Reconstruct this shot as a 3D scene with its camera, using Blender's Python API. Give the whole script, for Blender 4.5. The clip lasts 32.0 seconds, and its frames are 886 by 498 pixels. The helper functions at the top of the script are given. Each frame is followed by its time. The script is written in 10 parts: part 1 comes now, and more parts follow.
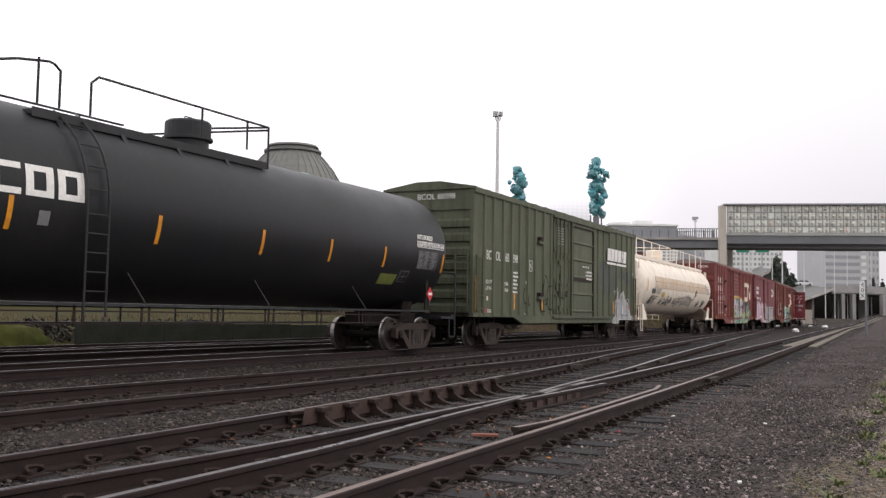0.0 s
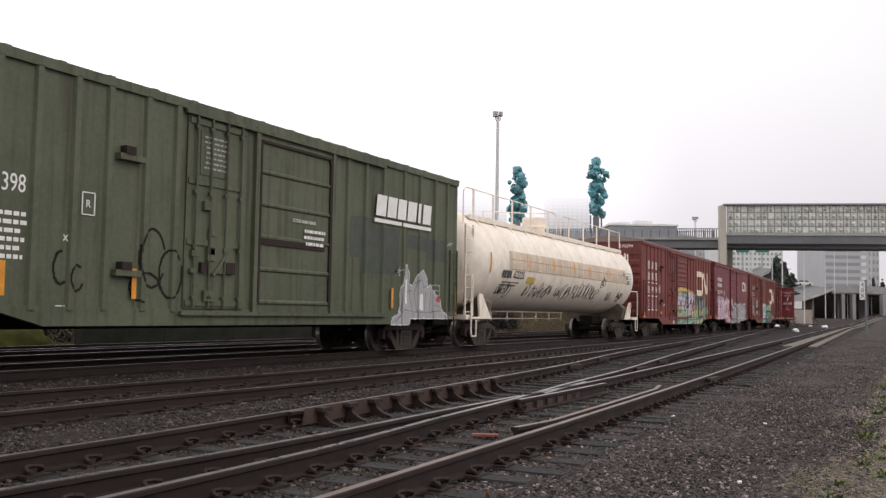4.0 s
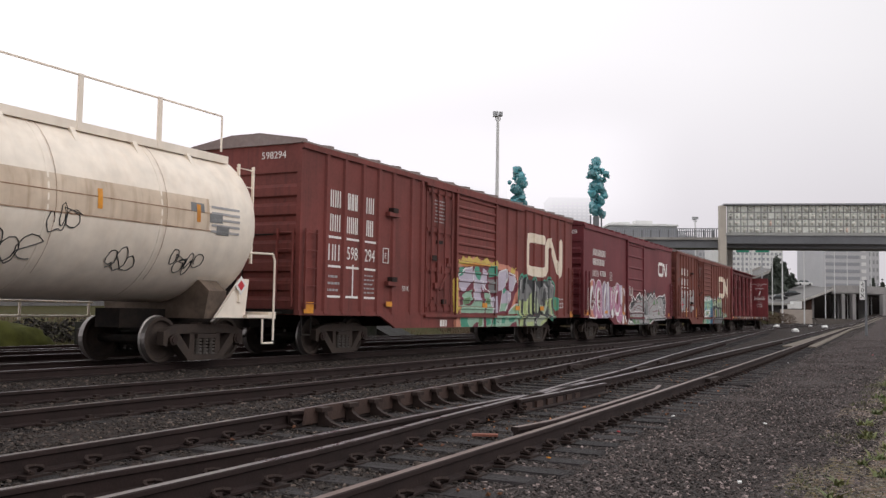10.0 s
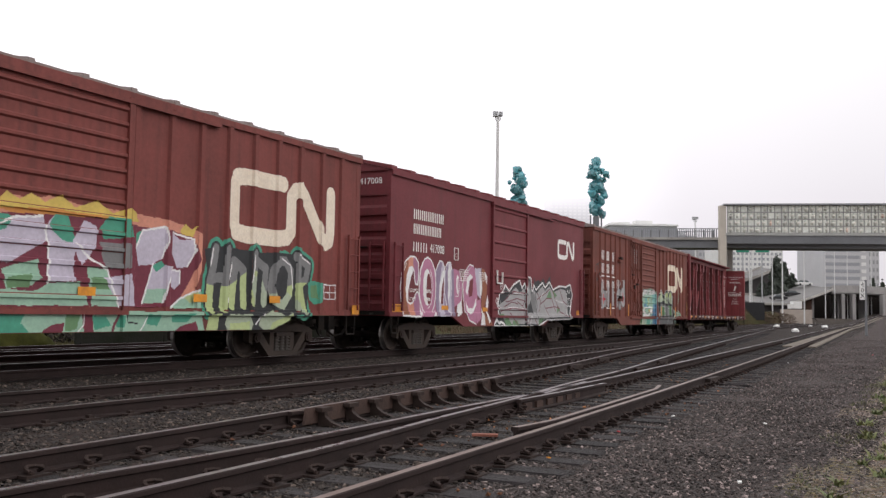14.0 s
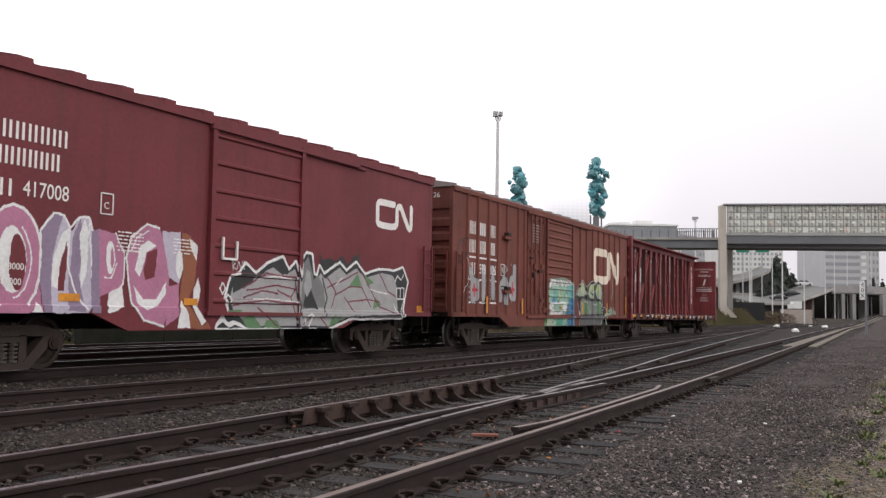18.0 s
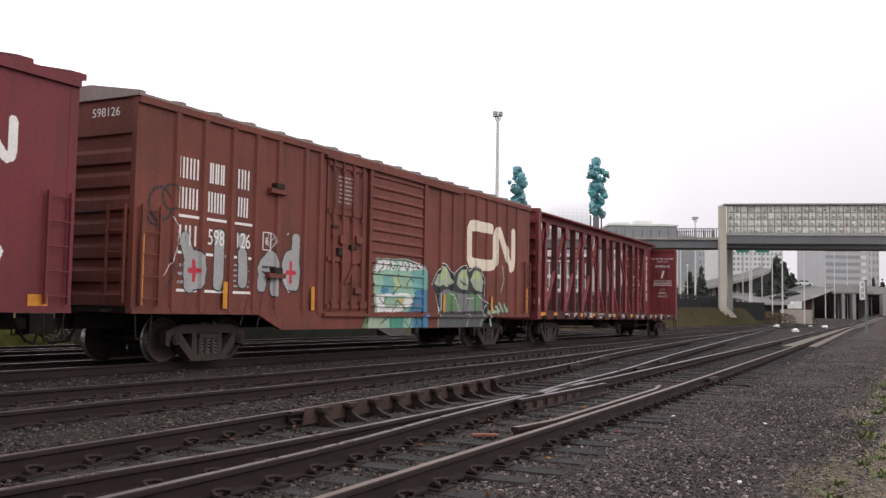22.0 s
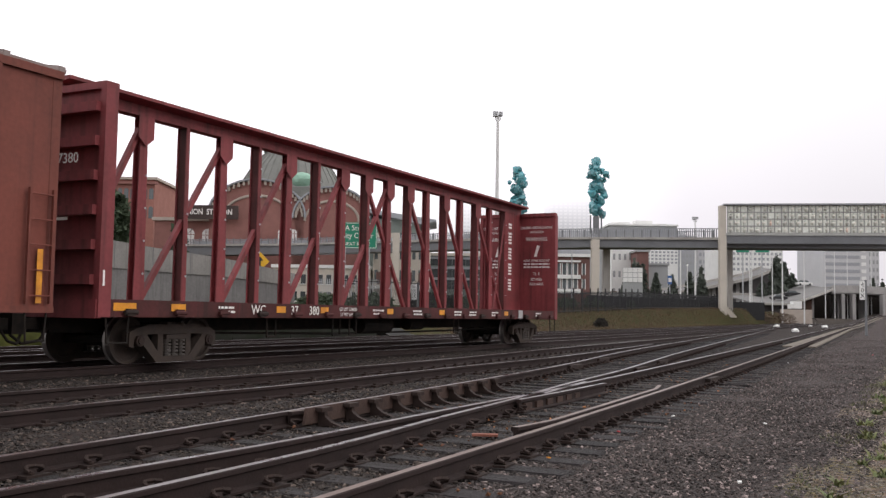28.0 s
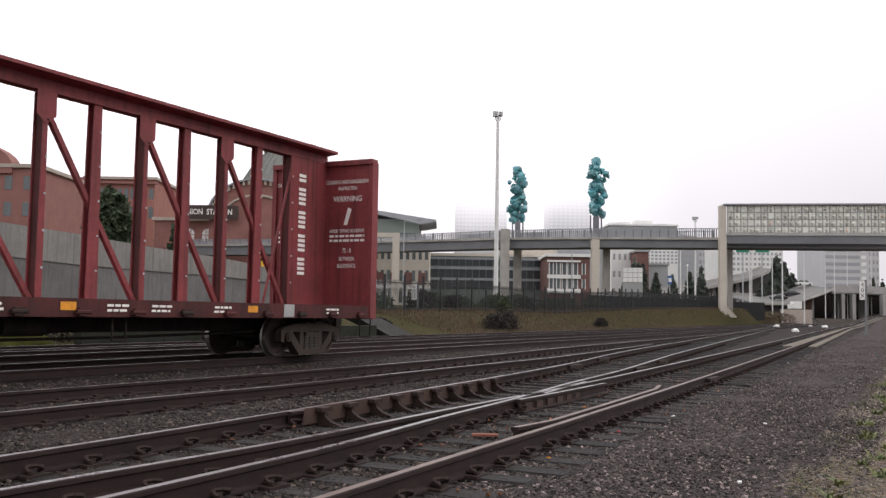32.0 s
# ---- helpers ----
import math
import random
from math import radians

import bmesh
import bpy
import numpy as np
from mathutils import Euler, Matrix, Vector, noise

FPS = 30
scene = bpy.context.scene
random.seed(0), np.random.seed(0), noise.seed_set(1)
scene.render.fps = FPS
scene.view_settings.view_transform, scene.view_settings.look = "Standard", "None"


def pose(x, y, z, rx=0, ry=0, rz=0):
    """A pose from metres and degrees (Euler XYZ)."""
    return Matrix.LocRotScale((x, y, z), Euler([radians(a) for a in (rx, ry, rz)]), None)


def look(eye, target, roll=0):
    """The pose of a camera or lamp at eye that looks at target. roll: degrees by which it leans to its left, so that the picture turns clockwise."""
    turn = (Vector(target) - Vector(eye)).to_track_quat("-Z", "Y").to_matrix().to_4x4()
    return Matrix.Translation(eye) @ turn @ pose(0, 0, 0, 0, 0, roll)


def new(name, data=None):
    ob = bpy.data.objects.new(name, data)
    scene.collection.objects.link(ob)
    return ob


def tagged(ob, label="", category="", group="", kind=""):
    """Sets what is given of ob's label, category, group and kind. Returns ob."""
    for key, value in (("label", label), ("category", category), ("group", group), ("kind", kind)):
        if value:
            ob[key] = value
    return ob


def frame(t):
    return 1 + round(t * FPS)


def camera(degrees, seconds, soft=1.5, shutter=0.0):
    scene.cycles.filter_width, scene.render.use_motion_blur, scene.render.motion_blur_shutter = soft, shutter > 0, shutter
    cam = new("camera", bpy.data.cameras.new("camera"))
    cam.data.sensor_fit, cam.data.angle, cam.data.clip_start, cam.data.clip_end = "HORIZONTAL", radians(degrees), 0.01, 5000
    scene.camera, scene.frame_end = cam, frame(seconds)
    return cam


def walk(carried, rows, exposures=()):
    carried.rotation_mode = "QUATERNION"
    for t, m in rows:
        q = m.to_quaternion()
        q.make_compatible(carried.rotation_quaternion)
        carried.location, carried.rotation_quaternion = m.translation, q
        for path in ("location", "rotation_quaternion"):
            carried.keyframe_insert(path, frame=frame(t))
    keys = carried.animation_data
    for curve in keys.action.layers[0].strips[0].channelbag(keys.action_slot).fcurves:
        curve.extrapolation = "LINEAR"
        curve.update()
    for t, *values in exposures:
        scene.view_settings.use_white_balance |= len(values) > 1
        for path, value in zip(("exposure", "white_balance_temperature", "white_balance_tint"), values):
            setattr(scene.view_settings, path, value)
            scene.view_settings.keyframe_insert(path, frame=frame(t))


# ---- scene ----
cam = camera(50.35, 32.0, soft=1.4)
EYE = (0.0, 0.0, 1.15)
YAW, TILT, LEAN = radians(26.87), radians(3.895), 0.924
AIM = (math.cos(YAW) * math.cos(TILT), math.sin(YAW) * math.cos(TILT), 1.15 + math.sin(TILT))
VIEW = look(EYE, AIM, LEAN)
walk(cam, [(0.0, VIEW), (32.0, VIEW)],
     exposures=[(0.0, 0.0), (3.0, 0.0), (4.5, -0.2), (6.0, -0.42), (8.0, -0.46), (9.0, -0.42), (11.0, -0.12), (14.0, -0.04), (22.0, 0.0), (28.0, 0.02), (32.0, 0.0)])

# ---- sky and sun: bright overcast with low fog ----
SUN_EL, SUN_AZ = radians(38), radians(-80)
world = bpy.data.worlds.new("overcast_sky")
scene.world = world
world.use_nodes = True
wt = world.node_tree
wt.nodes.clear()
w_out = wt.nodes.new("ShaderNodeOutputWorld")
w_bg = wt.nodes.new("ShaderNodeBackground")
w_sky = wt.nodes.new("ShaderNodeTexSky")
w_sky.sky_type, w_sky.sun_disc = "NISHITA", False
w_sky.sun_elevation, w_sky.sun_rotation = SUN_EL, math.pi / 2 - SUN_AZ
w_sky.dust_density, w_sky.air_density = 6.0, 1.0
w_hsv = wt.nodes.new("ShaderNodeHueSaturation")
w_hsv.inputs["Saturation"].default_value = 0.25
w_hsv.inputs["Value"].default_value = 0.06
w_tc = wt.nodes.new("ShaderNodeTexCoord")
w_sep = wt.nodes.new("ShaderNodeSeparateXYZ")
w_ramp = wt.nodes.new("ShaderNodeValToRGB")
w_ramp.color_ramp.elements[0].position, w_ramp.color_ramp.elements[0].color = 0.0, (0.745, 0.713, 0.748, 1)
w_ramp.color_ramp.elements[1].position, w_ramp.color_ramp.elements[1].color = 0.45, (1.085, 1.06, 1.09, 1)
mid = w_ramp.color_ramp.elements.new(0.12)
mid.color = (0.785, 0.748, 0.793, 1)
mid = w_ramp.color_ramp.elements.new(0.27)
mid.color = (0.985, 0.956, 0.988, 1)
w_noise = wt.nodes.new("ShaderNodeTexNoise")
w_noise.inputs["Scale"].default_value, w_noise.inputs["Detail"].default_value = 1.6, 3.0
w_mad = wt.nodes.new("ShaderNodeMath")
w_mad.operation = "MULTIPLY_ADD"
w_mad.inputs[1].default_value, w_mad.inputs[2].default_value = 0.12, -0.06
w_add = wt.nodes.new("ShaderNodeMath")
w_add.operation = "ADD"
w_mix = wt.nodes.new("ShaderNodeMix")
w_mix.data_type = "RGBA"
w_mix.inputs["Factor"].default_value = 0.85
wt.links.new(w_tc.outputs["Generated"], w_sep.inputs[0])
wt.links.new(w_tc.outputs["Generated"], w_noise.inputs["Vector"])
wt.links.new(w_noise.outputs["Fac"], w_mad.inputs[0])
wt.links.new(w_mad.outputs[0], w_add.inputs[0])
wt.links.new(w_sep.outputs["Z"], w_add.inputs[1])
wt.links.new(w_add.outputs[0], w_ramp.inputs["Fac"])
wt.links.new(w_sky.outputs[0], w_hsv.inputs["Color"])
wt.links.new(w_hsv.outputs[0], w_mix.inputs["A"])
wt.links.new(w_ramp.outputs["Color"], w_mix.inputs["B"])
# the cloud is thinner and brighter to the north, behind the town
w_side = wt.nodes.new("ShaderNodeMapRange")
w_side.inputs["From Min"].default_value, w_side.inputs["From Max"].default_value = 0.0, 0.9
w_side.inputs["To Min"].default_value, w_side.inputs["To Max"].default_value = 0.93, 1.42
w_mul = wt.nodes.new("ShaderNodeVectorMath")
w_mul.operation = "SCALE"
wt.links.new(w_sep.outputs["Y"], w_side.inputs["Value"])
wt.links.new(w_mix.outputs["Result"], w_mul.inputs[0])
wt.links.new(w_side.outputs[0], w_mul.inputs["Scale"])
wt.links.new(w_mul.outputs[0], w_bg.inputs["Color"])
w_bg.inputs["Strength"].default_value = 1.3
wt.links.new(w_bg.outputs[0], w_out.inputs["Surface"])
sun_data = bpy.data.lights.new("sun", "SUN")
sun_data.energy, sun_data.angle, sun_data.color = 0.7, radians(40), (1.0, 0.97, 0.93)
sun = new("sun", sun_data)
sun.matrix_world = look((0, 0, 0), (-math.cos(SUN_EL) * math.cos(SUN_AZ), -math.cos(SUN_EL) * math.sin(SUN_AZ), -math.sin(SUN_EL)))


# ---- materials ----
def surface(name, rgb, rough=0.8, metal=0.0, spot=None, amount=0.5, big=0.8, fine=14.0, bump=0.15, rand=0.0, spec=0.5, stretch=(1, 1, 1), drips=None, drip=0.0, cells=0.0):
    """A procedural surface: a base colour, a second colour in stains at two scales, streaks that run down, and fine relief."""
    m = bpy.data.materials.new(name)
    m.use_nodes = True
    nt = m.node_tree
    b = nt.nodes["Principled BSDF"]
    tc = nt.nodes.new("ShaderNodeTexCoord")
    mp = nt.nodes.new("ShaderNodeMapping")
    mp.inputs["Scale"].default_value = stretch
    nt.links.new(tc.outputs["Object"], mp.inputs["Vector"])
    n1 = nt.nodes.new("ShaderNodeTexNoise")
    n1.inputs["Scale"].default_value, n1.inputs["Detail"].default_value, n1.inputs["Roughness"].default_value = big, 6.0, 0.65
    n2 = nt.nodes.new("ShaderNodeTexNoise")
    n2.inputs["Scale"].default_value, n2.inputs["Detail"].default_value = fine, 5.0
    nt.links.new(mp.outputs[0], n1.inputs["Vector"])
    nt.links.new(mp.outputs[0], n2.inputs["Vector"])
    r1 = nt.nodes.new("ShaderNodeMapRange")
    r1.inputs["From Min"].default_value, r1.inputs["From Max"].default_value = 0.4, 0.68
    r1.inputs["To Max"].default_value = amount
    nt.links.new(n1.outputs["Fac"], r1.inputs["Value"])
    mix = nt.nodes.new("ShaderNodeMix")
    mix.data_type = "RGBA"
    spot = spot or tuple(c * 0.6 for c in rgb)
    mix.inputs["A"].default_value = (*rgb, 1)
    mix.inputs["B"].default_value = (*spot, 1)
    nt.links.new(r1.outputs[0], mix.inputs["Factor"])
    last = mix.outputs["Result"]
    if drips:
        mp2 = nt.nodes.new("ShaderNodeMapping")
        mp2.inputs["Scale"].default_value = (7.0, 7.0, 0.35)
        nt.links.new(tc.outputs["Object"], mp2.inputs["Vector"])
        n3 = nt.nodes.new("ShaderNodeTexNoise")
        n3.inputs["Scale"].default_value, n3.inputs["Detail"].default_value = 1.0, 5.0
        nt.links.new(mp2.outputs[0], n3.inputs["Vector"])
        r3 = nt.nodes.new("ShaderNodeMapRange")
        r3.inputs["From Min"].default_value, r3.inputs["From Max"].default_value = 0.48, 0.75
        r3.inputs["To Max"].default_value = drip
        nt.links.new(n3.outputs["Fac"], r3.inputs["Value"])
        mix3 = nt.nodes.new("ShaderNodeMix")
        mix3.data_type = "RGBA"
        mix3.inputs["B"].default_value = (*drips, 1)
        nt.links.new(r3.outputs[0], mix3.inputs["Factor"])
        nt.links.new(last, mix3.inputs["A"])
        last = mix3.outputs["Result"]
    val = nt.nodes.new("ShaderNodeHueSaturation")
    r2 = nt.nodes.new("ShaderNodeMapRange")
    r2.inputs["To Min"].default_value, r2.inputs["To Max"].default_value = 0.78, 1.22
    nt.links.new(n2.outputs["Fac"], r2.inputs["Value"])
    if rand:
        oi = nt.nodes.new("ShaderNodeObjectInfo")
        r4 = nt.nodes.new("ShaderNodeMapRange")
        r4.inputs["To Min"].default_value, r4.inputs["To Max"].default_value = 1 - rand, 1 + rand
        nt.links.new(oi.outputs["Random"], r4.inputs["Value"])
        mul = nt.nodes.new("ShaderNodeMath")
        mul.operation = "MULTIPLY"
        nt.links.new(r2.outputs[0], mul.inputs[0])
        nt.links.new(r4.outputs[0], mul.inputs[1])
        nt.links.new(mul.outputs[0], val.inputs["Value"])
    else:
        nt.links.new(r2.outputs[0], val.inputs["Value"])
    if cells:
        # packed stones: every cell has its own tone and stands a little proud
        vo = nt.nodes.new("ShaderNodeTexVoronoi")
        vo.inputs["Scale"].default_value = cells
        ed = nt.nodes.new("ShaderNodeTexVoronoi")
        ed.feature = "DISTANCE_TO_EDGE"
        ed.inputs["Scale"].default_value = cells
        nt.links.new(mp.outputs[0], vo.inputs["Vector"])
        nt.links.new(mp.outputs[0], ed.inputs["Vector"])
        sc = nt.nodes.new("ShaderNodeSeparateColor")
        nt.links.new(vo.outputs["Color"], sc.inputs[0])
        tone = nt.nodes.new("ShaderNodeMapRange")
        tone.inputs["To Min"].default_value, tone.inputs["To Max"].default_value = 0.35, 1.75
        nt.links.new(sc.outputs[0], tone.inputs["Value"])
        tm = nt.nodes.new("ShaderNodeHueSaturation")
        nt.links.new(tone.outputs[0], tm.inputs["Value"])
        sat = nt.nodes.new("ShaderNodeMapRange")
        sat.inputs["To Min"].default_value, sat.inputs["To Max"].default_value = 0.3, 1.6
        nt.links.new(sc.outputs[1], sat.inputs["Value"])
        nt.links.new(sat.outputs[0], tm.inputs["Saturation"])
        nt.links.new(last, tm.inputs["Color"])
        last = tm.outputs[0]
    nt.links.new(last, val.inputs["Color"])
    nt.links.new(val.outputs[0], b.inputs["Base Color"])
    rr = nt.nodes.new("ShaderNodeMapRange")
    rr.inputs["To Min"].default_value, rr.inputs["To Max"].default_value = max(rough - 0.15, 0.03), min(rough + 0.15, 1)
    nt.links.new(n1.outputs["Fac"], rr.inputs["Value"])
    nt.links.new(rr.outputs[0], b.inputs["Roughness"])
    b.inputs["Metallic"].default_value = metal
    b.inputs["Specular IOR Level"].default_value = spec
    if bump:
        bp = nt.nodes.new("ShaderNodeBump")
        bp.inputs["Strength"].default_value, bp.inputs["Distance"].default_value = bump, 0.02
        if cells:
            hm = nt.nodes.new("ShaderNodeMath")
            hm.operation = "MULTIPLY_ADD"
            hm.inputs[1].default_value = cells * 0.05
            nt.links.new(ed.outputs["Distance"], hm.inputs[0])
            nt.links.new(sc.outputs[2], hm.inputs[2])
            nt.links.new(hm.outputs[0], bp.inputs["Height"])
        else:
            nt.links.new(n2.outputs["Fac"], bp.inputs["Height"])
        nt.links.new(bp.outputs[0], b.inputs["Normal"])
    return m


def plain(name, rgb, rough=0.6, metal=0.0):
    return surface(name, rgb, rough, metal, amount=0.3, bump=0.05)


M = {
    "gravel": surface("gravel", (0.073, 0.0565, 0.0530), 0.95, spot=(0.027, 0.022, 0.020), amount=0.8, big=1.3, fine=38, bump=0.8, spec=0.2, cells=34),
    "ballast": surface("ballast", (0.029, 0.0205, 0.0175), 0.95, spot=(0.016, 0.012, 0.0105), amount=0.8, big=0.9, fine=30, bump=0.8, spec=0.2, cells=22),
    "stone": surface("stone", (0.075, 0.069, 0.066), 0.85, spot=(0.05, 0.045, 0.042), amount=0.9, big=3.0, fine=60, bump=0.4),
    "dirt": surface("dirt", (0.150, 0.112, 0.092), 0.95, spot=(0.095, 0.088, 0.045), amount=0.9, big=1.6, fine=30, bump=0.8, spec=0.2, cells=40),
    "rail": surface("rail_steel_side", (0.029, 0.0175, 0.0160), 0.8, 0.05, spec=0.25, spot=(0.020, 0.014, 0.013), amount=0.8, big=3, fine=50, bump=0.2),
    "rail_top": surface("rail_head_worn", (0.25, 0.235, 0.25), 0.30, 0.8, spot=(0.15, 0.115, 0.10), amount=0.6, big=2, fine=60, bump=0.05),
    "rail_brown": surface("rail_head_dull", (0.17, 0.115, 0.095), 0.45, 0.5, spot=(0.09, 0.055, 0.045), amount=0.7, big=2, fine=60, bump=0.05),
    "tie": surface("creosoted_tie", (0.026, 0.022, 0.0225), 0.7, spec=0.2, spot=(0.014, 0.012, 0.011), amount=0.9, big=3, fine=40, bump=0.5, rand=0.3, stretch=(6, 1, 6)),
    "rust": surface("rusty_iron", (0.036, 0.022, 0.018), 0.8, 0.1, spec=0.3, spot=(0.022, 0.016, 0.015), amount=0.8, big=6, fine=60, bump=0.3),
    "grass": surface("dry_bank_grass", (0.048, 0.048, 0.020), 0.95, spot=(0.056, 0.042, 0.020), amount=0.9, big=0.35, fine=20, bump=1.0, spec=0.03),
    "leaf": surface("leaf", (0.055, 0.075, 0.03), 0.8, spot=(0.09, 0.09, 0.035), amount=0.8, big=1.5, fine=20, bump=0.3),
    "dark_leaf": surface("dark_leaf", (0.058, 0.080, 0.044), 0.85, spot=(0.034, 0.052, 0.030), amount=0.8, big=2.0, fine=20, bump=0.3),
    # greyer, lighter leaf green with the distance haze mixed into it
    "haze_leaf": surface("hazed_conifer_green", (0.105, 0.122, 0.100), 0.9, spot=(0.080, 0.096, 0.080), amount=0.8, big=2.0, fine=20, bump=0.2),
    "russet": surface("russet_scrub", (0.13, 0.085, 0.058), 0.9, spot=(0.085, 0.06, 0.042), amount=0.8, big=2.0, fine=20, bump=0.2),
    "mossleaf": surface("moss_leaf", (0.058, 0.060, 0.016), 0.9, spot=(0.03, 0.034, 0.012), amount=0.8, big=2.0, fine=20, bump=0.3, spec=0.03),
    "brush": surface("dead_brush", (0.036, 0.030, 0.026), 0.9, spot=(0.02, 0.017, 0.015), amount=0.8, big=3.0, fine=20, bump=0.3),
    "concrete": surface("concrete", (0.42, 0.40, 0.37), 0.85, spot=(0.27, 0.25, 0.23), amount=0.8, big=0.4, fine=8, bump=0.15, drips=(0.24, 0.22, 0.2), drip=0.6),
    "wallconcrete": surface("ramp_wall_concrete", (0.36, 0.345, 0.335), 0.9, spot=(0.25, 0.24, 0.235), amount=0.8, big=0.25, fine=6, bump=0.1, drips=(0.17, 0.16, 0.155), drip=0.5),
    "rampwall": surface("stained_wall_concrete", (0.165, 0.158, 0.155), 0.9, spot=(0.115, 0.11, 0.11), amount=0.85, big=0.22, fine=6, bump=0.15, drips=(0.075, 0.07, 0.068), drip=0.55),
    "parapet": surface("stained_parapet_concrete", (0.235, 0.222, 0.21), 0.9, spot=(0.165, 0.158, 0.15), amount=0.85, big=0.3, fine=7, bump=0.15, drips=(0.12, 0.112, 0.105), drip=0.6),
    "pale": surface("pale_concrete", (0.55, 0.50, 0.43), 0.8, spot=(0.45, 0.41, 0.36), amount=0.6, big=0.5, fine=8, bump=0.1),
    "brick": surface("brick_wall", (0.28, 0.128, 0.110), 0.9, spot=(0.21, 0.100, 0.088), amount=0.7, big=0.5, fine=10, bump=0.3),
    "brick_dull": surface("dull_brick_wall", (0.17, 0.085, 0.075), 0.9, spot=(0.13, 0.07, 0.06), amount=0.7, big=0.5, fine=10, bump=0.3),
    "brick_far": surface("orange_red_brick_wall", (0.33, 0.145, 0.115), 0.9, spot=(0.25, 0.11, 0.09), amount=0.7, big=0.5, fine=10, bump=0.3),
    "brick_light": surface("light_brick_wall", (0.42, 0.21, 0.14), 0.9, spot=(0.3, 0.13, 0.09), amount=0.7, big=0.5, fine=10, bump=0.3),
    "darkbrick": surface("dark_brown_brick", (0.060, 0.040, 0.036), 0.9, spot=(0.04, 0.03, 0.028), amount=0.7, big=0.5, fine=10, bump=0.3),
    "trimstone": plain("trim_stone", (0.42, 0.36, 0.31), 0.85),
    "patina": surface("copper_roof", (0.185, 0.185, 0.17), 0.7, 0.1, spot=(0.13, 0.14, 0.125), amount=0.6, big=0.6, fine=8, bump=0.1),
    "verdigris": plain("verdigris_copper", (0.28, 0.46, 0.36), 0.8),
    "glass": surface("window_glass", (0.10, 0.115, 0.12), 0.12, 0.0, amount=0.4, big=0.6, fine=2, bump=0.0, spec=0.8),
    "white_wall": surface("white_wall", (0.76, 0.76, 0.74), 0.85, amount=0.2, big=0.3, fine=6, bump=0.05),
    "grey_wall": surface("grey_wall", (0.33, 0.34, 0.34), 0.85, amount=0.2, big=0.3, fine=6, bump=0.05),
    "green_grey": surface("green_grey_cladding", (0.19, 0.22, 0.20), 0.7, amount=0.3, big=0.3, fine=6, bump=0.05),
    "steel": surface("galvanised_steel", (0.45, 0.46, 0.47), 0.5, 0.5, amount=0.4, big=2, fine=20, bump=0.05),
    "white_post": surface("white_painted_steel", (0.68, 0.68, 0.67), 0.6, amount=0.2, big=1, fine=10, bump=0.03),
    "rustline": surface("rust_stain_line", (0.24, 0.13, 0.075), 0.85, spot=(0.5, 0.36, 0.25), amount=0.9, big=5, fine=20, bump=0.02),
    "iron": surface("black_iron", (0.022, 0.022, 0.024), 0.6, 0.2, amount=0.4, big=3, fine=20, bump=0.05),
    "asphalt": surface("asphalt", (0.12, 0.12, 0.12), 0.9, amount=0.4, big=0.3, fine=20, bump=0.2),
    "roadgrey": surface("pale_road_deck", (0.17, 0.165, 0.16), 0.9, amount=0.4, big=0.2, fine=6, bump=0.05),
    "deckgrey": surface("bridge_girder_paint", (0.175, 0.18, 0.19), 0.7, amount=0.4, big=0.4, fine=8, bump=0.05),
    "wallgrey": surface("display_wall_grey", (0.42, 0.42, 0.40), 0.7, amount=0.4, big=0.4, fine=8, bump=0.05),
    "meshgrey": surface("bridge_fascia", (0.30, 0.31, 0.33), 0.7, amount=0.4, big=0.4, fine=8, bump=0.05),
    "aqua": surface("aqua_crystal", (0.11, 0.33, 0.36), 0.15, spot=(0.04, 0.17, 0.21), amount=0.9, big=1.2, fine=6, bump=0.2, spec=0.8, rand=0.35),
    "signgreen": plain("sign_green", (0.01, 0.22, 0.13), 0.5),
    "signblue": plain("sign_blue", (0.05, 0.14, 0.36), 0.5),
    "yellow": plain("sign_yellow", (0.75, 0.42, 0.02), 0.5),
    "white": surface("white_lettering", (0.82, 0.80, 0.77), 0.7, spot=(0.66, 0.60, 0.56), amount=0.5, big=3, fine=25, bump=0.02),
    "cream": surface("cream_lettering", (0.80, 0.70, 0.57), 0.7, spot=(0.62, 0.50, 0.39), amount=0.5, big=3, fine=25, bump=0.02),
    "orange": surface("reflective_orange", (0.74, 0.30, 0.015), 0.45, spot=(0.42, 0.15, 0.02), amount=0.8, big=3.0, fine=20, bump=0.03),
    "red": plain("red_paint", (0.55, 0.02, 0.03), 0.5),
    "olive": surface("faded_green_paint", (0.102, 0.112, 0.070), 0.6, spec=0.3, spot=(0.068, 0.077, 0.049), amount=0.85, big=0.4, fine=12, bump=0.08, drips=(0.045, 0.034, 0.022), drip=0.75),
    "black_tank": surface("black_tank_paint", (0.014, 0.014, 0.016), 0.45, spec=0.25, spot=(0.022, 0.021, 0.021), amount=0.6, big=0.5, fine=9, bump=0.04, drips=(0.03, 0.028, 0.027), drip=0.25),
    "ivory": surface("weathered_ivory_paint", (0.87, 0.78, 0.67), 0.45, spot=(0.78, 0.66, 0.54), amount=0.55, big=0.7, fine=3, bump=0.015, drips=(0.62, 0.47, 0.33), drip=0.16),
    "saddle": surface("rust_grimed_saddle", (0.16, 0.115, 0.085), 0.85, spot=(0.06, 0.045, 0.036), amount=0.9, big=2.0, fine=14, bump=0.15),
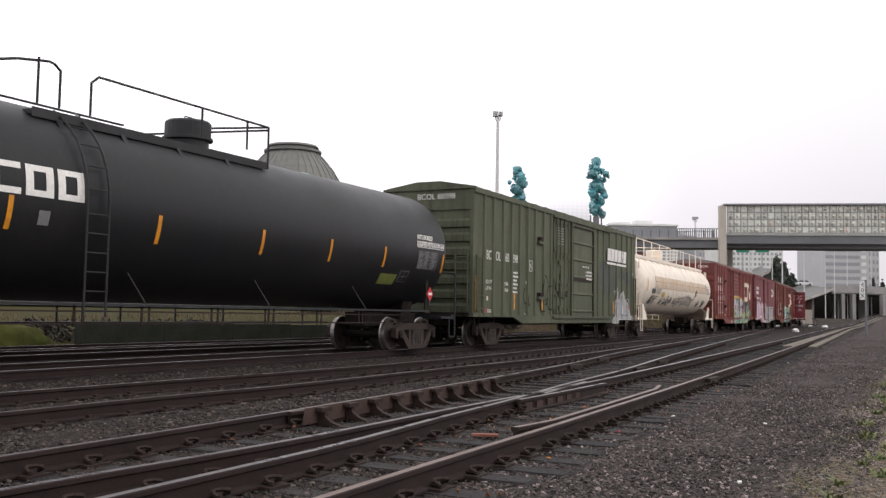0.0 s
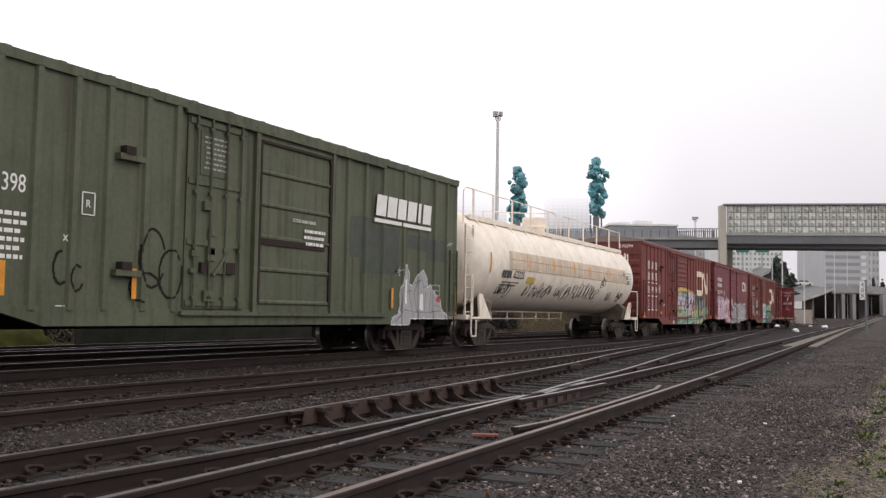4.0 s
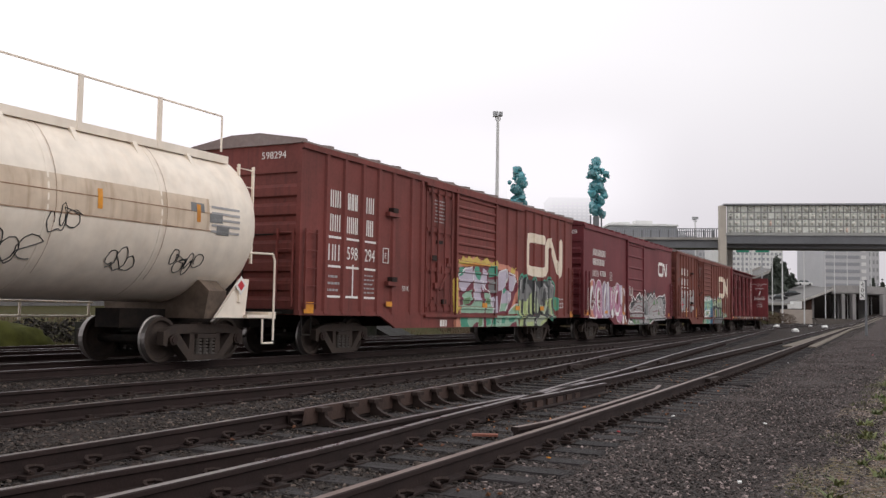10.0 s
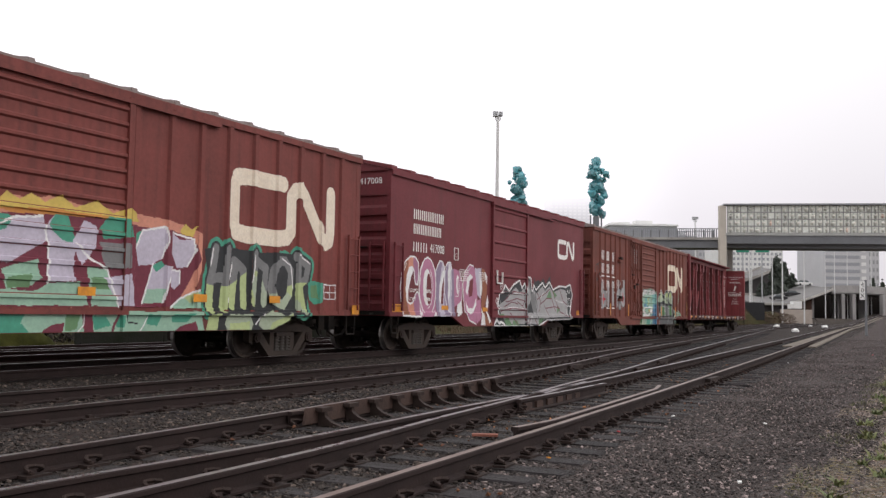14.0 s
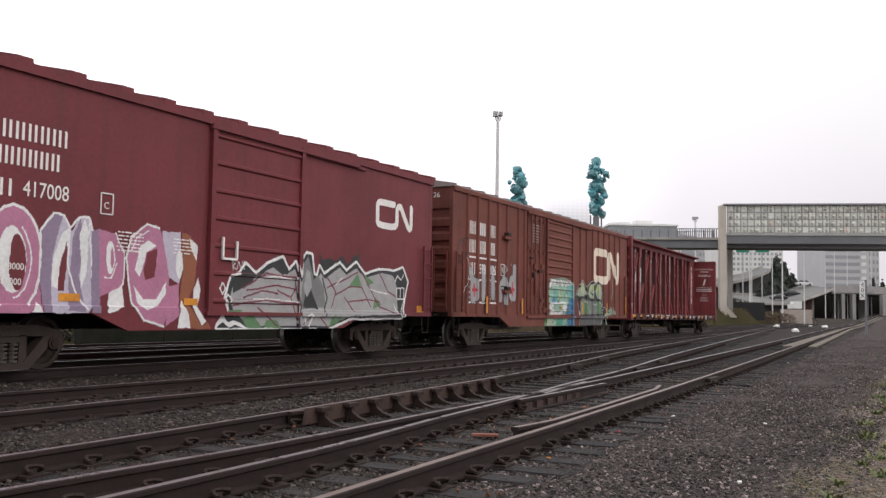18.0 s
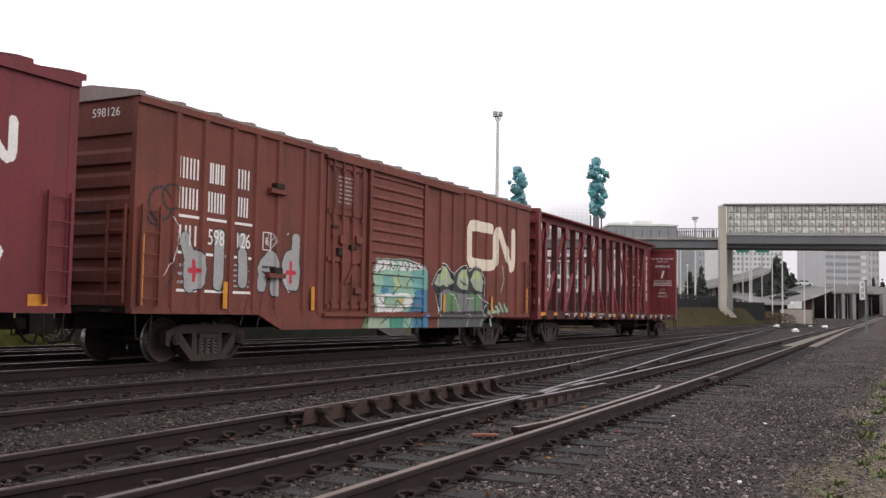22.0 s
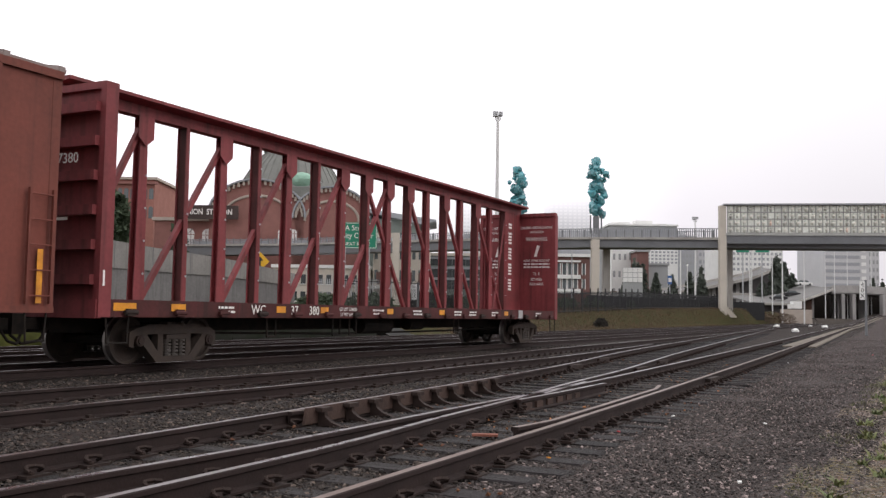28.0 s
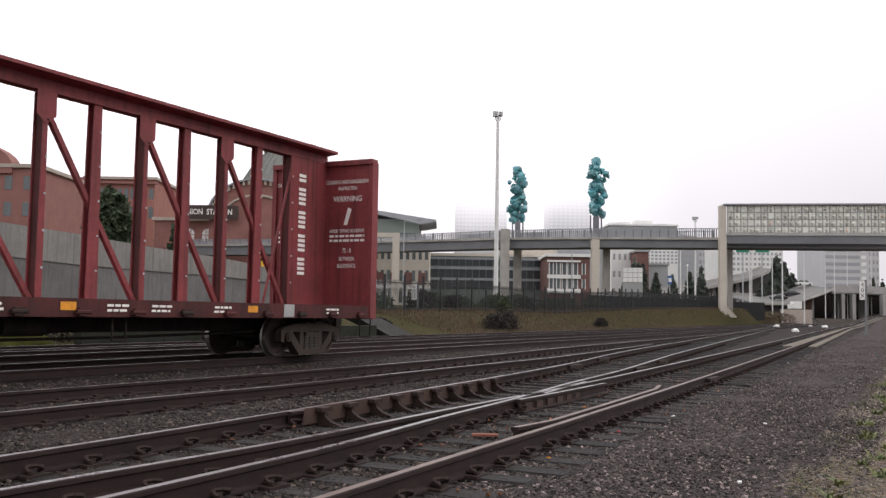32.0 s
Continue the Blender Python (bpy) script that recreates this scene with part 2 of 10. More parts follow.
    "ivory_dirty": surface("grimy_ivory_band", (0.66, 0.54, 0.42), 0.7, spot=(0.56, 0.43, 0.32), amount=0.8, big=1.2, fine=4, bump=0.02, drips=(0.34, 0.22, 0.13), drip=0.6),
    "oxide": surface("oxide_red_paint", (0.200, 0.050, 0.042), 0.65, spec=0.3, spot=(0.13, 0.040, 0.034), amount=0.85, big=0.5, fine=14, bump=0.10, drips=(0.085, 0.030, 0.026), drip=0.6),
    "maroon": surface("maroon_paint", (0.172, 0.031, 0.038), 0.6, spec=0.3, spot=(0.125, 0.028, 0.033), amount=0.8, big=0.45, fine=14, bump=0.07, drips=(0.085, 0.030, 0.030), drip=0.42),
    "rustred": surface("rust_red_paint", (0.190, 0.054, 0.039), 0.7, spec=0.3, spot=(0.115, 0.040, 0.031), amount=0.9, big=0.5, fine=14, bump=0.10, drips=(0.078, 0.032, 0.025), drip=0.55),
    "beamred": surface("centre_beam_red_paint", (0.225, 0.045, 0.050), 0.6, spec=0.3, spot=(0.13, 0.032, 0.033), amount=0.8, big=0.7, fine=14, bump=0.06, drips=(0.055, 0.022, 0.020), drip=0.7),
    # darkened beam red: grime plus the shade on sills and post webs
    "beamshade_grime": surface("shaded_grimy_red_paint", (0.090, 0.024, 0.024), 0.75, spec=0.25, spot=(0.045, 0.020, 0.018), amount=0.9, big=1.1, fine=18, bump=0.1, drips=(0.03, 0.018, 0.016), drip=0.7),
    "under": surface("underframe_grime", (0.012, 0.010, 0.009), 0.85, 0.0, spec=0.2, spot=(0.035, 0.025, 0.02), amount=0.7, big=4, fine=30, bump=0.2),
    "truck": surface("truck_casting", (0.040, 0.030, 0.026), 0.85, 0.0, spec=0.3, spot=(0.065, 0.046, 0.036), amount=0.7, big=4, fine=30, bump=0.25),
    "coil": surface("spring_steel", (0.075, 0.064, 0.056), 0.65, 0.0, spec=0.4, spot=(0.05, 0.035, 0.027), amount=0.7, big=4, fine=30, bump=0.1),
    "tread": surface("wheel_tread", (0.26, 0.24, 0.23), 0.4, 0.8, amount=0.3, big=4, fine=30, bump=0.05),
    "roof": surface("galvanised_roof", (0.22, 0.16, 0.145), 0.7, 0.2, spot=(0.3, 0.26, 0.25), amount=0.8, big=0.8, fine=12, bump=0.1),
}


# ---- mesh building ----
def link(name, bm, material, parent=None, label="", smooth=False):
    me = bpy.data.meshes.new(name)
    bmesh.ops.recalc_face_normals(bm, faces=bm.faces[:])
    if smooth:
        for f in bm.faces:
            f.smooth = True
    bm.to_mesh(me)
    bm.free()
    me.materials.append(M[material] if isinstance(material, str) else material)
    ob = new(name, me)
    if parent:
        ob.parent = parent
    if label:
        ob["label"] = label
    return ob


def part(name, bm, material, parent, label="", smooth=False):
    return link(name, bm, material, parent, label, smooth)


def thing(name, m, label, category, group="", kind=""):
    ob = new(name)
    ob.matrix_world = m
    return tagged(ob, label, category, group, kind)


def share(name, src, parent, m):
    """One more piece on the mesh of src."""
    ob = new(name, src.data)
    ob.parent = parent
    ob.matrix_local = m
    return ob


def box(bm, x0, x1, y0, y1, z0, z1):
    v = [bm.verts.new((x, y, z)) for x in (x0, x1) for y in (y0, y1) for z in (z0, z1)]
    for q in ((0, 1, 3, 2), (4, 6, 7, 5), (0, 4, 5, 1), (2, 3, 7, 6), (0, 2, 6, 4), (1, 5, 7, 3)):
        bm.faces.new([v[i] for i in q])
    return bm


def bx(*a):
    return box(bmesh.new(), *a)


def prism(bm, pts, y0, y1, axis="y"):
    """A polygon of (x, z) pairs pushed from y0 to y1 (axis y), or of (y, z) pairs pushed along x."""
    def put(p, d):
        return (p[0], d, p[1]) if axis == "y" else (d, p[0], p[1])
    a = [bm.verts.new(put(p, y0)) for p in pts]
    b = [bm.verts.new(put(p, y1)) for p in pts]
    bm.faces.new(a)
    bm.faces.new(b[::-1])
    for i in range(len(pts)):
        j = (i + 1) % len(pts)
        bm.faces.new((a[i], a[j], b[j], b[i]))
    return bm


def rod(bm, p, q, r, seg=6, r2=None):
    p, q = Vector(p), Vector(q)
    d = (q - p).normalized()
    up = Vector((0, 0, 1)) if abs(d.z) < 0.9 else Vector((1, 0, 0))
    s = d.cross(up).normalized()
    t = s.cross(d)
    r2 = r if r2 is None else r2
    a, b = [], []
    for i in range(seg):
        w = 2 * math.pi * (i + 0.5) / seg
        o = s * math.cos(w) + t * math.sin(w)
        a.append(bm.verts.new(p + o * r))
        b.append(bm.verts.new(q + o * r2))
    for i in range(seg):
        j = (i + 1) % seg
        bm.faces.new((a[i], a[j], b[j], b[i]))
    bm.faces.new(a[::-1])
    bm.faces.new(b)
    return bm


def pipe(bm, pts, r, seg=6):
    for p, q in zip(pts, pts[1:]):
        rod(bm, p, q, r, seg)
    return bm


def lathe(bm, prof, seg=32, axis="x", centre=(0, 0, 0), sweep=2 * math.pi):
    """A profile of (along, radius) pairs turned about an axis."""
    rings = []
    for a, r in prof:
        ring = []
        for i in range(seg):
            w = sweep * i / seg
            c, s = r * math.cos(w), r * math.sin(w)
            p = {"x": (a, c, s), "y": (c, a, s), "z": (c, s, a)}[axis]
            ring.append(bm.verts.new(Vector(p) + Vector(centre)))
        rings.append(ring)
    for u, v in zip(rings, rings[1:]):
        for i in range(seg):
            j = (i + 1) % seg
            bm.faces.new((u[i], u[j], v[j], v[i]))
    if prof[0][1] > 0.001:
        bm.faces.new(rings[0])
    if prof[-1][1] > 0.001:
        bm.faces.new(rings[-1][::-1])
    return bm


def words(name, text, size, m, material, parent, label="", squeeze=1.0, bold=0.0):
    """Lettering in the built-in font, turned into a mesh that faces the local -y side."""
    cu = bpy.data.curves.new(name, "FONT")
    cu.body, cu.size, cu.extrude, cu.offset = text, size, 0.002, bold
    cu.align_x, cu.align_y = "CENTER", "CENTER"
    cu.resolution_u = 3
    tmp = bpy.data.objects.new(name, cu)
    me = bpy.data.meshes.new_from_object(tmp)
    bpy.data.objects.remove(tmp)
    bpy.data.curves.remove(cu)
    me.transform(Matrix.Rotation(math.pi / 2, 4, "X") @ Matrix.Diagonal((squeeze, 1, 1, 1)))
    me.materials.clear()
    me.materials.append(M[material])
    ob = new(name, me)
    ob.parent = parent
    ob.matrix_local = m
    if label:
        ob["label"] = label
    return ob


# ---- ground: one sheet from the gravel path over the yard to the upper terrace and the horizon ----
def toe(x):
    """The foot of the bank: it keeps clear of the bending track beside it."""
    return max(21.3 + 0.075 * (min(max(x, 38), 78) - 38) + 0.06 * max(0.0, 28 - x), 20.9 + 1.752e-4 * max(min(x, 330) - 20, 0) ** 2)


def crest(x):
    k = min(max((x - 22) / 40, 0), 1)
    return 0.62 + 0.78 * k + 0.0125 * min(max(x - 62, 0), 100)


def lift(x):
    """The near track climbs gently far away."""
    k = max(0.0, x - 165)
    return 0.026 * k * k / (k + 25) if k else 0.0


def ground_height(x, y):
    t = toe(x)
    k = min(max((y - t) / (6.5 if x < 70 else max(6.5 - 0.058 * (x - 70), 1.9)), 0), 1)
    k = k * k * (3 - 2 * k)
    h = crest(x) * k
    if x > 165 and y < 16:
        h += lift(min(x, 330)) * min(1, (16 - y) / 3.5)
    if y < 2.2:
        h += 0.05 * min(1, (2.2 - y) / 1.5)
    return h


def spaced(a, b, near, step, grow):
    out, v, s = [near], near, step
    while v < b:
        v += s
        s *= grow
        out.append(v)
    v, s = near, step
    while v > a:
        v -= s
        s *= grow
        out.append(v)
    return sorted(out)


gx, gy = spaced(-2500, 4000, 7, 0.25, 1.04), spaced(-2500, 4000, 1.5, 0.2, 1.035)
gv = [(x, y, ground_height(x, y) + (0.02 * noise.noise((x * 0.9, y * 0.9, 0)) if abs(x) < 200 and abs(y) < 200 else 0)) for x in gx for y in gy]
ny = len(gy)
gf = [(i * ny + j, (i + 1) * ny + j, (i + 1) * ny + j + 1, i * ny + j + 1) for i in range(len(gx) - 1) for j in range(ny - 1)]
gm = bpy.data.meshes.new("ground")
gm.from_pydata(gv, [], gf)
for key in ("ballast", "gravel", "grass", "dirt"):
    gm.materials.append(M[key])
for f in gm.polygons:
    c = f.center
    if c.y > toe(c.x) - 0.3 + 0.6 * noise.noise((c.x * 0.5, c.y * 0.5, 3)):
        f.material_index = 2
    elif c.y < 2.05 + 0.03 * max(0, c.x) + 0.25 * noise.noise((c.x * 0.7, c.y * 0.7, 7)):
        f.material_index = 1
        if c.y < 0.72 + 0.30 * noise.noise((c.x * 0.8, c.y * 0.8, 11)):
            f.material_index = 3
    f.use_smooth = True
ground = tagged(new("ground", gm), "dark crushed-stone rail yard ground with a grassy bank", "ground", kind="structure")


# ---- tracks ----
def plan_line(points):
    """A smooth line through plan points (x, y), straight beyond its ends."""
    px = [p[0] for p in points]
    py = [p[1] for p in points]
    n = len(px)
    sl = [(py[min(k + 1, n - 1)] - py[max(k - 1, 0)]) / (px[min(k + 1, n - 1)] - px[max(k - 1, 0)]) for k in range(n)]

    def f(x):
        if x <= px[0]:
            return py[0] + sl[0] * (x - px[0])
        if x >= px[-1]:
            return py[-1] + sl[-1] * (x - px[-1])
        k = max(i for i in range(n - 1) if px[i] <= x)
        h = px[k + 1] - px[k]
        t = (x - px[k]) / h
        return (2 * t**3 - 3 * t**2 + 1) * py[k] + (t**3 - 2 * t**2 + t) * h * sl[k] + (3 * t**2 - 2 * t**3) * py[k + 1] + (t**3 - t**2) * h * sl[k + 1]
    return f


# the near track (right and left rail), the track that leaves it, and the next one
y_p = plan_line([(4.41, 2.85), (5.76, 2.89), (8.38, 2.95), (13.74, 3.13), (34.19, 3.96), (80.0, 5.9), (130.0, 8.0), (175.0, 9.1), (220.0, 9.0), (260.0, 8.3), (300.0, 7.2)])
y_pl = plan_line([(3.87, 4.40), (5.87, 4.30), (8.62, 4.34), (12.37, 4.36), (20.52, 4.68), (52.02, 6.02), (80.0, 7.35), (130.0, 9.45), (175.0, 10.58), (220.0, 10.5), (260.0, 9.8), (300.0, 8.7)])
y_qr = plan_line([(4.14, 3.81), (5.97, 3.87), (8.10, 4.08), (10.08, 4.23), (12.88, 4.54), (16.92, 4.88), (25.98, 5.92), (43.14, 7.59)])
y_q = plan_line([(4.28, 5.40), (5.58, 5.44), (7.55, 5.55), (12.92, 5.89), (18.03, 6.36), (25.43, 7.34), (36.99, 8.43), (55.50, 10.08)])
y_n = plan_line([(6.01, 7.61), (8.23, 7.62), (10.22, 7.51), (15.11, 7.62), (21.78, 7.68), (32.12, 8.48)])
y_nl = plan_line([(7.37, 9.35), (9.98, 9.25), (12.36, 9.10), (18.07, 9.12), (27.50, 9.70), (34.85, 9.95)])
GAUGE = 1.505
RAIL_PROFILE = [(-0.07, 0.02), (0.07, 0.02), (0.07, 0.035), (0.012, 0.05), (0.012, 0.125), (0.035, 0.137), (0.035, 0.163), (0.028, 0.17), (-0.028, 0.17), (-0.035, 0.163), (-0.035, 0.137), (-0.012, 0.125), (-0.012, 0.05), (-0.07, 0.035)]


def sweep_rail(name, fy, xs, parent, label="", head="rail_top", climb=False):
    """A rail rolled along y = fy(x), with a worn bright head."""
    me = bpy.data.meshes.new(name)
    vs, fs, mi = [], [], []
    n = len(RAIL_PROFILE)
    for x in xs:
        y = fy(x)
        for o, z in RAIL_PROFILE:
            vs.append((x, y + o, z + (lift(x) + 0.02 * min(1, max(0, x - 165)) if climb else 0)))
    for i in range(len(xs) - 1):
        for j in range(n):
            k = (j + 1) % n
            fs.append((i * n + j, (i + 1) * n + j, (i + 1) * n + k, i * n + k))
            mi.append(1 if j == 7 else 0)
    fs += [tuple(range(n)), tuple(range((len(xs) - 1) * n, len(xs) * n))]
    mi += [0, 0]
    me.from_pydata(vs, [], fs)
    me.materials.append(M["rail"])
    me.materials.append(M[head])
    me.polygons.foreach_set("material_index", mi)
    bm = bmesh.new()
    bm.from_mesh(me)
    bmesh.ops.recalc_face_normals(bm, faces=bm.faces[:])
    bm.to_mesh(me)
    bm.free()
    ob = new(name, me)
    ob.parent = parent
    if label:
        ob["label"] = label
    return ob


def span(a, b):
    xs, x = [], a
    while x < b:
        xs.append(x)
        x += 0.8 if x < 60 else 12
    return xs + [b]


TRACK = "railway tracks of the yard"
track_p = thing("railway_track", Matrix(), "rusty-sided railway track on dark wooden ties beside gravel", "railway track", TRACK, "structure")
track_q = thing("railway_track", Matrix(), "railway track that curves out of a turnout", "railway track", TRACK, "structure")
track_n = thing("railway_track", Matrix(), "railway track half sunk in dark ballast", "railway track", TRACK, "structure")
track_m = thing("railway_track", Matrix(), "straight main track that carries the freight train", "railway track", TRACK, "structure")
track_b = thing("railway_track", Matrix(), "bright-railed track behind the main track", "railway track", TRACK, "structure")
track_c = thing("railway_track", Matrix(), "bright-railed track at the foot of the bank", "railway track", TRACK, "structure")
sweep_rail("rail", y_p, span(-20, 300), track_p, "brown rail with a dull head", "rail_brown", True)
sweep_rail("rail", y_pl, span(-20, 300), track_p, climb=True)
sweep_rail("rail", y_q, span(-20, 120), track_q)
sweep_rail("rail", y_qr, span(-20, 120), track_q)
sweep_rail("rail", y_n, span(-20, 34), track_n)
sweep_rail("rail", y_nl, span(-20, 90), track_n)
MAIN, BEND, BEND_FROM = 13.135, 1.752e-4, 20.0
for tr, yc in ((track_m, MAIN), (track_b, 16.9), (track_c, 19.2)):
    for o in (-GAUGE / 2, GAUGE / 2):
        sweep_rail("rail", lambda x, v=yc + o: v + BEND * max(x - BEND_FROM, 0) ** 2, span(-60, 330), tr)


# ---- the town behind, laid out on a grid turned to face the yard: x across, y away, z up ----
SITE = pose(0, 0, 0, 0, 0, 26.87 - 90)
rnd = random.Random(7)


def on_site(name, x, y, z, label, category, group="", kind=""):
    return thing(name, SITE @ pose(x, y, z), label, category, group, kind)


def grid_windows(parent, x0, x1, y, z0, z1, nx, nz, w, h, name="window", material="glass", frame=None):
    """Rows of windows set 8 cm into a facade at depth y, each a pane in a sunk frame."""
    first = None
    for i in range(nx):
        for j in range(nz):
            cx = x0 + (x1 - x0) * (i + 0.5) / nx
            cz = z0 + (z1 - z0) * (j + 0.5) / nz
            if first is None:
                first = part(name, bx(-w / 2, w / 2, -0.03, 0.03, -h / 2, h / 2), material, parent)
                first.matrix_local = pose(cx, y, cz)
                if frame:
                    bm = bx(-w / 2 - 0.15, w / 2 + 0.15, -0.10, -0.03, -h / 2 - 0.15, -h / 2)
                    box(bm, -w / 2 - 0.15, w / 2 + 0.15, -0.10, -0.03, h / 2, h / 2 + 0.15)
                    box(bm, -w / 2 - 0.15, -w / 2, -0.10, -0.03, -h / 2, h / 2)
                    box(bm, w / 2, w / 2 + 0.15, -0.10, -0.03, -h / 2, h / 2)
                    fr = part("window_frame", bm, frame, first)
                    fmesh = fr
            else:
                o = share(name, first, parent, pose(cx, y, cz))
                if frame:
                    share("window_frame", fmesh, o, Matrix())


def building(name, label, rect, depth, wall, rows=None, roof="grey_wall", parapet=0.4):
    """A block whose facade is the rectangle x0, x1, y, z0, z1."""
    x0, x1, y, z0, z1 = rect
    ob = on_site(name, (x0 + x1) / 2, y, min(z0, 0), label, "building")
    hw = (x1 - x0) / 2
    b = -min(z0, 0)
    part("wall", bx(-hw, hw, 0, depth, 0, z1 + b), wall, ob)
    part("roof", bx(-hw - parapet, hw + parapet, -parapet, depth + parapet, z1 + b, z1 + b + 0.6), roof, ob)
    if rows:
        nx, nz, fw, fh, za, mat = rows
        grid_windows(ob, -hw, hw, -0.035, za + b, z1 + b - 0.3, nx, nz, 2 * hw / nx * fw, (z1 - za - 0.3) / nz * fh, "window", mat)
    return ob


# -- footbridge: deck polyline from behind the station to the right --
LOW = [(-50.67, 186.00, 11.76), (-30.17, 177.00, 11.75), (-12.50, 168.00, 11.88), (9.13, 152.00, 11.74), (24.21, 146.00, 11.74), (41.86, 141.00, 11.60), (64.56, 137.00, 11.52), (78.62, 134.00, 11.38)]
MID = [(-50.74, 186.00, 13.55), (-30.21, 177.00, 13.35), (-12.54, 168.00, 13.40), (9.11, 152.00, 13.11), (24.21, 146.00, 12.98), (41.87, 141.00, 12.79), (64.58, 137.00, 12.84), (78.65, 134.00, 12.84)]
TOPR = [(-50.78, 186.00, 14.90), (-30.25, 177.00, 14.63), (-12.56, 168.00, 14.71), (9.10, 152.00, 14.67), (24.20, 146.00, 14.74), (41.87, 141.00, 14.57), (64.61, 137.00, 14.58), (78.69, 134.00, 14.54)]
bridge = on_site("footbridge", 0, 0, 0, "long grey footbridge on concrete piers with a glass display wall", "bridge")


def run_of(bm, lows, tops, deep, back=0.0):
    for (a, b), (c, d) in zip(zip(lows, lows[1:]), zip(tops, tops[1:])):
        v = []
        for p, q in ((a, c), (b, d)):
            for o in (back, back + deep):
                v.append(bm.verts.new((p[0], p[1] + o, p[2])))
                v.append(bm.verts.new((q[0], q[1] + o, q[2])))
        for f in ((0, 1, 5, 4), (2, 6, 7, 3), (1, 3, 7, 5), (0, 4, 6, 2), (0, 2, 3, 1), (4, 5, 7, 6)):
            bm.faces.new([v[k] for k in f])
    return bm


rail_post = None
for k in range(len(LOW) - 1):
    part("girder", run_of(bmesh.new(), LOW[k:k + 2], MID[k:k + 2], 5.0), "deckgrey", bridge)
    lip = [(p[0], p[1] - 0.35, p[2]) for p in MID[k:k + 2]]
    part("deck_edge", run_of(bmesh.new(), lip, [(p[0], p[1], p[2] + 0.35) for p in lip], 5.7), "concrete", bridge)
    if k < 5:
        # mesh railing: posts and close bars between
        n = 14
        bm, bars_bm = bmesh.new(), bmesh.new()
        for i in range(n + 1):
            f = i / n
            b = [MID[k][j] + (MID[k + 1][j] - MID[k][j]) * f for j in range(3)]
            t = TOPR[k][2] + (TOPR[k + 1][2] - TOPR[k][2]) * f
            if rail_post is None:
                rail_post = part("railing_post", bx(-0.07, 0.07, -0.06, 0.06, 0, 1.5), "deckgrey", bridge)
                rail_post.matrix_local = pose(b[0], b[1], b[2])
            else:
                share("railing_post", rail_post, bridge, pose(b[0], b[1], b[2]))
        n = int((MID[k + 1][0] - MID[k][0]) / 0.3)
        for back in (0.08, 4.9):
            bm = bmesh.new()
            for i in range(n):
                f = (i + 0.5) / n
                b = [MID[k][j] + (MID[k + 1][j] - MID[k][j]) * f for j in range(3)]
                t = TOPR[k][2] + (TOPR[k + 1][2] - TOPR[k][2]) * f
                box(bm, b[0] - 0.085, b[0] + 0.085, b[1] + back, b[1] + back + 0.03, b[2] + 0.3, t)
            tagged(part("railing_infill", bm, "meshgrey", bridge), kind="stuff")
            part("handrail", run_of(bmesh.new(), [(p[0], p[1] + back - 0.03, p[2] - 0.1) for p in TOPR[k:k + 2]], [(p[0], p[1] + back - 0.03, p[2]) for p in TOPR[k:k + 2]], 0.1), "meshgrey", bridge)


def pier(x0, y0, x1, z0, z1, material, depth=1.2, name="pier"):
    part(name, bx(x0, x1, y0, y0 + depth, z0, z1), material, bridge)


def pier_rect(rect, material, depth=1.2):
    x0, x1, y, z0, z1 = rect
    pier(x0, y, x1, min(z0, 0.5), z1, material, depth)


pier_rect((9.22, 10.61, 150.00, 4.40, 14.75), "concrete", 1.6)
pier_rect((11.85, 13.06, 156.00, 5.04, 12.07), "concrete", 1.6)
pier_rect((22.86, 23.98, 144.00, 4.16, 12.81), "pale", 1.6)
pier_rect((25.61, 26.69, 150.00, 4.49, 11.87), "concrete", 1.6)
pier_rect((41.12, 42.08, 139.50, 2.03, 17.81), "pale", 1.0)
pier_rect((44.20, 44.99, 146.00, 2.70, 11.90), "concrete", 1.4)
pier_rect((-8.50, -7.37, 158.00, 5.04, 14.54), "pale", 1.2)
part("pier_cap", bx(-12.29, -8.59, 158, 159.2, 13.74, 14.50), "pale", bridge)

# display wall: a steel frame with glass cells, each with an ornament behind the pane
wx0, wx1 = 42.26, 79.01
wz0, wz1 = 13.75, 17.86
lean = (134.2 - 140) / (wx1 - wx0)
dw = part("display_wall_frame", bx(0, wx1 - wx0, 0.25, 0.55, 0, wz1 - wz0), "wallgrey", bridge, "grey backing of the display wall")
dw.matrix_local = pose(wx0, 139.6, wz0, 0, 0, math.degrees(math.atan(lean)))
W, Hh = wx1 - wx0, wz1 - wz0
part("display_wall_beam", bx(-0.6, W, -0.4, 1.3, Hh, Hh + 0.22), "meshgrey", dw)
part("display_wall_plinth", bx(-0.3, W, -0.1, 0.6, -1.6, -0.42), "deckgrey", dw)
part("display_wall_sill", bx(-0.3, W, -0.22, 0.6, -0.40, -0.06), "wallgrey", dw)
NX, NZ = 38, 4
cell = W / NX
pane = vase = None
# opaque panes: sky shining through the glass is put into their pale colour
M["pane"] = surface("sky_bright_pane", (0.86, 0.87, 0.80), 0.25, spot=(0.74, 0.77, 0.72), amount=0.6, big=0.8, fine=4, bump=0.0, rand=0.18)
M["ornament"] = surface("glass_ornament", (0.62, 0.66, 0.62), 0.2, spot=(0.66, 0.58, 0.5), amount=0.9, big=2, fine=5, bump=0.0, rand=0.25)
M["ornament_red"] = surface("red_glass_ornament", (0.66, 0.50, 0.44), 0.2, spot=(0.62, 0.52, 0.4), amount=0.6, big=2, fine=5, bump=0.0, rand=0.3)
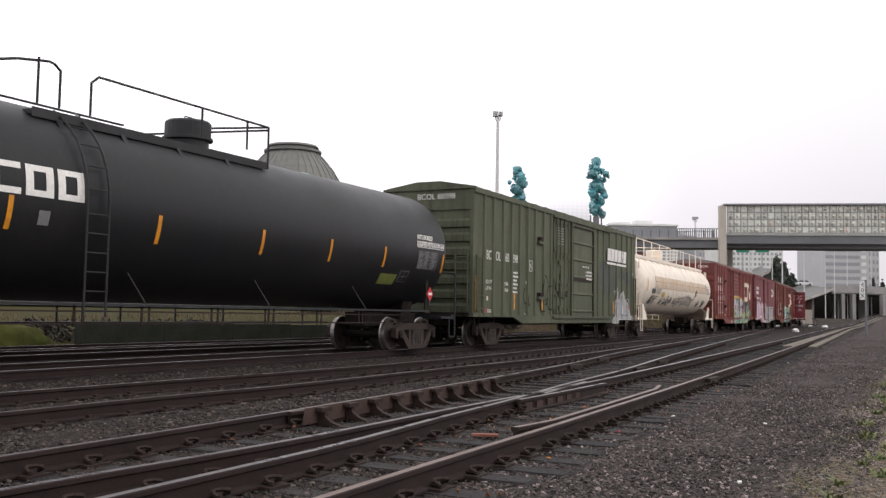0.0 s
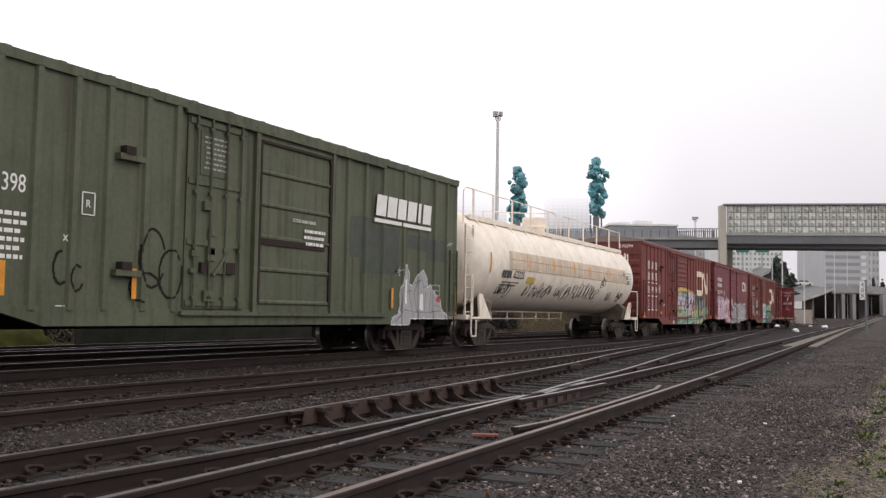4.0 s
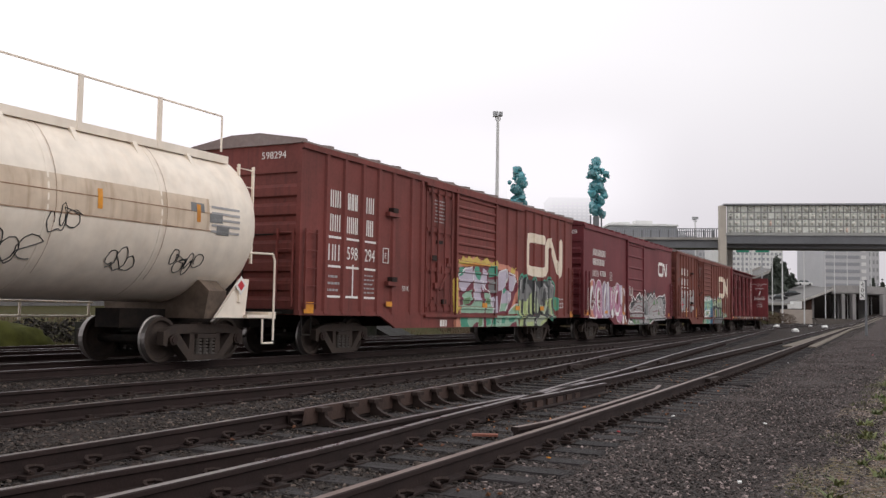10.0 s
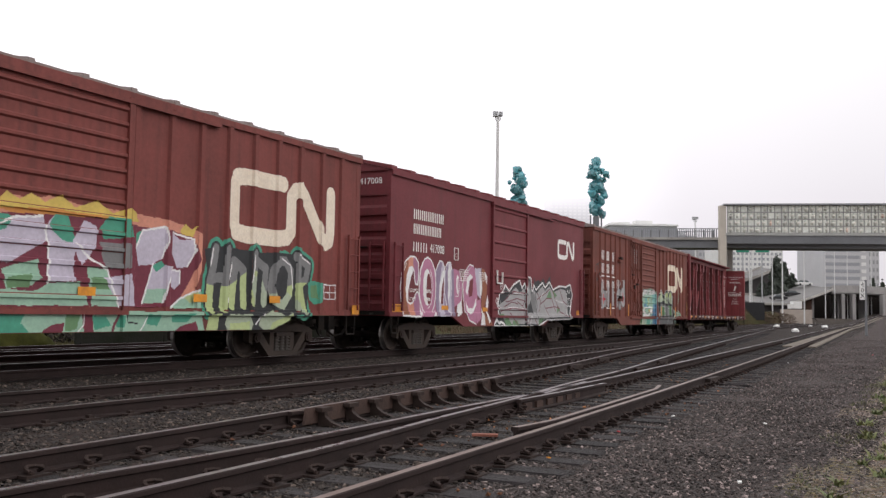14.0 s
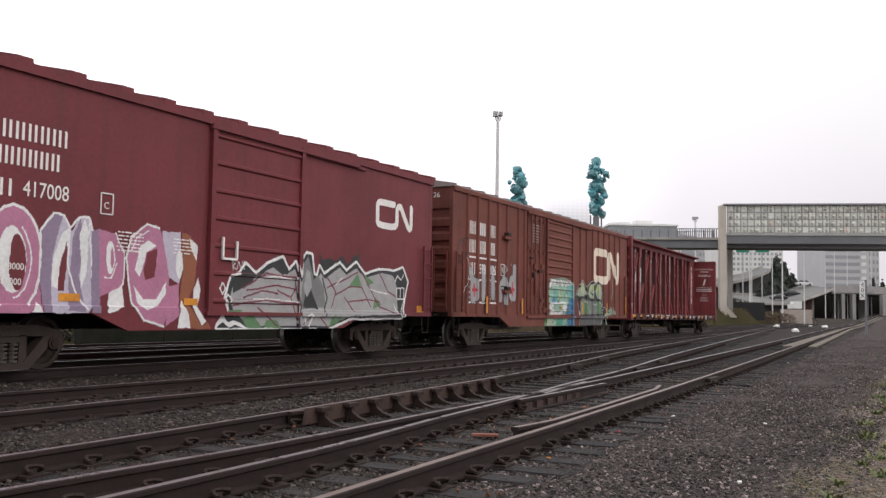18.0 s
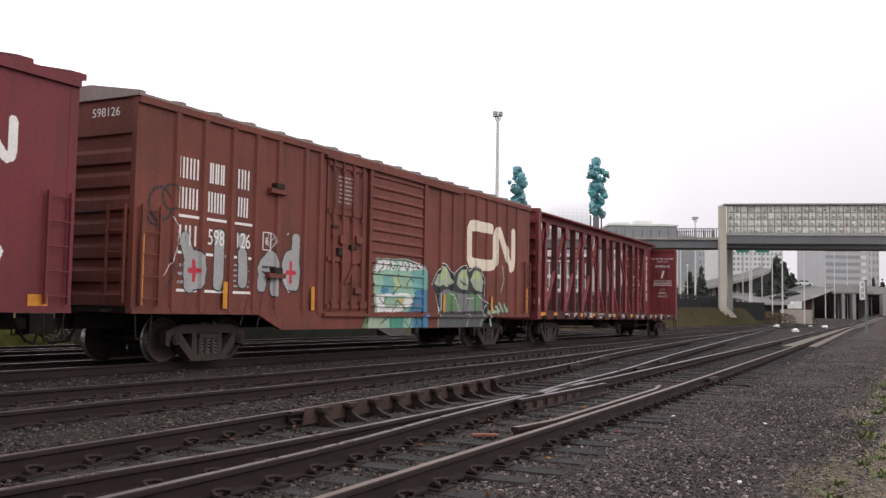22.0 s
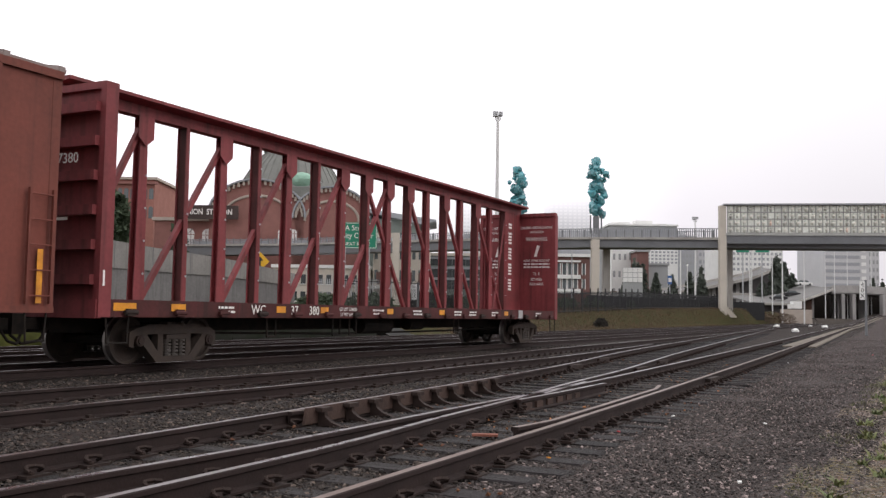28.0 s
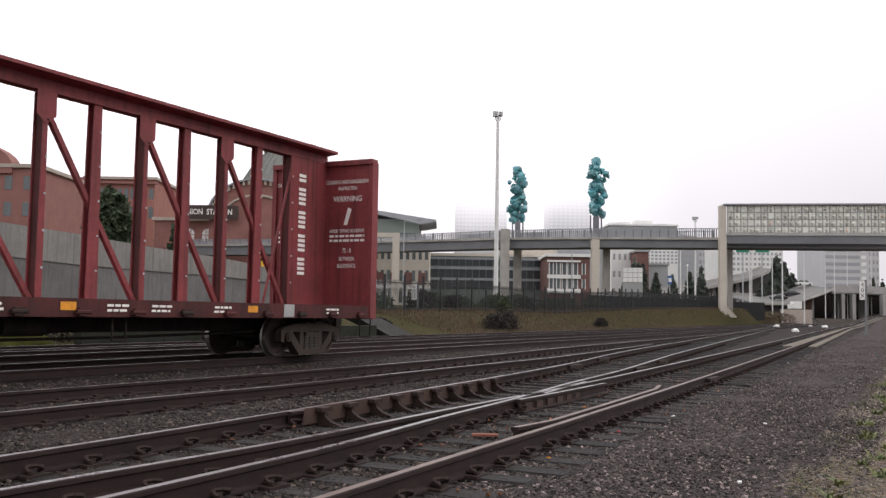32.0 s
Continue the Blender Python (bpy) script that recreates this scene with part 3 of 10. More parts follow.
for i in range(NX):
    for j in range(NZ):
        m = pose((i + 0.5) * cell, 0.2, (j + 0.5) * Hh / NZ)
        if pane is None:
            pane = part("pane", bx(-cell * 0.42, cell * 0.42, 0, 0.04, -Hh / NZ * 0.42, Hh / NZ * 0.42), "pane", dw)
            pane.matrix_local = m
            vase = part("ornament", lathe(bmesh.new(), [(-0.45, 0.14), (-0.3, 0.24), (-0.05, 0.3), (0.15, 0.18), (0.3, 0.12), (0.42, 0.2)], 10, "z"), "ornament", dw)
            vase.matrix_local = m @ pose(0, -0.12, 0)
        else:
            share("pane", pane, dw, m)
            if rnd.random() < 0.85:
                v = share("ornament", vase, dw, m @ pose(rnd.uniform(-0.1, 0.1), -0.12, rnd.uniform(-0.1, 0.05)) @ Matrix.Diagonal((rnd.uniform(0.6, 1.2), 1, rnd.uniform(0.7, 1.15), 1)))
                if rnd.random() < 0.08:
                    v.data = v.data.copy()
                    v.data.materials[0] = M["ornament_red"]
bm = bmesh.new()
for i in range(NX + 1):
    box(bm, i * cell - 0.035, i * cell + 0.035, 0.12, 0.24, 0, Hh)
for j in range(NZ + 1):
    box(bm, 0, W, 0.12, 0.24, j * Hh / NZ - 0.07, j * Hh / NZ + 0.07)
part("mullion_lattice", bm, "wallgrey", dw)


# -- crystal towers on the bridge --
def shard(r):
    bm = bmesh.new()
    bmesh.ops.create_icosphere(bm, subdivisions=1, radius=0.75 * r)
    for v in bm.verts:
        v.co *= rnd.uniform(0.62, 1.3)
    return bm


def crystal_tower(px, label):
    x, y, z0, z1 = px
    ob = on_site("crystal_tower", x, y, z0 - 1.6, label, "sculpture", "pair of crystal towers on the footbridge")
    part("pedestal", bx(-0.42, 0.42, -0.5, 0.5, -1.0, 1.7), "deckgrey", ob)
    for o in (-0.85, 0.85):
        part("support_post", bx(o - 0.11, o + 0.11, -0.12, 0.12, -1.0, 1.9), "deckgrey", ob)
    part("core", rod(bmesh.new(), (0, 0, 1.5), (0, 0, z1 - z0 + 1.0), 0.28, 8), "aqua", ob)
    h, k = 1.6, 0
    meshes = []
    for i in range(8):
        bm = shard(1.0)
        o = part("crystal", bm, "aqua", ob)
        meshes.append(o)
    n = int((z1 - z0) / 0.12)
    for i in range(n):
        z = 2.0 + (z1 - z0 - 0.4) * i / n
        lump = 1.0 + 0.28 * math.sin(z * 1.7) + 0.15 * math.sin(z * 4.1)
        a = rnd.uniform(0, 6.3)
        r = rnd.uniform(0.25, 1.25) * lump * (0.75 if z > z1 - z0 + 0.8 else 1)
        m = pose(r * math.cos(a), r * math.sin(a) * 0.8, z, rnd.uniform(0, 360), rnd.uniform(0, 360), rnd.uniform(0, 360)) @ Matrix.Scale(rnd.uniform(0.55, 1.05), 4)
        if i < 8:
            meshes[i].matrix_local = m
        else:
            share("crystal", meshes[i % 8], ob, m)
    return ob


crystal_tower((12.14, 153.5, 16.20, 25.02), "tall stack of turquoise crystal chunks on a footbridge pedestal")
crystal_tower((24.06, 148.0, 16.66, 25.71), "taller stack of turquoise crystal chunks on a footbridge pedestal")


# -- lamp masts --
def mast(x, y, z0, z1, r, label, head="box", material="white_post"):
    ob = on_site("lamp_post", x, y, 0, label, "lamp post", "lamp posts along the road")
    part("pole", rod(bmesh.new(), (0, 0, min(z0, 0)), (0, 0, z1), r, 10, r * 0.55), material, ob)
    if head == "box":
        bm = bx(-0.55, 0.0, -0.3, 0.3, z1 - 0.1, z1 + 0.42)
        h1 = part("floodlight", bm, "steel", ob)
        part("floodlight", bx(0.08, 0.5, -0.25, 0.35, z1 - 0.02, z1 + 0.4), "steel", ob)
        part("yoke", pipe(bmesh.new(), [(-0.25, 0, z1 - 0.1), (-0.25, 0, z1 - 0.5), (0.25, 0, z1 - 0.5), (0.25, 0, z1)], 0.05, 5), "steel", ob)
    elif head == "arm":
        part("arm", pipe(bmesh.new(), [(0, 0, z1), (0.5, 0, z1 + 0.25), (1.6, 0, z1 + 0.35)], 0.05, 5), material, ob)
        part("lamp_head", bx(1.3, 2.0, -0.15, 0.15, z1 + 0.28, z1 + 0.42), "steel", ob)
    else:
        bm = bmesh.new()
        bmesh.ops.create_icosphere(bm, subdivisions=1, radius=0.3)
        bmesh.ops.translate(bm, verts=bm.verts[:], vec=(0, 0, z1 + 0.2))
        part("lamp_head", bm, "white_wall", ob)
    return ob


mast(5.73, 101, 0.5, 22.62, 0.27, "tall white floodlight mast with two lamp boxes")
mast(46.15, 172, 1, 19.11, 0.19, "white floodlight mast before a footbridge")
for x, y, z, r in ((62.3, 191, 16.6, 0.19), (70.7, 196, 17.2, 0.19), (82.9, 216, 17.4, 0.17), (97.5, 240, 19.3, 0.15), (103.2, 248, 20.1, 0.15), (110.0, 256, 20.6, 0.15), (119.2, 262, 20.9, 0.15), (67.6, 206, 17.8, 0.14), (73.5, 210, 18.2, 0.14)):
    mast(x, y, 1, z, r, "thin white street lamp post beside the freeway ramp", "globe")
mast(52.3, 207, 1, 16.0, 0.2, "white street lamp post behind the dark fence", "globe")
mast(55.6, 214, 1, 12.7, 0.14, "white street lamp post behind the dark fence", "globe")
mast(23.32, 170, 1, 13.20, 0.16, "grey street lamp post by a brick building", "globe", "steel")
mast(-30.83, 150, 1, 22.39, 0.2, "white street lamp post before the station", "globe")
mast(-36.16, 150, 1, 15.84, 0.18, "white street lamp post before the station", "globe")
mast(-5.42, 130, 1, 13.75, 0.1, "thin grey lamp post behind the iron fence", "arm", "steel")


# -- iron fence along the top of the bank --
FA, FB = SITE @ Vector((-5.67, 52.00, 1.42)), SITE @ Vector((46.23, 154.00, 2.22))
fence_dir = Vector((FB.x - FA.x, FB.y - FA.y, 0))
f_len = fence_dir.length
fence_dir.normalize()
f_yaw = math.degrees(math.atan2(fence_dir.y, fence_dir.x))
fence = thing("iron_fence", pose(FA.x, FA.y, 0, 0, 0, f_yaw), "black iron picket fence along the top of a grassy bank", "fence")
post_src = panel_src = None
STEP = 2.45
for i in range(int(f_len / STEP) + 1):
    w = fence.matrix_world @ Vector((i * STEP, 0, 0))
    z = ground_height(w.x, w.y) - 0.05
    if post_src is None:
        post_src = part("post", bx(-0.055, 0.055, -0.055, 0.055, 0, 2.35), "iron", fence)
        post_src.matrix_local = pose(0, 0, z)
        panel_src = part("rail", bx(0.05, STEP - 0.05, -0.02, 0.02, 0, 0.05), "iron", fence)
        panel_src.matrix_local = pose(0, 0, z + 0.25)
        share("rail", panel_src, fence, pose(0, 0, z + 1.85))
        picket = part("picket", bx(-0.011, 0.011, -0.011, 0.011, 0.12, 2.05), "iron", fence)
        picket.matrix_local = pose(STEP / 17, 0, z)
        far_pickets = bmesh.new()
    else:
        share("post", post_src, fence, pose(i * STEP, 0, z))
        for zz in (0.25, 1.85):
            share("rail", panel_src, fence, pose(i * STEP, 0, z + zz))
    for k in range(1, 17):
        if i < 18:
            share("picket", picket, fence, pose(i * STEP + k * STEP / 17, 0, z))
        else:
            x = i * STEP + k * STEP / 17
            box(far_pickets, x - 0.011, x + 0.011, -0.011, 0.011, z + 0.12, z + 2.05)
tagged(part("far_picket", far_pickets, "iron", fence), kind="stuff")

# -- dark slatted screen behind the far part of the fence --
screen = on_site("slatted_screen", 0, 0, 0, "dark slatted privacy screen behind the iron fence", "fence")
sa, sb = (15.10, 98.00, 3.25), (44.6, 152.0, 3.80)
for i in range(46):
    f = i / 46
    x = sa[0] + (sb[0] - sa[0]) * f
    y = sa[1] + (sb[1] - sa[1]) * f
    w = SITE @ Vector((x, y, 0))
    part("slat", bx(x, x + (sb[0] - sa[0]) / 46 * 0.96, y, y + 0.08, ground_height(w.x, w.y) - 0.2, sa[2] + (sb[2] - sa[2]) * f + 0.05 * (i % 2)), "iron", screen)
for i in range(12):
    a, b = (45.9, 152.00, 3.72), (58.0, 172.00, 4.0)
    x = a[0] + (b[0] - a[0]) * i / 12
    part("slat", bx(x, x + (b[0] - a[0]) / 12 * 0.95, a[1] + i * 1.6, a[1] + i * 1.6 + 0.08, 0.8, a[2] + (b[2] - a[2]) * i / 12), "iron", screen)

# -- concrete ramp wall of the freeway, stepped parapet --
wall = on_site("ramp_wall", 0, 0, 0, "stained grey concrete ramp wall of the freeway", "wall", kind="structure")
WT = [(-41.55, 66.00, 8.12), (-34.00, 72.00, 7.59), (-29.90, 76.00, 7.12), (-24.70, 80.00, 6.34), (-19.35, 84.00, 5.70), (-13.89, 88.00, 4.64)]
WM = [(-41.39, 66.00, 5.33), (-33.87, 72.00, 5.03), (-29.80, 76.00, 4.61), (-24.63, 80.00, 4.32), (-19.30, 84.00, 4.08), (-13.86, 88.00, 3.48)]
WB = [(p[0], p[1], 0.2) for p in WT]
for k in range(len(WT) - 1):
    part("wall_panel", run_of(bmesh.new(), WB[k:k + 2], WM[k:k + 2], 0.5, 0.15), "rampwall", wall)
    part("parapet_panel", run_of(bmesh.new(), WM[k:k + 2], WT[k:k + 2], 0.6), "parapet", wall)
    a, b = WM[k], WM[k + 1]
    for f in (0.0, 0.5):
        p = [a[j] + (b[j] - a[j]) * f for j in range(3)]
        t = WT[k][2] + (WT[k + 1][2] - WT[k][2]) * f
        part("joint_strip", bx(p[0] - 0.02, p[0] + 0.02, p[1] - 0.01, p[1], p[2], t), "deckgrey", wall)


# -- the domed station --
st = on_site("station_building", -29.11, 185, 0, "old red-brick railway station with a ribbed copper dome", "building")
sx = -29.11


def SX(r):
    return r - sx


part("wall", bx(SX(-58.74), SX(-38.19), 6, 22, 0, 19.26), "brick", st)
part("cornice", bx(SX(-59.20), SX(-37.96), 5.5, 22.4, 19.03, 19.72), "trimstone", st)
part("sign_parapet", bx(SX(-53.49), SX(-41.16), 2.6, 3.4, 19.22, 21.95), "darkbrick", st, "dark brown parapet behind the station's name")
part("wing", bx(SX(-20.49), SX(-4.84), 6, 22, 0, 19.53), "brick", st)
# arched gables: brick fronts with a curved cornice of dentils


def gable(cx, cz, rx, rz, y, depth, base, material="brick", teeth=True):
    pts = [(cx - rx, base)] + [(cx + rx * math.cos(a), cz + rz * math.sin(a)) for a in np.linspace(math.pi, 0, 25)] + [(cx + rx, base)]
    g = part("arched_gable", prism(bmesh.new(), pts, y, y + depth), material, st)
    rim = [(cx + (rx + 0.45) * math.cos(a), cz + (rz + 0.45) * math.sin(a)) for a in np.linspace(math.pi, 0, 25)]
    inn = [(cx + (rx + 0.1) * math.cos(a), cz + (rz + 0.1) * math.sin(a)) for a in np.linspace(math.pi, 0, 25)]
    bm = bmesh.new()
    for k in range(24):
        prism(bm, [rim[k], rim[k + 1], inn[k + 1], inn[k]], y - 0.8, y + depth)
    part("arched_cornice", bm, "meshgrey", g)
    if teeth:
        for a in np.linspace(math.pi * 0.97, math.pi * 0.03, 26):
            c, s = math.cos(a), math.sin(a)
            d = part("dentil", bx(-0.22, 0.22, y - 0.6, y + 0.02, -0.45, 0.4), "trimstone", g)
            d.matrix_local = pose(cx + (rx - 0.3) * c, 0, cz + (rz - 0.3) * s)
    inner = [(cx + (rx * 0.72) * math.cos(a), cz + (rz * 0.66) * math.sin(a) - 0.5) for a in np.linspace(math.pi, 0, 19)]
    bm = bmesh.new()
    for p, q in zip(inner, inner[1:]):
        rod(bm, (p[0], y - 0.1, p[1]), (q[0], y - 0.1, q[1]), 0.28, 6)
    part("arch_moulding", bm, "trimstone", g)
    return g


gable(SX(-37.75), 19.90, 9.6, 7.4, 4.6, 14, 0)
gable(SX(-22.54), 19.80, 7.6, 6.2, 4.6, 14, 0)
part("centre_block", bx(SX(-39.40), SX(-16.54), 8, 30, 0, 24.08), "brick", st)
drum_z = 26.37
dome_top = 35.28
R0 = 10.6
dx = SX(-33.6)
z320, z300, z280, z268, z258 = 29.62, 32.14, 34.67, 36.18, 37.45
dome = part("dome", lathe(bmesh.new(), [(z320 - 6, 11.9), (z320 - 2.6, 11.9), (z320 - 2.4, 11.4), (z320 - 1.0, 11.0), (z320, 10.5), (z300, 9.0), (z280, 6.9), (z268, 5.4)], 40, "z", (dx, 22, 0)), "patina", st, "ribbed grey-green copper dome", smooth=False)
for k in range(40):
    a = 2 * math.pi * k / 40
    bm = bmesh.new()
    prof = [(z320 - 1.0, 11.05), (z320, 10.55), (z300, 9.05), (z280, 6.95), (z268, 5.45)]
    pipe(bm, [(dx + r * math.cos(a), 22 + r * math.sin(a), z) for z, r in prof], 0.12, 4)
    part("dome_rib", bm, "patina", dome)
part("lantern", lathe(bmesh.new(), [(z268 - 0.2, 6.3), (z268 + 0.25, 6.3), (z268 + 0.3, 5.5), (z258 - 0.4, 5.1), (z258 - 0.3, 5.7), (z258 + 0.1, 5.4), (z258 + 0.5, 2.4)], 32, "z", (dx, 22, 0)), "patina", st)
bm = bmesh.new()
bmesh.ops.create_icosphere(bm, subdivisions=2, radius=1.5)
for v in bm.verts:
    v.co *= 1 + 0.18 * noise.noise(v.co * 1.6)
    v.co.x *= 1.7
bmesh.ops.translate(bm, verts=bm.verts[:], vec=(SX(-28.90), 5.0, 27.76))
part("ornament", bm, "verdigris", st, "pale green copper ornament")
for cx, w in ((SX(-51.66), 2.3), (SX(-47.78), 2.5), (SX(-43.90), 2.4), (SX(-37.96), 2.0), (SX(-32.48), 1.6), (SX(-30.19), 1.6), (SX(-25.63), 1.8), (SX(-9.63), 1.8), (SX(-5.64), 1.8)):
    z0, z1 = 13.49, 17.50
    yy = 3.95 if cx > SX(-39.33) and cx < SX(-16.49) else 5.95
    pts = [(cx - w / 2, z0), (cx - w / 2, z1 - w / 2)] + [(cx + w / 2 * math.cos(a), z1 - w / 2 + w / 2 * math.sin(a)) for a in np.linspace(math.pi, 0, 9)] + [(cx + w / 2, z0)]
    wdw = part("window", prism(bmesh.new(), pts, yy - 0.06, yy), "white_wall", st, "tall arched window with pale blinds")
    bm = bmesh.new()
    for f in (-0.5, -0.17, 0.17, 0.5):
        box(bm, cx + f * w - 0.06, cx + f * w + 0.06, yy - 0.12, yy - 0.05, z0, z1 - (0.25 if abs(f) < 0.3 else w / 2))
    box(bm, cx - w / 2, cx + w / 2, yy - 0.12, yy - 0.05, z1 - w * 0.55, z1 - w * 0.5)
    part("window_frame", bm, "brick", wdw)
words("station_sign", "UNION  STATION", 1.55, pose(SX(-47.22), 2.5, 20.56), "white", st, "white raised letters of the station's name", squeeze=0.80, bold=0.03)
for px in (0, 1, 2, 3):
    part("roof_vent", rod(bmesh.new(), (SX(-52.03) + px * 5.5, 12, 19.61), (SX(-52.03) + px * 5.5, 12, 20.53), 0.25, 8), "pale", st)

# -- brick warehouses to the side --
b = building("brick_warehouse", "red brick warehouse with rows of arched windows", (-82.19, -66.41, 215.00, 14.72, 30.58), 18, "brick_far", None, "trimstone", 0.6)
hw = (-66.40 - -82.19) / 2
for row, (za, zb) in enumerate(((26.14, 28.75), (21.72, 24.58))):
    for i in range(11):
        cx = -hw + 2 * hw * (i + 0.5) / 11
        part("window", prism(bmesh.new(), [(cx - 0.5, za), (cx - 0.5, zb - 0.4), (cx, zb), (cx + 0.5, zb - 0.4), (cx + 0.5, za)], -0.08, -0.02), "glass", b)
part("cornice", bx(-hw - 0.8, hw + 0.8, -0.8, 0, 29.54, 30.06), "brick", b)
building("brick_warehouse", "orange brick warehouse side wall with a stepped top", (-93.40, -81.55, 214.00, 14.44, 30.23), 20, "brick_light", None, "brick", 0.2)
b = building("brick_hall", "dark red brick hall with a curved gable", (-84.47, -65.15, 150.00, 10.25, 23.32), 20, "brick", None, "trimstone", 0.5)
hx = (-65.10 - -84.42) / 2
gz = 23.38
pts = [(hx - 13.5 + 9.5 * math.cos(a), gz + 4.6 * math.sin(a)) for a in np.linspace(math.pi, 0, 15)]
part("curved_gable", prism(bmesh.new(), [(hx - 23, gz - 1)] + pts + [(hx - 4, gz - 1)], -0.4, 3), "brick", b)
for i in range(8):
    for j in range(3):
        wd = part("window", bx(hx - 2.2 - i * 3.0, hx - 1.0 - i * 3.0, -0.08, -0.02, gz - 3.6 - j * 4.2, gz - 1.4 - j * 4.2), "glass", b)
building("white_house", "small pale house below the warehouses", (-78.43, -72.15, 180.00, 12.30, 19.68), 10, "white_wall", (4, 2, 0.4, 0.5, 6.0, "glass"))

# -- road signs --
sg = on_site("road_sign", -11.00, 120, 0, "green freeway exit sign with white words on posts", "road sign")
sw, sz0, sz1 = (-8.40 - -13.52) / 2, 9.21, 12.54
part("sign_panel", bx(-sw, sw, -0.05, 0.05, sz0, sz1), "signgreen", sg)
part("sign_border", pipe(bmesh.new(), [(-sw + 0.1, -0.07, sz0 + 0.1), (-sw + 0.1, -0.07, sz1 - 0.1), (sw - 0.1, -0.07, sz1 - 0.1), (sw - 0.1, -0.07, sz0 + 0.1), (-sw + 0.1, -0.07, sz0 + 0.1)], 0.04, 4), "white", sg)
words("sign_words", "A Street", 0.95, pose(0, -0.08, sz1 - 0.75), "white", sg, squeeze=0.95)
words("sign_words", "City Center", 0.95, pose(0, -0.08, (sz0 + sz1) / 2 - 0.05), "white", sg, squeeze=0.9)
words("sign_words", "NEXT RIGHT", 0.6, pose(0, -0.08, sz0 + 0.55), "white", sg)
for o in (-sw * 0.6, sw * 0.6):
    part("sign_post", bx(o - 0.1, o + 0.1, 0.06, 0.26, 0, sz1 - 0.3), "steel", sg)
ys = on_site("warning_sign", -21.36, 110, 0, "yellow diamond warning sign with a black arrow", "road sign")
yz = 6.84
yp = part("sign_panel", prism(bmesh.new(), [(-1.1, 0), (0, 1.1), (1.1, 0), (0, -1.1)], -0.04, 0.04), "yellow", ys)
yp.matrix_local = pose(0, 0, yz)
part("arrow", prism(bmesh.new(), [(-0.12, -0.6), (0.12, -0.6), (0.12, 0.1), (0.4, 0.1), (0, 0.6), (-0.4, 0.1), (-0.12, 0.1)], -0.06, -0.045), "iron", yp)
part("sign_post", bx(-0.06, 0.06, 0.05, 0.15, 0, yz), "steel", ys)
for px in ((71.80, 16.82, 18.17), (76.40, 16.89, 18.25)):
    o = on_site("road_sign", px[0], 225, 0, "green overhead freeway sign on a gantry", "road sign", "overhead freeway signs")
    part("sign_panel", bx(-1.6, 1.6, -0.1, 0.1, px[1], px[2] + 1.0), "signgreen", o)
    part("sign_words_bar", bx(-1.2, 1.2, -0.13, -0.1, px[1] + 0.5, px[1] + 0.8), "white", o)
    part("sign_post", bx(-0.12, 0.12, 0.12, 0.36, 0, px[2] + 0.5), "steel", o)
o = on_site("road_sign", 51.4, 213, 0, "small blue road sign on a post beside the ramp", "road sign")
part("sign_panel", bx(-0.5, 0.5, -0.06, 0.06, 8.5, 10.4), "signblue", o)
part("sign_mark", bx(-0.35, 0.35, -0.09, -0.06, 9.0, 9.9), "white", o)
part("sign_post", bx(-0.1, 0.1, 0.06, 0.2, 0, 10.4), "steel", o)
for nm, (x, y, z0, z1), pw in (("", (31.18, 70, 2.64, 4.02), 0.2), ("", (-1.85, 62, 1.99, 3.03), 0.16)):
    o = on_site("milepost_sign", x, y, 0, "narrow white upright marker board with black characters on a dark post", "sign", "track-side marker boards")
    part("post", bx(pw * 1.1, pw * 1.1 + 0.14, 0.02, 0.14, -0.1, z1 + 0.1), "deckgrey", o)
    part("board", bx(-pw, pw, -0.02, 0.02, z0, z1), "white_wall", o)
    for k, ch in enumerate("40X"):
        words("character", ch, (z1 - z0) * 0.34, pose(0, -0.03, z1 - (z1 - z0) * (0.2 + 0.3 * k)), "iron", o)


# -- ramps --
def ramp(name, label, pts, thick, material="concrete", deep=9.0, rise=0.0):
    ob = on_site(name, 0, 0, 0, label, "road ramp", kind="structure")
    for k in range(len(pts) - 1):
        low = [(p[0], p[1], p[2] - thick) for p in pts[k:k + 2]]
        bm = run_of(bmesh.new(), low, [(p[0], p[1], p[2] - 0.05) for p in pts[k:k + 2]], deep)
        for v in bm.verts:
            if v.co.y > min(p[1] for p in pts[k:k + 2]) + deep * 0.7:
                v.co.z += rise
        part("deck", bm, "roadgrey", ob)
        part("parapet", run_of(bmesh.new(), [(p[0], p[1] - 0.25, p[2] - thick * 0.8) for p in pts[k:k + 2]], [(p[0], p[1] - 0.25, p[2] + (0.6 if not rise else 0.15)) for p in pts[k:k + 2]], 0.25), material, ob)
        part("parapet", run_of(bmesh.new(), [(p[0], p[1] + deep, p[2] - thick * 0.8 + rise) for p in pts[k:k + 2]], [(p[0], p[1] + deep, p[2] + 0.6 + rise) for p in pts[k:k + 2]], 0.25), material, ob)
        for f in (0.5,):
            q = [pts[k][j] + (pts[k + 1][j] - pts[k][j]) * f for j in range(3)]
            part("column", bx(q[0] - 0.5, q[0] + 0.5, q[1] + deep * 0.3, q[1] + deep * 0.6, 0, q[2] - thick), "wallconcrete", ob)
    return ob


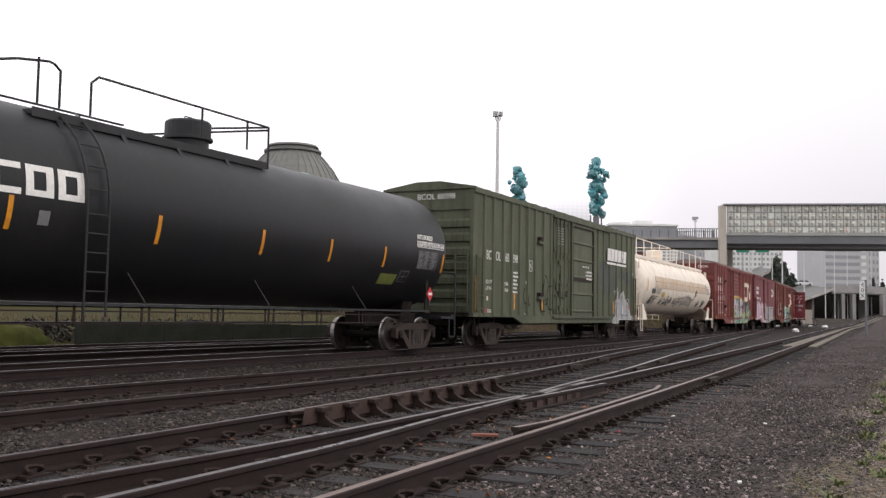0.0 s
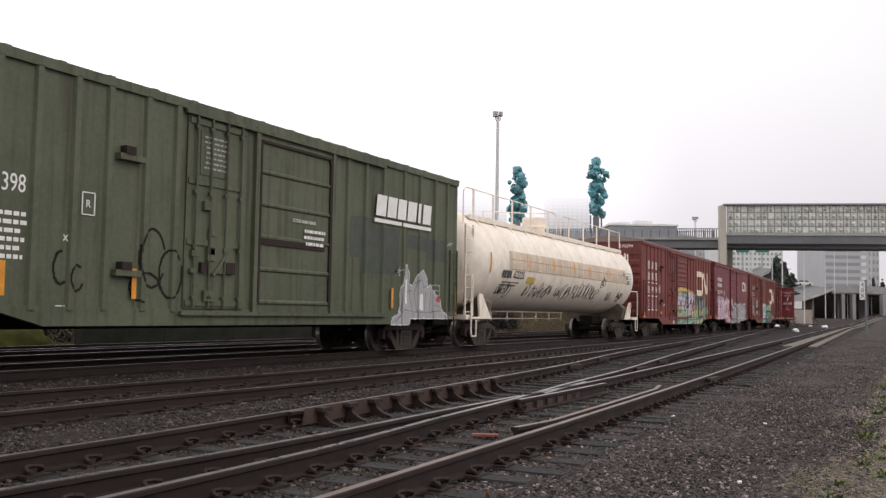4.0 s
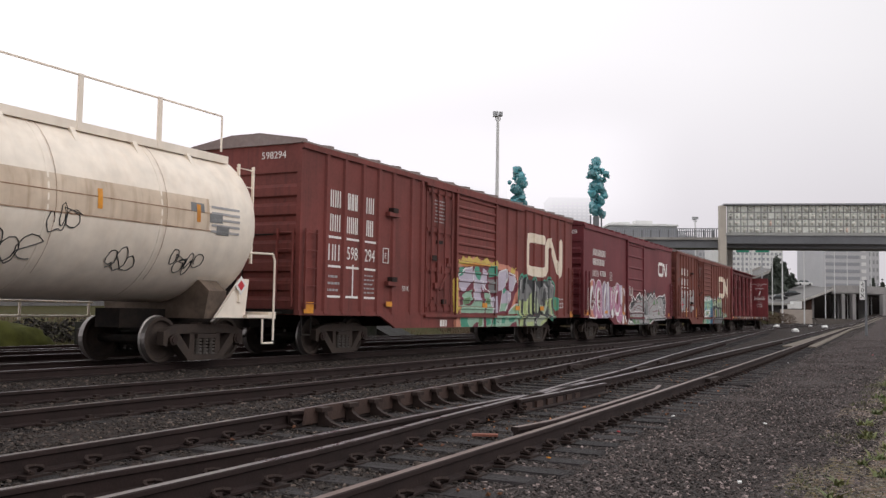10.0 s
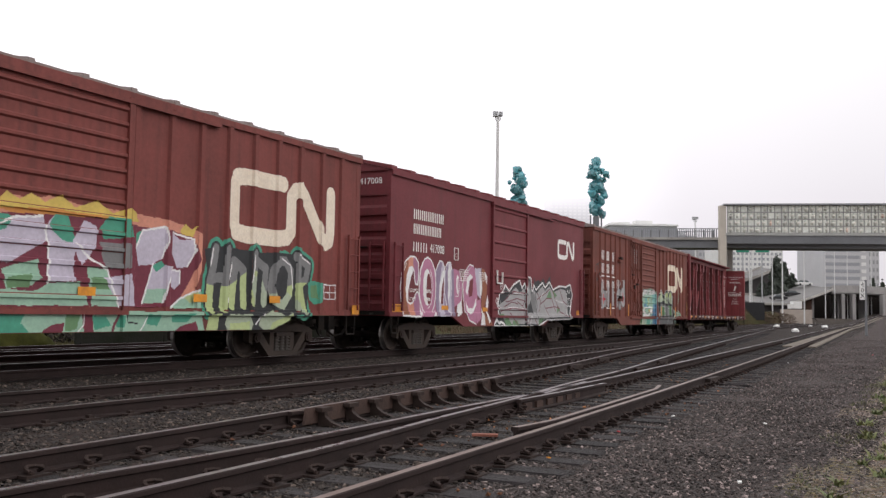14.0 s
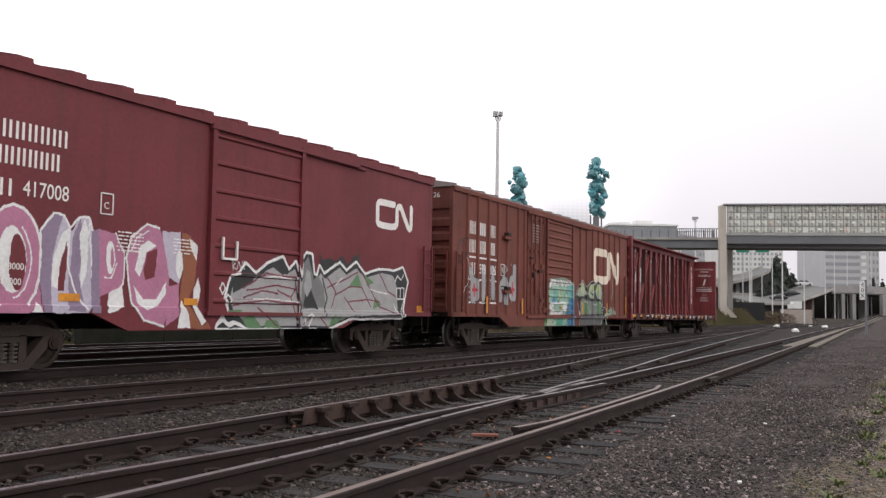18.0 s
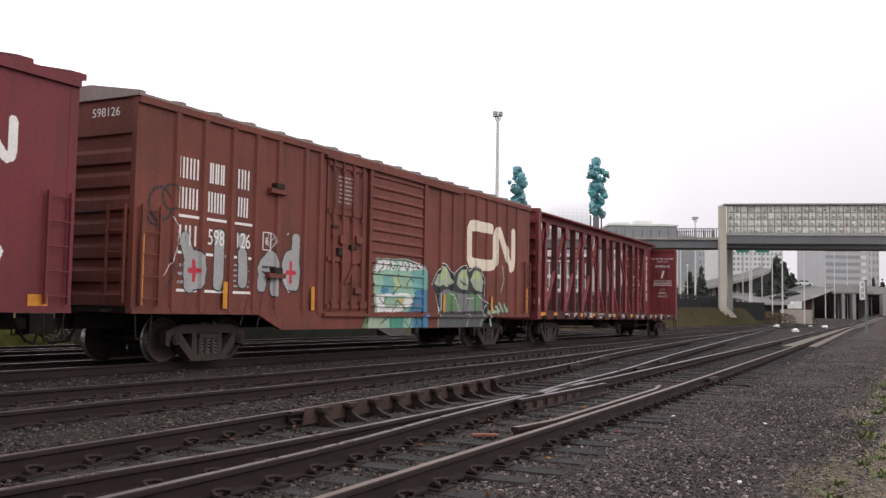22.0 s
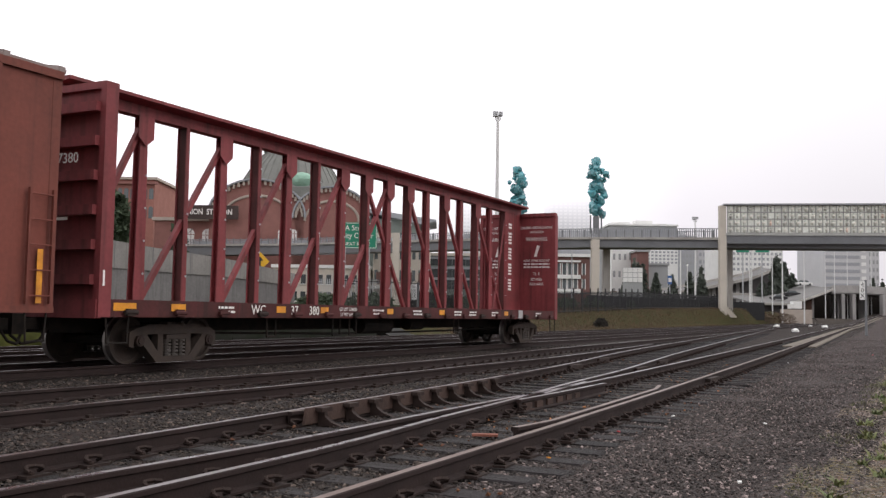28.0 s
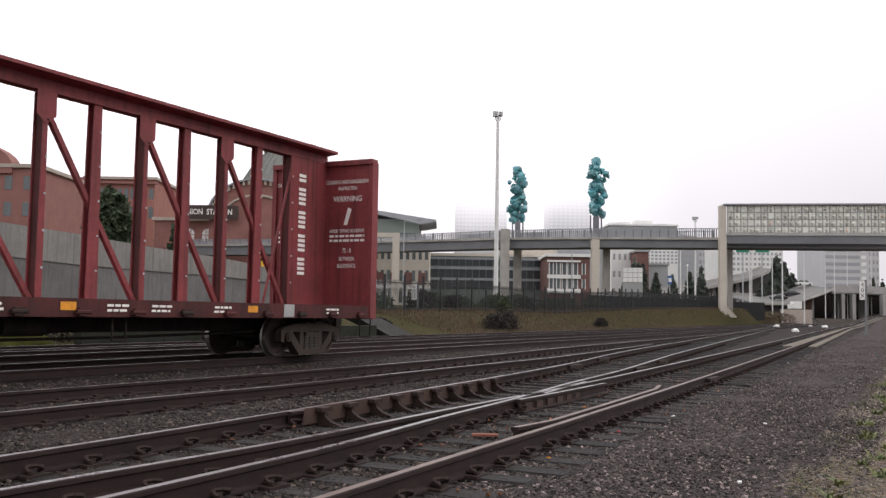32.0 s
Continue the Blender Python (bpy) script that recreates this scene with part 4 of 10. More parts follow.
ramp("road_ramp", "pale concrete freeway ramp that climbs behind the footbridge", [(47.4, 264.0, 6.43), (58.1, 265.3, 7.02), (66.0, 266.6, 8.21), (74.2, 268.0, 9.66), (82.5, 270.6, 11.38), (89.2, 271.9, 12.83), (96.4, 274.6, 15.47)], 0.8, deep=9, rise=1.0)
ramp("road_ramp", "pale concrete freeway ramp that curves up to an overpass", [(79.0, 238.00, 5.0), (88.2, 239.0, 4.95), (95.9, 243.0, 7.1), (103.2, 249.0, 9.2)], 0.5, deep=26, rise=2.6)
ov = ramp("overpass", "dark concrete road overpass on columns", [(103.6, 251.00, 9.6), (112.0, 253.0, 9.75), (120.0, 254.0, 9.4), (140.0, 256.0, 8.6)], 1.7, "wallconcrete", 14)
for x in (106.5, 109.4, 117.5):
    part("column", bx(x, x + 0.9, 251.5, 253.5, 0, 8.0), "wallconcrete", ov)
part("abutment", bx(97.5, 104.5, 266, 270, 0, 7.6), "wallconcrete", ov)
# near-black sheet behind the columns, put in for the shade under the overpass
part("shade_wall", bx(104.0, 150.0, 272, 276, 0, 8.2), "under", ov)
M["earth"] = surface("bare_russet_earth", (0.075, 0.040, 0.030), 0.95, spot=(0.045, 0.032, 0.024), amount=0.9, big=0.6, fine=9, bump=0.5, spec=0.2)
M["greyearth"] = surface("grey_brown_earth", (0.062, 0.052, 0.046), 0.95, spot=(0.045, 0.038, 0.032), amount=0.9, big=0.6, fine=9, bump=0.5, spec=0.2)
# dark concrete tone that carries the shade beneath the ramps
M["dimwall"] = surface("ramp_shade_concrete", (0.085, 0.078, 0.078), 0.9, spot=(0.05, 0.046, 0.046), amount=0.8, big=0.3, fine=6, bump=0.1, drips=(0.04, 0.037, 0.036), drip=0.6)
wl = on_site("retaining_wall", 0, 0, 0, "retaining wall below the freeway ramp, darkened for the ramp's shade", "wall", kind="structure")
part("earth_slope", prism(bmesh.new(), [(46.9, 0.42), (46.9, 5.70), (58.1, 6.23), (69.3, 7.95), (69.3, 0.42)], 272, 273), "earth", wl)
for pts in ([(69.3, 0.42), (69.3, 7.82), (73.9, 8.74), (73.9, 0.42)], [(74.2, 0.42), (74.2, 8.74), (81.8, 10.46), (81.8, 0.42)], [(82.1, 0.42), (82.1, 10.46), (89.1, 12.04), (89.1, 0.42)], [(89.4, 0.42), (89.4, 12.04), (96.6, 14.68), (96.6, 0.42)]):
    part("wall_panel", prism(bmesh.new(), pts, 274, 275), "dimwall", wl)
for x in (72.6, 76.6, 81.2):
    part("buttress", bx(x, x + 1.0, 272, 274, 0.5, 8.6 + (x - 72.6) * 0.26), "wallconcrete", wl)
part("wall_panel", bx(74.6, 88.0, 241, 242, 0, 4.8), "dimwall", wl)
part("wall_panel", prism(bmesh.new(), [(88.0, 0), (88.0, 4.5), (96.0, 6.6), (96.0, 0)], 245, 246), "earth", wl)
part("wall_panel", bx(83.3, 91.0, 232, 232.5, 0, 3.45), "trimstone", wl)
berm = on_site("earth_berm", 0, 0, 0, "low grey-brown earth berm under the overpass", "embankment", kind="structure")
for k in range(9):
    x = 76.0 + 9.0 * k
    part("slope", prism(bmesh.new(), [(235.5, -0.1), (238.0 + 0.3 * (k % 2), 1.15 + 0.12 * (k % 3)), (300.0, 1.2), (300.0, -0.1)], x, x + 9.0, "x"), "greyearth", berm)
stairs = on_site("stair", 41.9, 141.2, 1.2, "pale concrete stair flight at the foot of a footbridge pier", "stairs")
for k in range(9):
    z = 2.3 * (1 - k / 9)
    part("step", bx(k * 0.24, k * 0.24 + 0.26, 0, 1.4, 0, max(z, 0.1)), "pale", stairs)


# -- town blocks --
M["darkglass"] = surface("dark_tinted_glass", (0.035, 0.042, 0.045), 0.18, amount=0.4, big=0.6, fine=2, bump=0.0, spec=0.6)
# far walls and windows are paled: the fog is put into both colours
M["fogwhite"] = surface("fogged_tower_concrete", (0.52, 0.52, 0.53), 0.9, amount=0.15, big=0.1, fine=2, bump=0.0)
M["fogglass"] = surface("fogged_tower_glass", (0.33, 0.34, 0.36), 0.5, amount=0.15, big=0.1, fine=2, bump=0.0)
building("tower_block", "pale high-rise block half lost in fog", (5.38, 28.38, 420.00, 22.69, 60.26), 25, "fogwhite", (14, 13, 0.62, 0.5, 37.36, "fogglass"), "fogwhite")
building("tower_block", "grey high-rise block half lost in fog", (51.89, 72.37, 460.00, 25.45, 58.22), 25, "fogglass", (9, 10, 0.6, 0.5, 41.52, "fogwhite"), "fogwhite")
o = building("office_block", "low glass office block with a white roof plant", (56.55, 79.61, 320.00, 8.86, 31.95), 30, "grey_wall", (16, 7, 0.8, 0.6, 12.70, "fogglass"), "white_wall")
for a, bb, h in ((-9, -3, 2.0), (-1, 5, 2.6), (6, 10, 1.6)):
    part("roof_plant", bx(a, bb, 8, 14, 31.96, 31.96 + h), "white_wall", o)
building("office_block", "white office block with square windows", (64.91, 74.99, 300.00, 11.17, 23.61), 25, "white_wall", (8, 5, 0.6, 0.55, 17.82, "fogglass"))
building("shop_block", "grey windowless shop block", (62.01, 68.16, 285.00, 10.13, 16.63), 12, "grey_wall")
building("white_shed", "white low building behind the dark fence", (51.96, 62.05, 290.00, 8.06, 22.34), 12, "white_wall", (6, 3, 0.4, 0.35, 6, "grey_wall"))
building("shop_building", "small red-fronted building beside white offices", (57.88, 61.25, 280.00, 17.64, 20.33), 10, "brick_dull")
bbd = on_site("billboard", 46.45, 230, 0, "pale billboard grid on a frame behind conifers", "billboard")
bz0, bz1, bw = 9.40, 12.99, (48.94 - 44.11) / 2
for i in range(4):
    for j in range(3):
        part("panel", bx(-bw + i * bw / 2 + 0.06, -bw + (i + 1) * bw / 2 - 0.06, 0, 0.1, bz0 + j * (bz1 - bz0) / 3 + 0.06, bz0 + (j + 1) * (bz1 - bz0) / 3 - 0.06), "white_wall", bbd)
part("frame", bx(-bw, bw, 0.1, 0.3, 0, bz1), "grey_wall", bbd)
building("office_tower", "grey office tower with light fog put into its colours", (104.99, 113.06, 420.00, 14.09, 36.82), 20, "fogglass", (5, 9, 0.6, 0.5, 8, "grey_wall"), "fogwhite")
building("office_tower", "pale office tower with light fog put into its colours", (119.50, 129.01, 440.00, 14.87, 36.03), 20, "fogwhite", (5, 8, 0.6, 0.5, 8, "fogglass"), "fogwhite")
building("parking_block", "white office block with a square window grid", (102.95, 122.76, 340.00, 9.99, 29.40), 30, "white_wall", (13, 6, 0.55, 0.5, 17.75, "fogglass"))
o = building("round_tower", "banded grey office tower seen under the bridge", (161.98, 180.73, 400.00, 12.17, 39.85), 30, "fogwhite", None)
for k in range(13):
    z = 6 + k * 3.0
    part("window_band", bx(-(180.70 - 161.96) / 2 + 0.6, (180.70 - 161.96) / 2 - 3.5, -0.12, 0, z, z + 1.4), "fogglass", o)
    part("window", bx((180.70 - 161.96) / 2 - 2.8, (180.70 - 161.96) / 2 - 0.8, -0.12, 0, z, z + 1.5), "white_wall", o)
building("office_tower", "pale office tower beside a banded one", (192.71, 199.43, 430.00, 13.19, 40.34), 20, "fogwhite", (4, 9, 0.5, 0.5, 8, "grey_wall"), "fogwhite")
o = building("brick_apartments", "red brick apartment block with white bands and bay windows", (20.70, 28.9, 185.00, 5.15, 12.6), 16, "brick_dull", None, "white_wall", 0.5)
hb = 4.1
for z, h in ((5.4, 0.9), (8.3, 0.75), (11.55, 0.35)):
    part("white_band", bx(-hb - 0.15, hb * 0.55, -0.5, 0, z, z + h), "white_wall", o)
for z, h in ((9.15, 2.1), (6.4, 1.8)):
    for k, (x, w) in enumerate(((-3.5, 0.62), (-2.75, 0.5), (-2.1, 0.62), (-0.9, 0.7), (0.2, 0.7), (1.3, 0.7), (2.9, 0.5))):
        win = part("window", bx(x - w / 2, x + w / 2, -0.3 if k < 3 else -0.08, 0, z, z + h), "glass", o)
        bm = bx(x - w / 2 - 0.14, x - w / 2, -0.38 if k < 3 else -0.12, 0, z - 0.1, z + h + 0.1)
        box(bm, x + w / 2, x + w / 2 + 0.14, -0.38 if k < 3 else -0.12, 0, z - 0.1, z + h + 0.1)
        part("window_frame", bm, "white_wall", win)
o = building("office_row", "long grey office row with dark window bands", (-3.75, 22.16, 200.00, 5.43, 13.3), 16, "green_grey", None, "pale", 0.4)
hb = (22.15 - -3.76) / 2
part("upper_storey", bx(hb - 7.5, hb + 2.5, 3, 12, 13.9, 15.4), "pale", o)
for z, h in ((6.3, 1.9), (8.75, 1.75), (11.3, 1.3)):
    part("spandrel", bx(-hb, hb, -0.22, 0, z + h, z + h + 0.5), "meshgrey", o)
    for i in range(18):
        part("window", bx(-hb + i * hb / 9 + 0.06, -hb + (i + 1) * hb / 9 - 0.06, -0.1, 0, z, z + h), "darkglass", o)
o = building("stucco_shops", "cream stucco shop row with dark openings", (-12.96, -2.46, 175.00, 4.64, 14.31), 12, "pale", (9, 3, 0.5, 0.5, 2.0, "glass"), "white_wall")
for i in range(6):
    part("column", bx(-5 + i * 2.0, -4.7 + i * 2.0, -1.2, -0.9, 0, 5.5), "white_wall", o)
part("awning", bx(-5.5, 5.5, -1.4, 0, 5.5, 6.0), "white_wall", o)
for i in range(4):
    part("maroon_panel", bx(-4.6 + i * 2.6, -3.2 + i * 2.6, -0.12, 0, 6.3, 8.6), "brick_dull", o)
o = building("stucco_row", "low cream stucco row with dark windows below the footbridge", (-31.0, -13.4, 172.00, 0, 9.0), 10, "pale", None, "white_wall", 0.3)
for z in (3.0, 6.1):
    for k in range(11):
        win = part("window", bx(-8.3 + k * 1.55, -7.4 + k * 1.55, -0.08, 0, z, z + 1.7), "darkglass", o)
        part("window_sill", bx(-8.4 + k * 1.55, -7.3 + k * 1.55, -0.2, 0, z - 0.15, z), "white_wall", win)
pf = on_site("picket_fence", -10.2, 75, 0, "grey steel picket fence before the stucco row", "fence")
pk = None
for k in range(42):
    if pk is None:
        pk = part("picket", bx(-0.025, 0.025, -0.02, 0.02, 0.9, 3.75), "steel", pf)
    else:
        share("picket", pk, pf, pose(k * 0.15, 0, 0))
for z in (1.3, 3.45):
    part("rail", bx(0, 6.2, 0.02, 0.06, z, z + 0.06), "steel", pf)
o = on_site("slant_roof_building", -7.62, 185, 0, "grey-green modern building with a slanted overhanging roof", "building")
s0, s1 = (-14.41 - -7.62, -1.39 - -7.62)
part("wall", bx(s0, s1 - 3.4, 0, 14, 0, 19.51), "green_grey", o)
part("roof", prism(bmesh.new(), [(s0 - 1, 20.78), (s0 - 1, 21.34), (s1, 19.30), (s1, 18.97), (s1 - 3, 18.46)], -2, 14), "meshgrey", o)
grid_windows(o, s0 + 1, s1 - 4, -0.05, 6, 18.73, 5, 2, 1.6, 2.4)


# -- vehicles on the ramps, parked or slow and far off --
def far_car(x, y, z, label, paint):
    ob = on_site("car", x, y, z, label, "car", "distant cars on the ramps")
    part("body", prism(bmesh.new(), [(-2.1, 0.3), (-2.1, 0.8), (-1.3, 0.95), (1.3, 0.95), (2.1, 0.75), (2.1, 0.3)], -0.85, 0.85), paint, ob)
    part("cabin", prism(bmesh.new(), [(-1.2, 0.95), (-0.8, 1.45), (0.7, 1.45), (1.2, 0.95)], -0.75, 0.75), "glass", ob)
    for a in (-1.35, 1.35):
        for bb in (-0.8, 0.8):
            part("wheel", rod(bmesh.new(), (a, bb - 0.1, 0.32), (a, bb + 0.1, 0.32), 0.32, 10), "iron", ob)


trk = on_site("box_truck", 87.6, 234, 0.6, "pale box truck parked below the ramp", "truck")
part("cargo_box", bx(-0.9, 1.2, -1.2, 1.2, 3.07, 4.86), "white_wall", trk)
part("cab", bx(-1.6, -0.95, -1.1, 1.1, 3.07, 4.14), "white_wall", trk)
for a in (-1.2, 0.7):
    part("wheel", rod(bmesh.new(), (a, -1.2, 0.45), (a, 1.2, 0.45), 0.45, 10), "iron", trk)
part("chassis", bx(-1.6, 1.2, -1.0, 1.0, 0.4, 3.07), "iron", trk)
far_car(93.4, 252, 7.2, "small dark car on the ramp", "iron")
far_car(88.4, 248, 6.0, "small dark car on the ramp", "iron")
far_car(100.5, 262, 10.4, "white car on the crest of the ramp", "white_wall")

# -- glowing see-through card that stands in for fog before the far towers --
M["fog"] = bpy.data.materials.new("fog_card_glow")
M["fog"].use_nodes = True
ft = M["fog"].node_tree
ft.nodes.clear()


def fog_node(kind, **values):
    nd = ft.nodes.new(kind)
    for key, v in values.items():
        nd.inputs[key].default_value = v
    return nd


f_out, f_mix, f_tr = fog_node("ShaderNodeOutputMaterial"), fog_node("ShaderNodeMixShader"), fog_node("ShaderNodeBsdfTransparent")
# the card gives off sky-coloured light of its own to imitate haze
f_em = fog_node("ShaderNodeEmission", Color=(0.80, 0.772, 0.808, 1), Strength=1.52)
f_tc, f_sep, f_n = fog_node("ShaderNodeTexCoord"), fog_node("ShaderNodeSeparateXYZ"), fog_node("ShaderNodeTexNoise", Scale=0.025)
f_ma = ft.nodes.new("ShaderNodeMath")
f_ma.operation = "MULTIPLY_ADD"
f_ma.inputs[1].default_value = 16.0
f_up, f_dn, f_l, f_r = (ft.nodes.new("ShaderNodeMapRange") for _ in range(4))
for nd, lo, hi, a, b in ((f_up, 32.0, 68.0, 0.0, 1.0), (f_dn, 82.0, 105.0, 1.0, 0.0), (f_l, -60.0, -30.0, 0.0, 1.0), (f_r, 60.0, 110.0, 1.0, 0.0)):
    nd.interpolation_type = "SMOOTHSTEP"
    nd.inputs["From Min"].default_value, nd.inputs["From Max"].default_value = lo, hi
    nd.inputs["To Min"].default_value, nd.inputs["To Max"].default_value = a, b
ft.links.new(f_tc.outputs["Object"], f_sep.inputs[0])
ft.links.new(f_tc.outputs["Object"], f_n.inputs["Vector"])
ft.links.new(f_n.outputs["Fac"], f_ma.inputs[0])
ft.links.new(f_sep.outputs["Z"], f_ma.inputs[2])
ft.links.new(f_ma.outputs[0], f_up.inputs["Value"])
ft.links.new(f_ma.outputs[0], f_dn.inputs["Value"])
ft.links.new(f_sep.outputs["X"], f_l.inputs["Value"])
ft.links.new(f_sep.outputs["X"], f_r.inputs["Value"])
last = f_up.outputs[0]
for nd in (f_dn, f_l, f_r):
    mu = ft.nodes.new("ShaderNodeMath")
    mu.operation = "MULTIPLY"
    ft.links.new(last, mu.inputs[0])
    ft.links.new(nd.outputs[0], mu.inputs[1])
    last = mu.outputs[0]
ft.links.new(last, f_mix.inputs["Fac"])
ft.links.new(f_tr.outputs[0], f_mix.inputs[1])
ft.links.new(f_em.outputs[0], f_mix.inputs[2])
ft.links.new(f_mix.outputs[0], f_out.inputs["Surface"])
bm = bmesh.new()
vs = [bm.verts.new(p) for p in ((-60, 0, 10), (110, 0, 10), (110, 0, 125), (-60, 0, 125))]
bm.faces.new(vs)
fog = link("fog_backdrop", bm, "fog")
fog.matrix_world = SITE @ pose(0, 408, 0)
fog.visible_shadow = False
tagged(fog, "glowing pale grey card that stands in for fog over the tower tops", "fog", kind="structure")


# ---- the freight train: local x runs away along the track, -y is the side that faces the path ----
TRAIN = "cars of the freight train"
CARS, WHEELSETS = [], []


def car(u0, u1, name, label, ahead=0.0):
    ob = thing(name, pose((u0 + u1) / 2 + ahead, MAIN, 0), label, "freight car", TRAIN)
    CARS.append(ob)
    return ob


def ring_wheel():
    prof = [(-0.07, 0.10), (-0.07, 0.16), (-0.02, 0.20), (-0.02, 0.33), (-0.065, 0.35), (-0.065, 0.415), (0.04, 0.42), (0.055, 0.445), (0.075, 0.44), (0.075, 0.35), (0.03, 0.33), (0.03, 0.20), (0.07, 0.16), (0.07, 0.10)]
    me_bm = lathe(bmesh.new(), prof, 28, "y")
    me = bpy.data.meshes.new("wheel")
    bmesh.ops.recalc_face_normals(me_bm, faces=me_bm.faces[:])
    for f in me_bm.faces:
        f.material_index = 1 if f.calc_center_median().xz.length > 0.405 else 0
        f.smooth = f.calc_center_median().xz.length < 0.3
    me_bm.to_mesh(me)
    me_bm.free()
    me.materials.append(M["truck"])
    me.materials.append(M["tread"])
    return me


WHEEL = ring_wheel()
AXLE = SPRING = None


def truck(parent, x):
    """A three-piece truck: two cast side frames with springs, a bolster and two wheelsets that turn."""
    global AXLE, SPRING
    for s in (-1, 1):
        bm = bmesh.new()
        prism(bm, [(-1.10, 0.50), (-1.10, 0.74), (-0.96, 0.80), (-0.62, 0.87), (0.62, 0.87), (0.96, 0.80), (1.10, 0.74), (1.10, 0.50), (1.00, 0.46), (0.98, 0.62), (0.66, 0.70), (-0.66, 0.70), (-0.98, 0.62), (-1.00, 0.46)], s * 1.0 - 0.08, s * 1.0 + 0.08)
        prism(bm, [(-0.94, 0.66), (-0.72, 0.70), (-0.36, 0.31), (0.36, 0.31), (0.72, 0.70), (0.94, 0.66), (0.46, 0.20), (-0.46, 0.20)], s * 1.0 - 0.10, s * 1.0 + 0.10)
        for o in (-0.355, 0.355):
            prism(bm, [(o - 0.075, 0.3), (o - 0.06, 0.72), (o + 0.06, 0.72), (o + 0.075, 0.3)], s * 1.0 - 0.08, s * 1.0 + 0.08)
        box(bm, -0.26, 0.26, s * 1.0 - 0.13, s * 1.0 + 0.13, 0.61, 0.69)
        for o in (-0.17, 0.17):
            box(bm, o - 0.05, o + 0.05, s * 1.0 - 0.10, s * 1.0 + 0.10, 0.86, 0.91)
        fr = part("side_frame", bm, "truck", parent)
        fr.matrix_local = pose(x, 0, 0)
        for o in (-0.18, 0, 0.18):
            if SPRING is None:
                bm = rod(bmesh.new(), (0, 0, 0.31), (0, 0, 0.62), 0.045, 8)
                for k in range(5):
                    rod(bm, (0, 0, 0.315 + k * 0.062), (0, 0, 0.347 + k * 0.062), 0.086, 10)
                SPRING = part("spring", bm, "coil", fr).data
                fr.children[0].matrix_local = pose(o, s * 1.05, 0)
            else:
                sp = new("spring", SPRING)
                sp.parent = fr
                sp.matrix_local = pose(o, s * 1.05, 0)
        for o in (-0.885, 0.885):
            bm = rod(bmesh.new(), (o, s * 0.95, 0.59), (o, s * 1.13, 0.59), 0.10, 10)
            rod(bm, (o, s * 1.13, 0.59), (o, s * 1.15, 0.59), 0.06, 8)
            part("axle_bearing", bm, "rust", fr)
    bo = part("bolster", bx(-0.2, 0.2, -1.05, 1.05, 0.72, 0.9), "under", parent)
    bo.matrix_local = pose(x, 0, 0)
    br = bmesh.new()
    for o in (-0.38, 0.38):
        rod(br, (o, -0.75, 0.5), (o, 0.75, 0.5), 0.045, 6)
        for s in (-1, 1):
            box(br, o - 0.05 + math.copysign(0.06, o), o + 0.05 + math.copysign(0.06, o), s * 0.75 - 0.07, s * 0.75 + 0.07, 0.35, 0.7)
    part("brake_rigging", br, "under", bo)
    for o in (-0.885, 0.885):
        if AXLE is None:
            w = part("wheelset", rod(bmesh.new(), (0, -0.95, 0), (0, 0.95, 0), 0.08, 10), "under", parent)
            AXLE = w.data
        else:
            w = new("wheelset", AXLE)
            w.parent = parent
        w.matrix_local = pose(x + o, 0, 0.59)
        for s in (-1, 1):
            q = new("wheel", WHEEL)
            q.parent = w
            q.matrix_local = pose(0, 0.755 * s, 0, 0, 0, 180 if s > 0 else 0)
        WHEELSETS.append((w, x + o))


def coupler(parent, x, s):
    bm = bx(min(x, x + s * 0.55), max(x, x + s * 0.55), -0.09, 0.09, 0.78, 0.96)
    box(bm, x + s * 0.5 - 0.12, x + s * 0.5 + 0.12, -0.17, 0.17, 0.7, 1.04)
    pipe(bm, [(x, -0.3, 0.85), (x + s * 0.2, -0.3, 0.6), (x + s * 0.45, -0.2, 0.55), (x + s * 0.6, -0.1, 0.7)], 0.025, 6)
    part("coupler", bm, "under", parent)


def ladder(parent, x0, x1, y, z0, z1, n, material, face="side"):
    """A ladder of n rungs on the side (in x) or on the end (in y)."""
    bm = bmesh.new()
    for i in range(n):
        z = z0 + (z1 - z0) * i / (n - 1)
        if face == "side":
            pipe(bm, [(x0, y + 0.07, z), (x0, y, z), (x1, y, z), (x1, y + 0.07, z)], 0.012, 5)
        else:
            pipe(bm, [(y + 0.07, x0, z), (y, x0, z), (y, x1, z), (y + 0.07, x1, z)], 0.012, 5)
    for x in (x0, x1):
        if face == "side":
            box(bm, x - 0.02, x + 0.02, y - 0.01, y + 0.04, z0 - 0.12, z1 + 0.08)
        else:
            box(bm, y - 0.01, y + 0.04, x - 0.02, x + 0.02, z0 - 0.12, z1 + 0.08)
    return part("ladder", bm, material, parent)


def stirrup(parent, x, y, z, material, w=0.38):
    part("sill_step", pipe(bmesh.new(), [(x - w / 2, y, z), (x - w / 2 + 0.03, y, z - 0.42), (x + w / 2 - 0.03, y, z - 0.42), (x + w / 2, y, z)], 0.016, 5), material, parent)


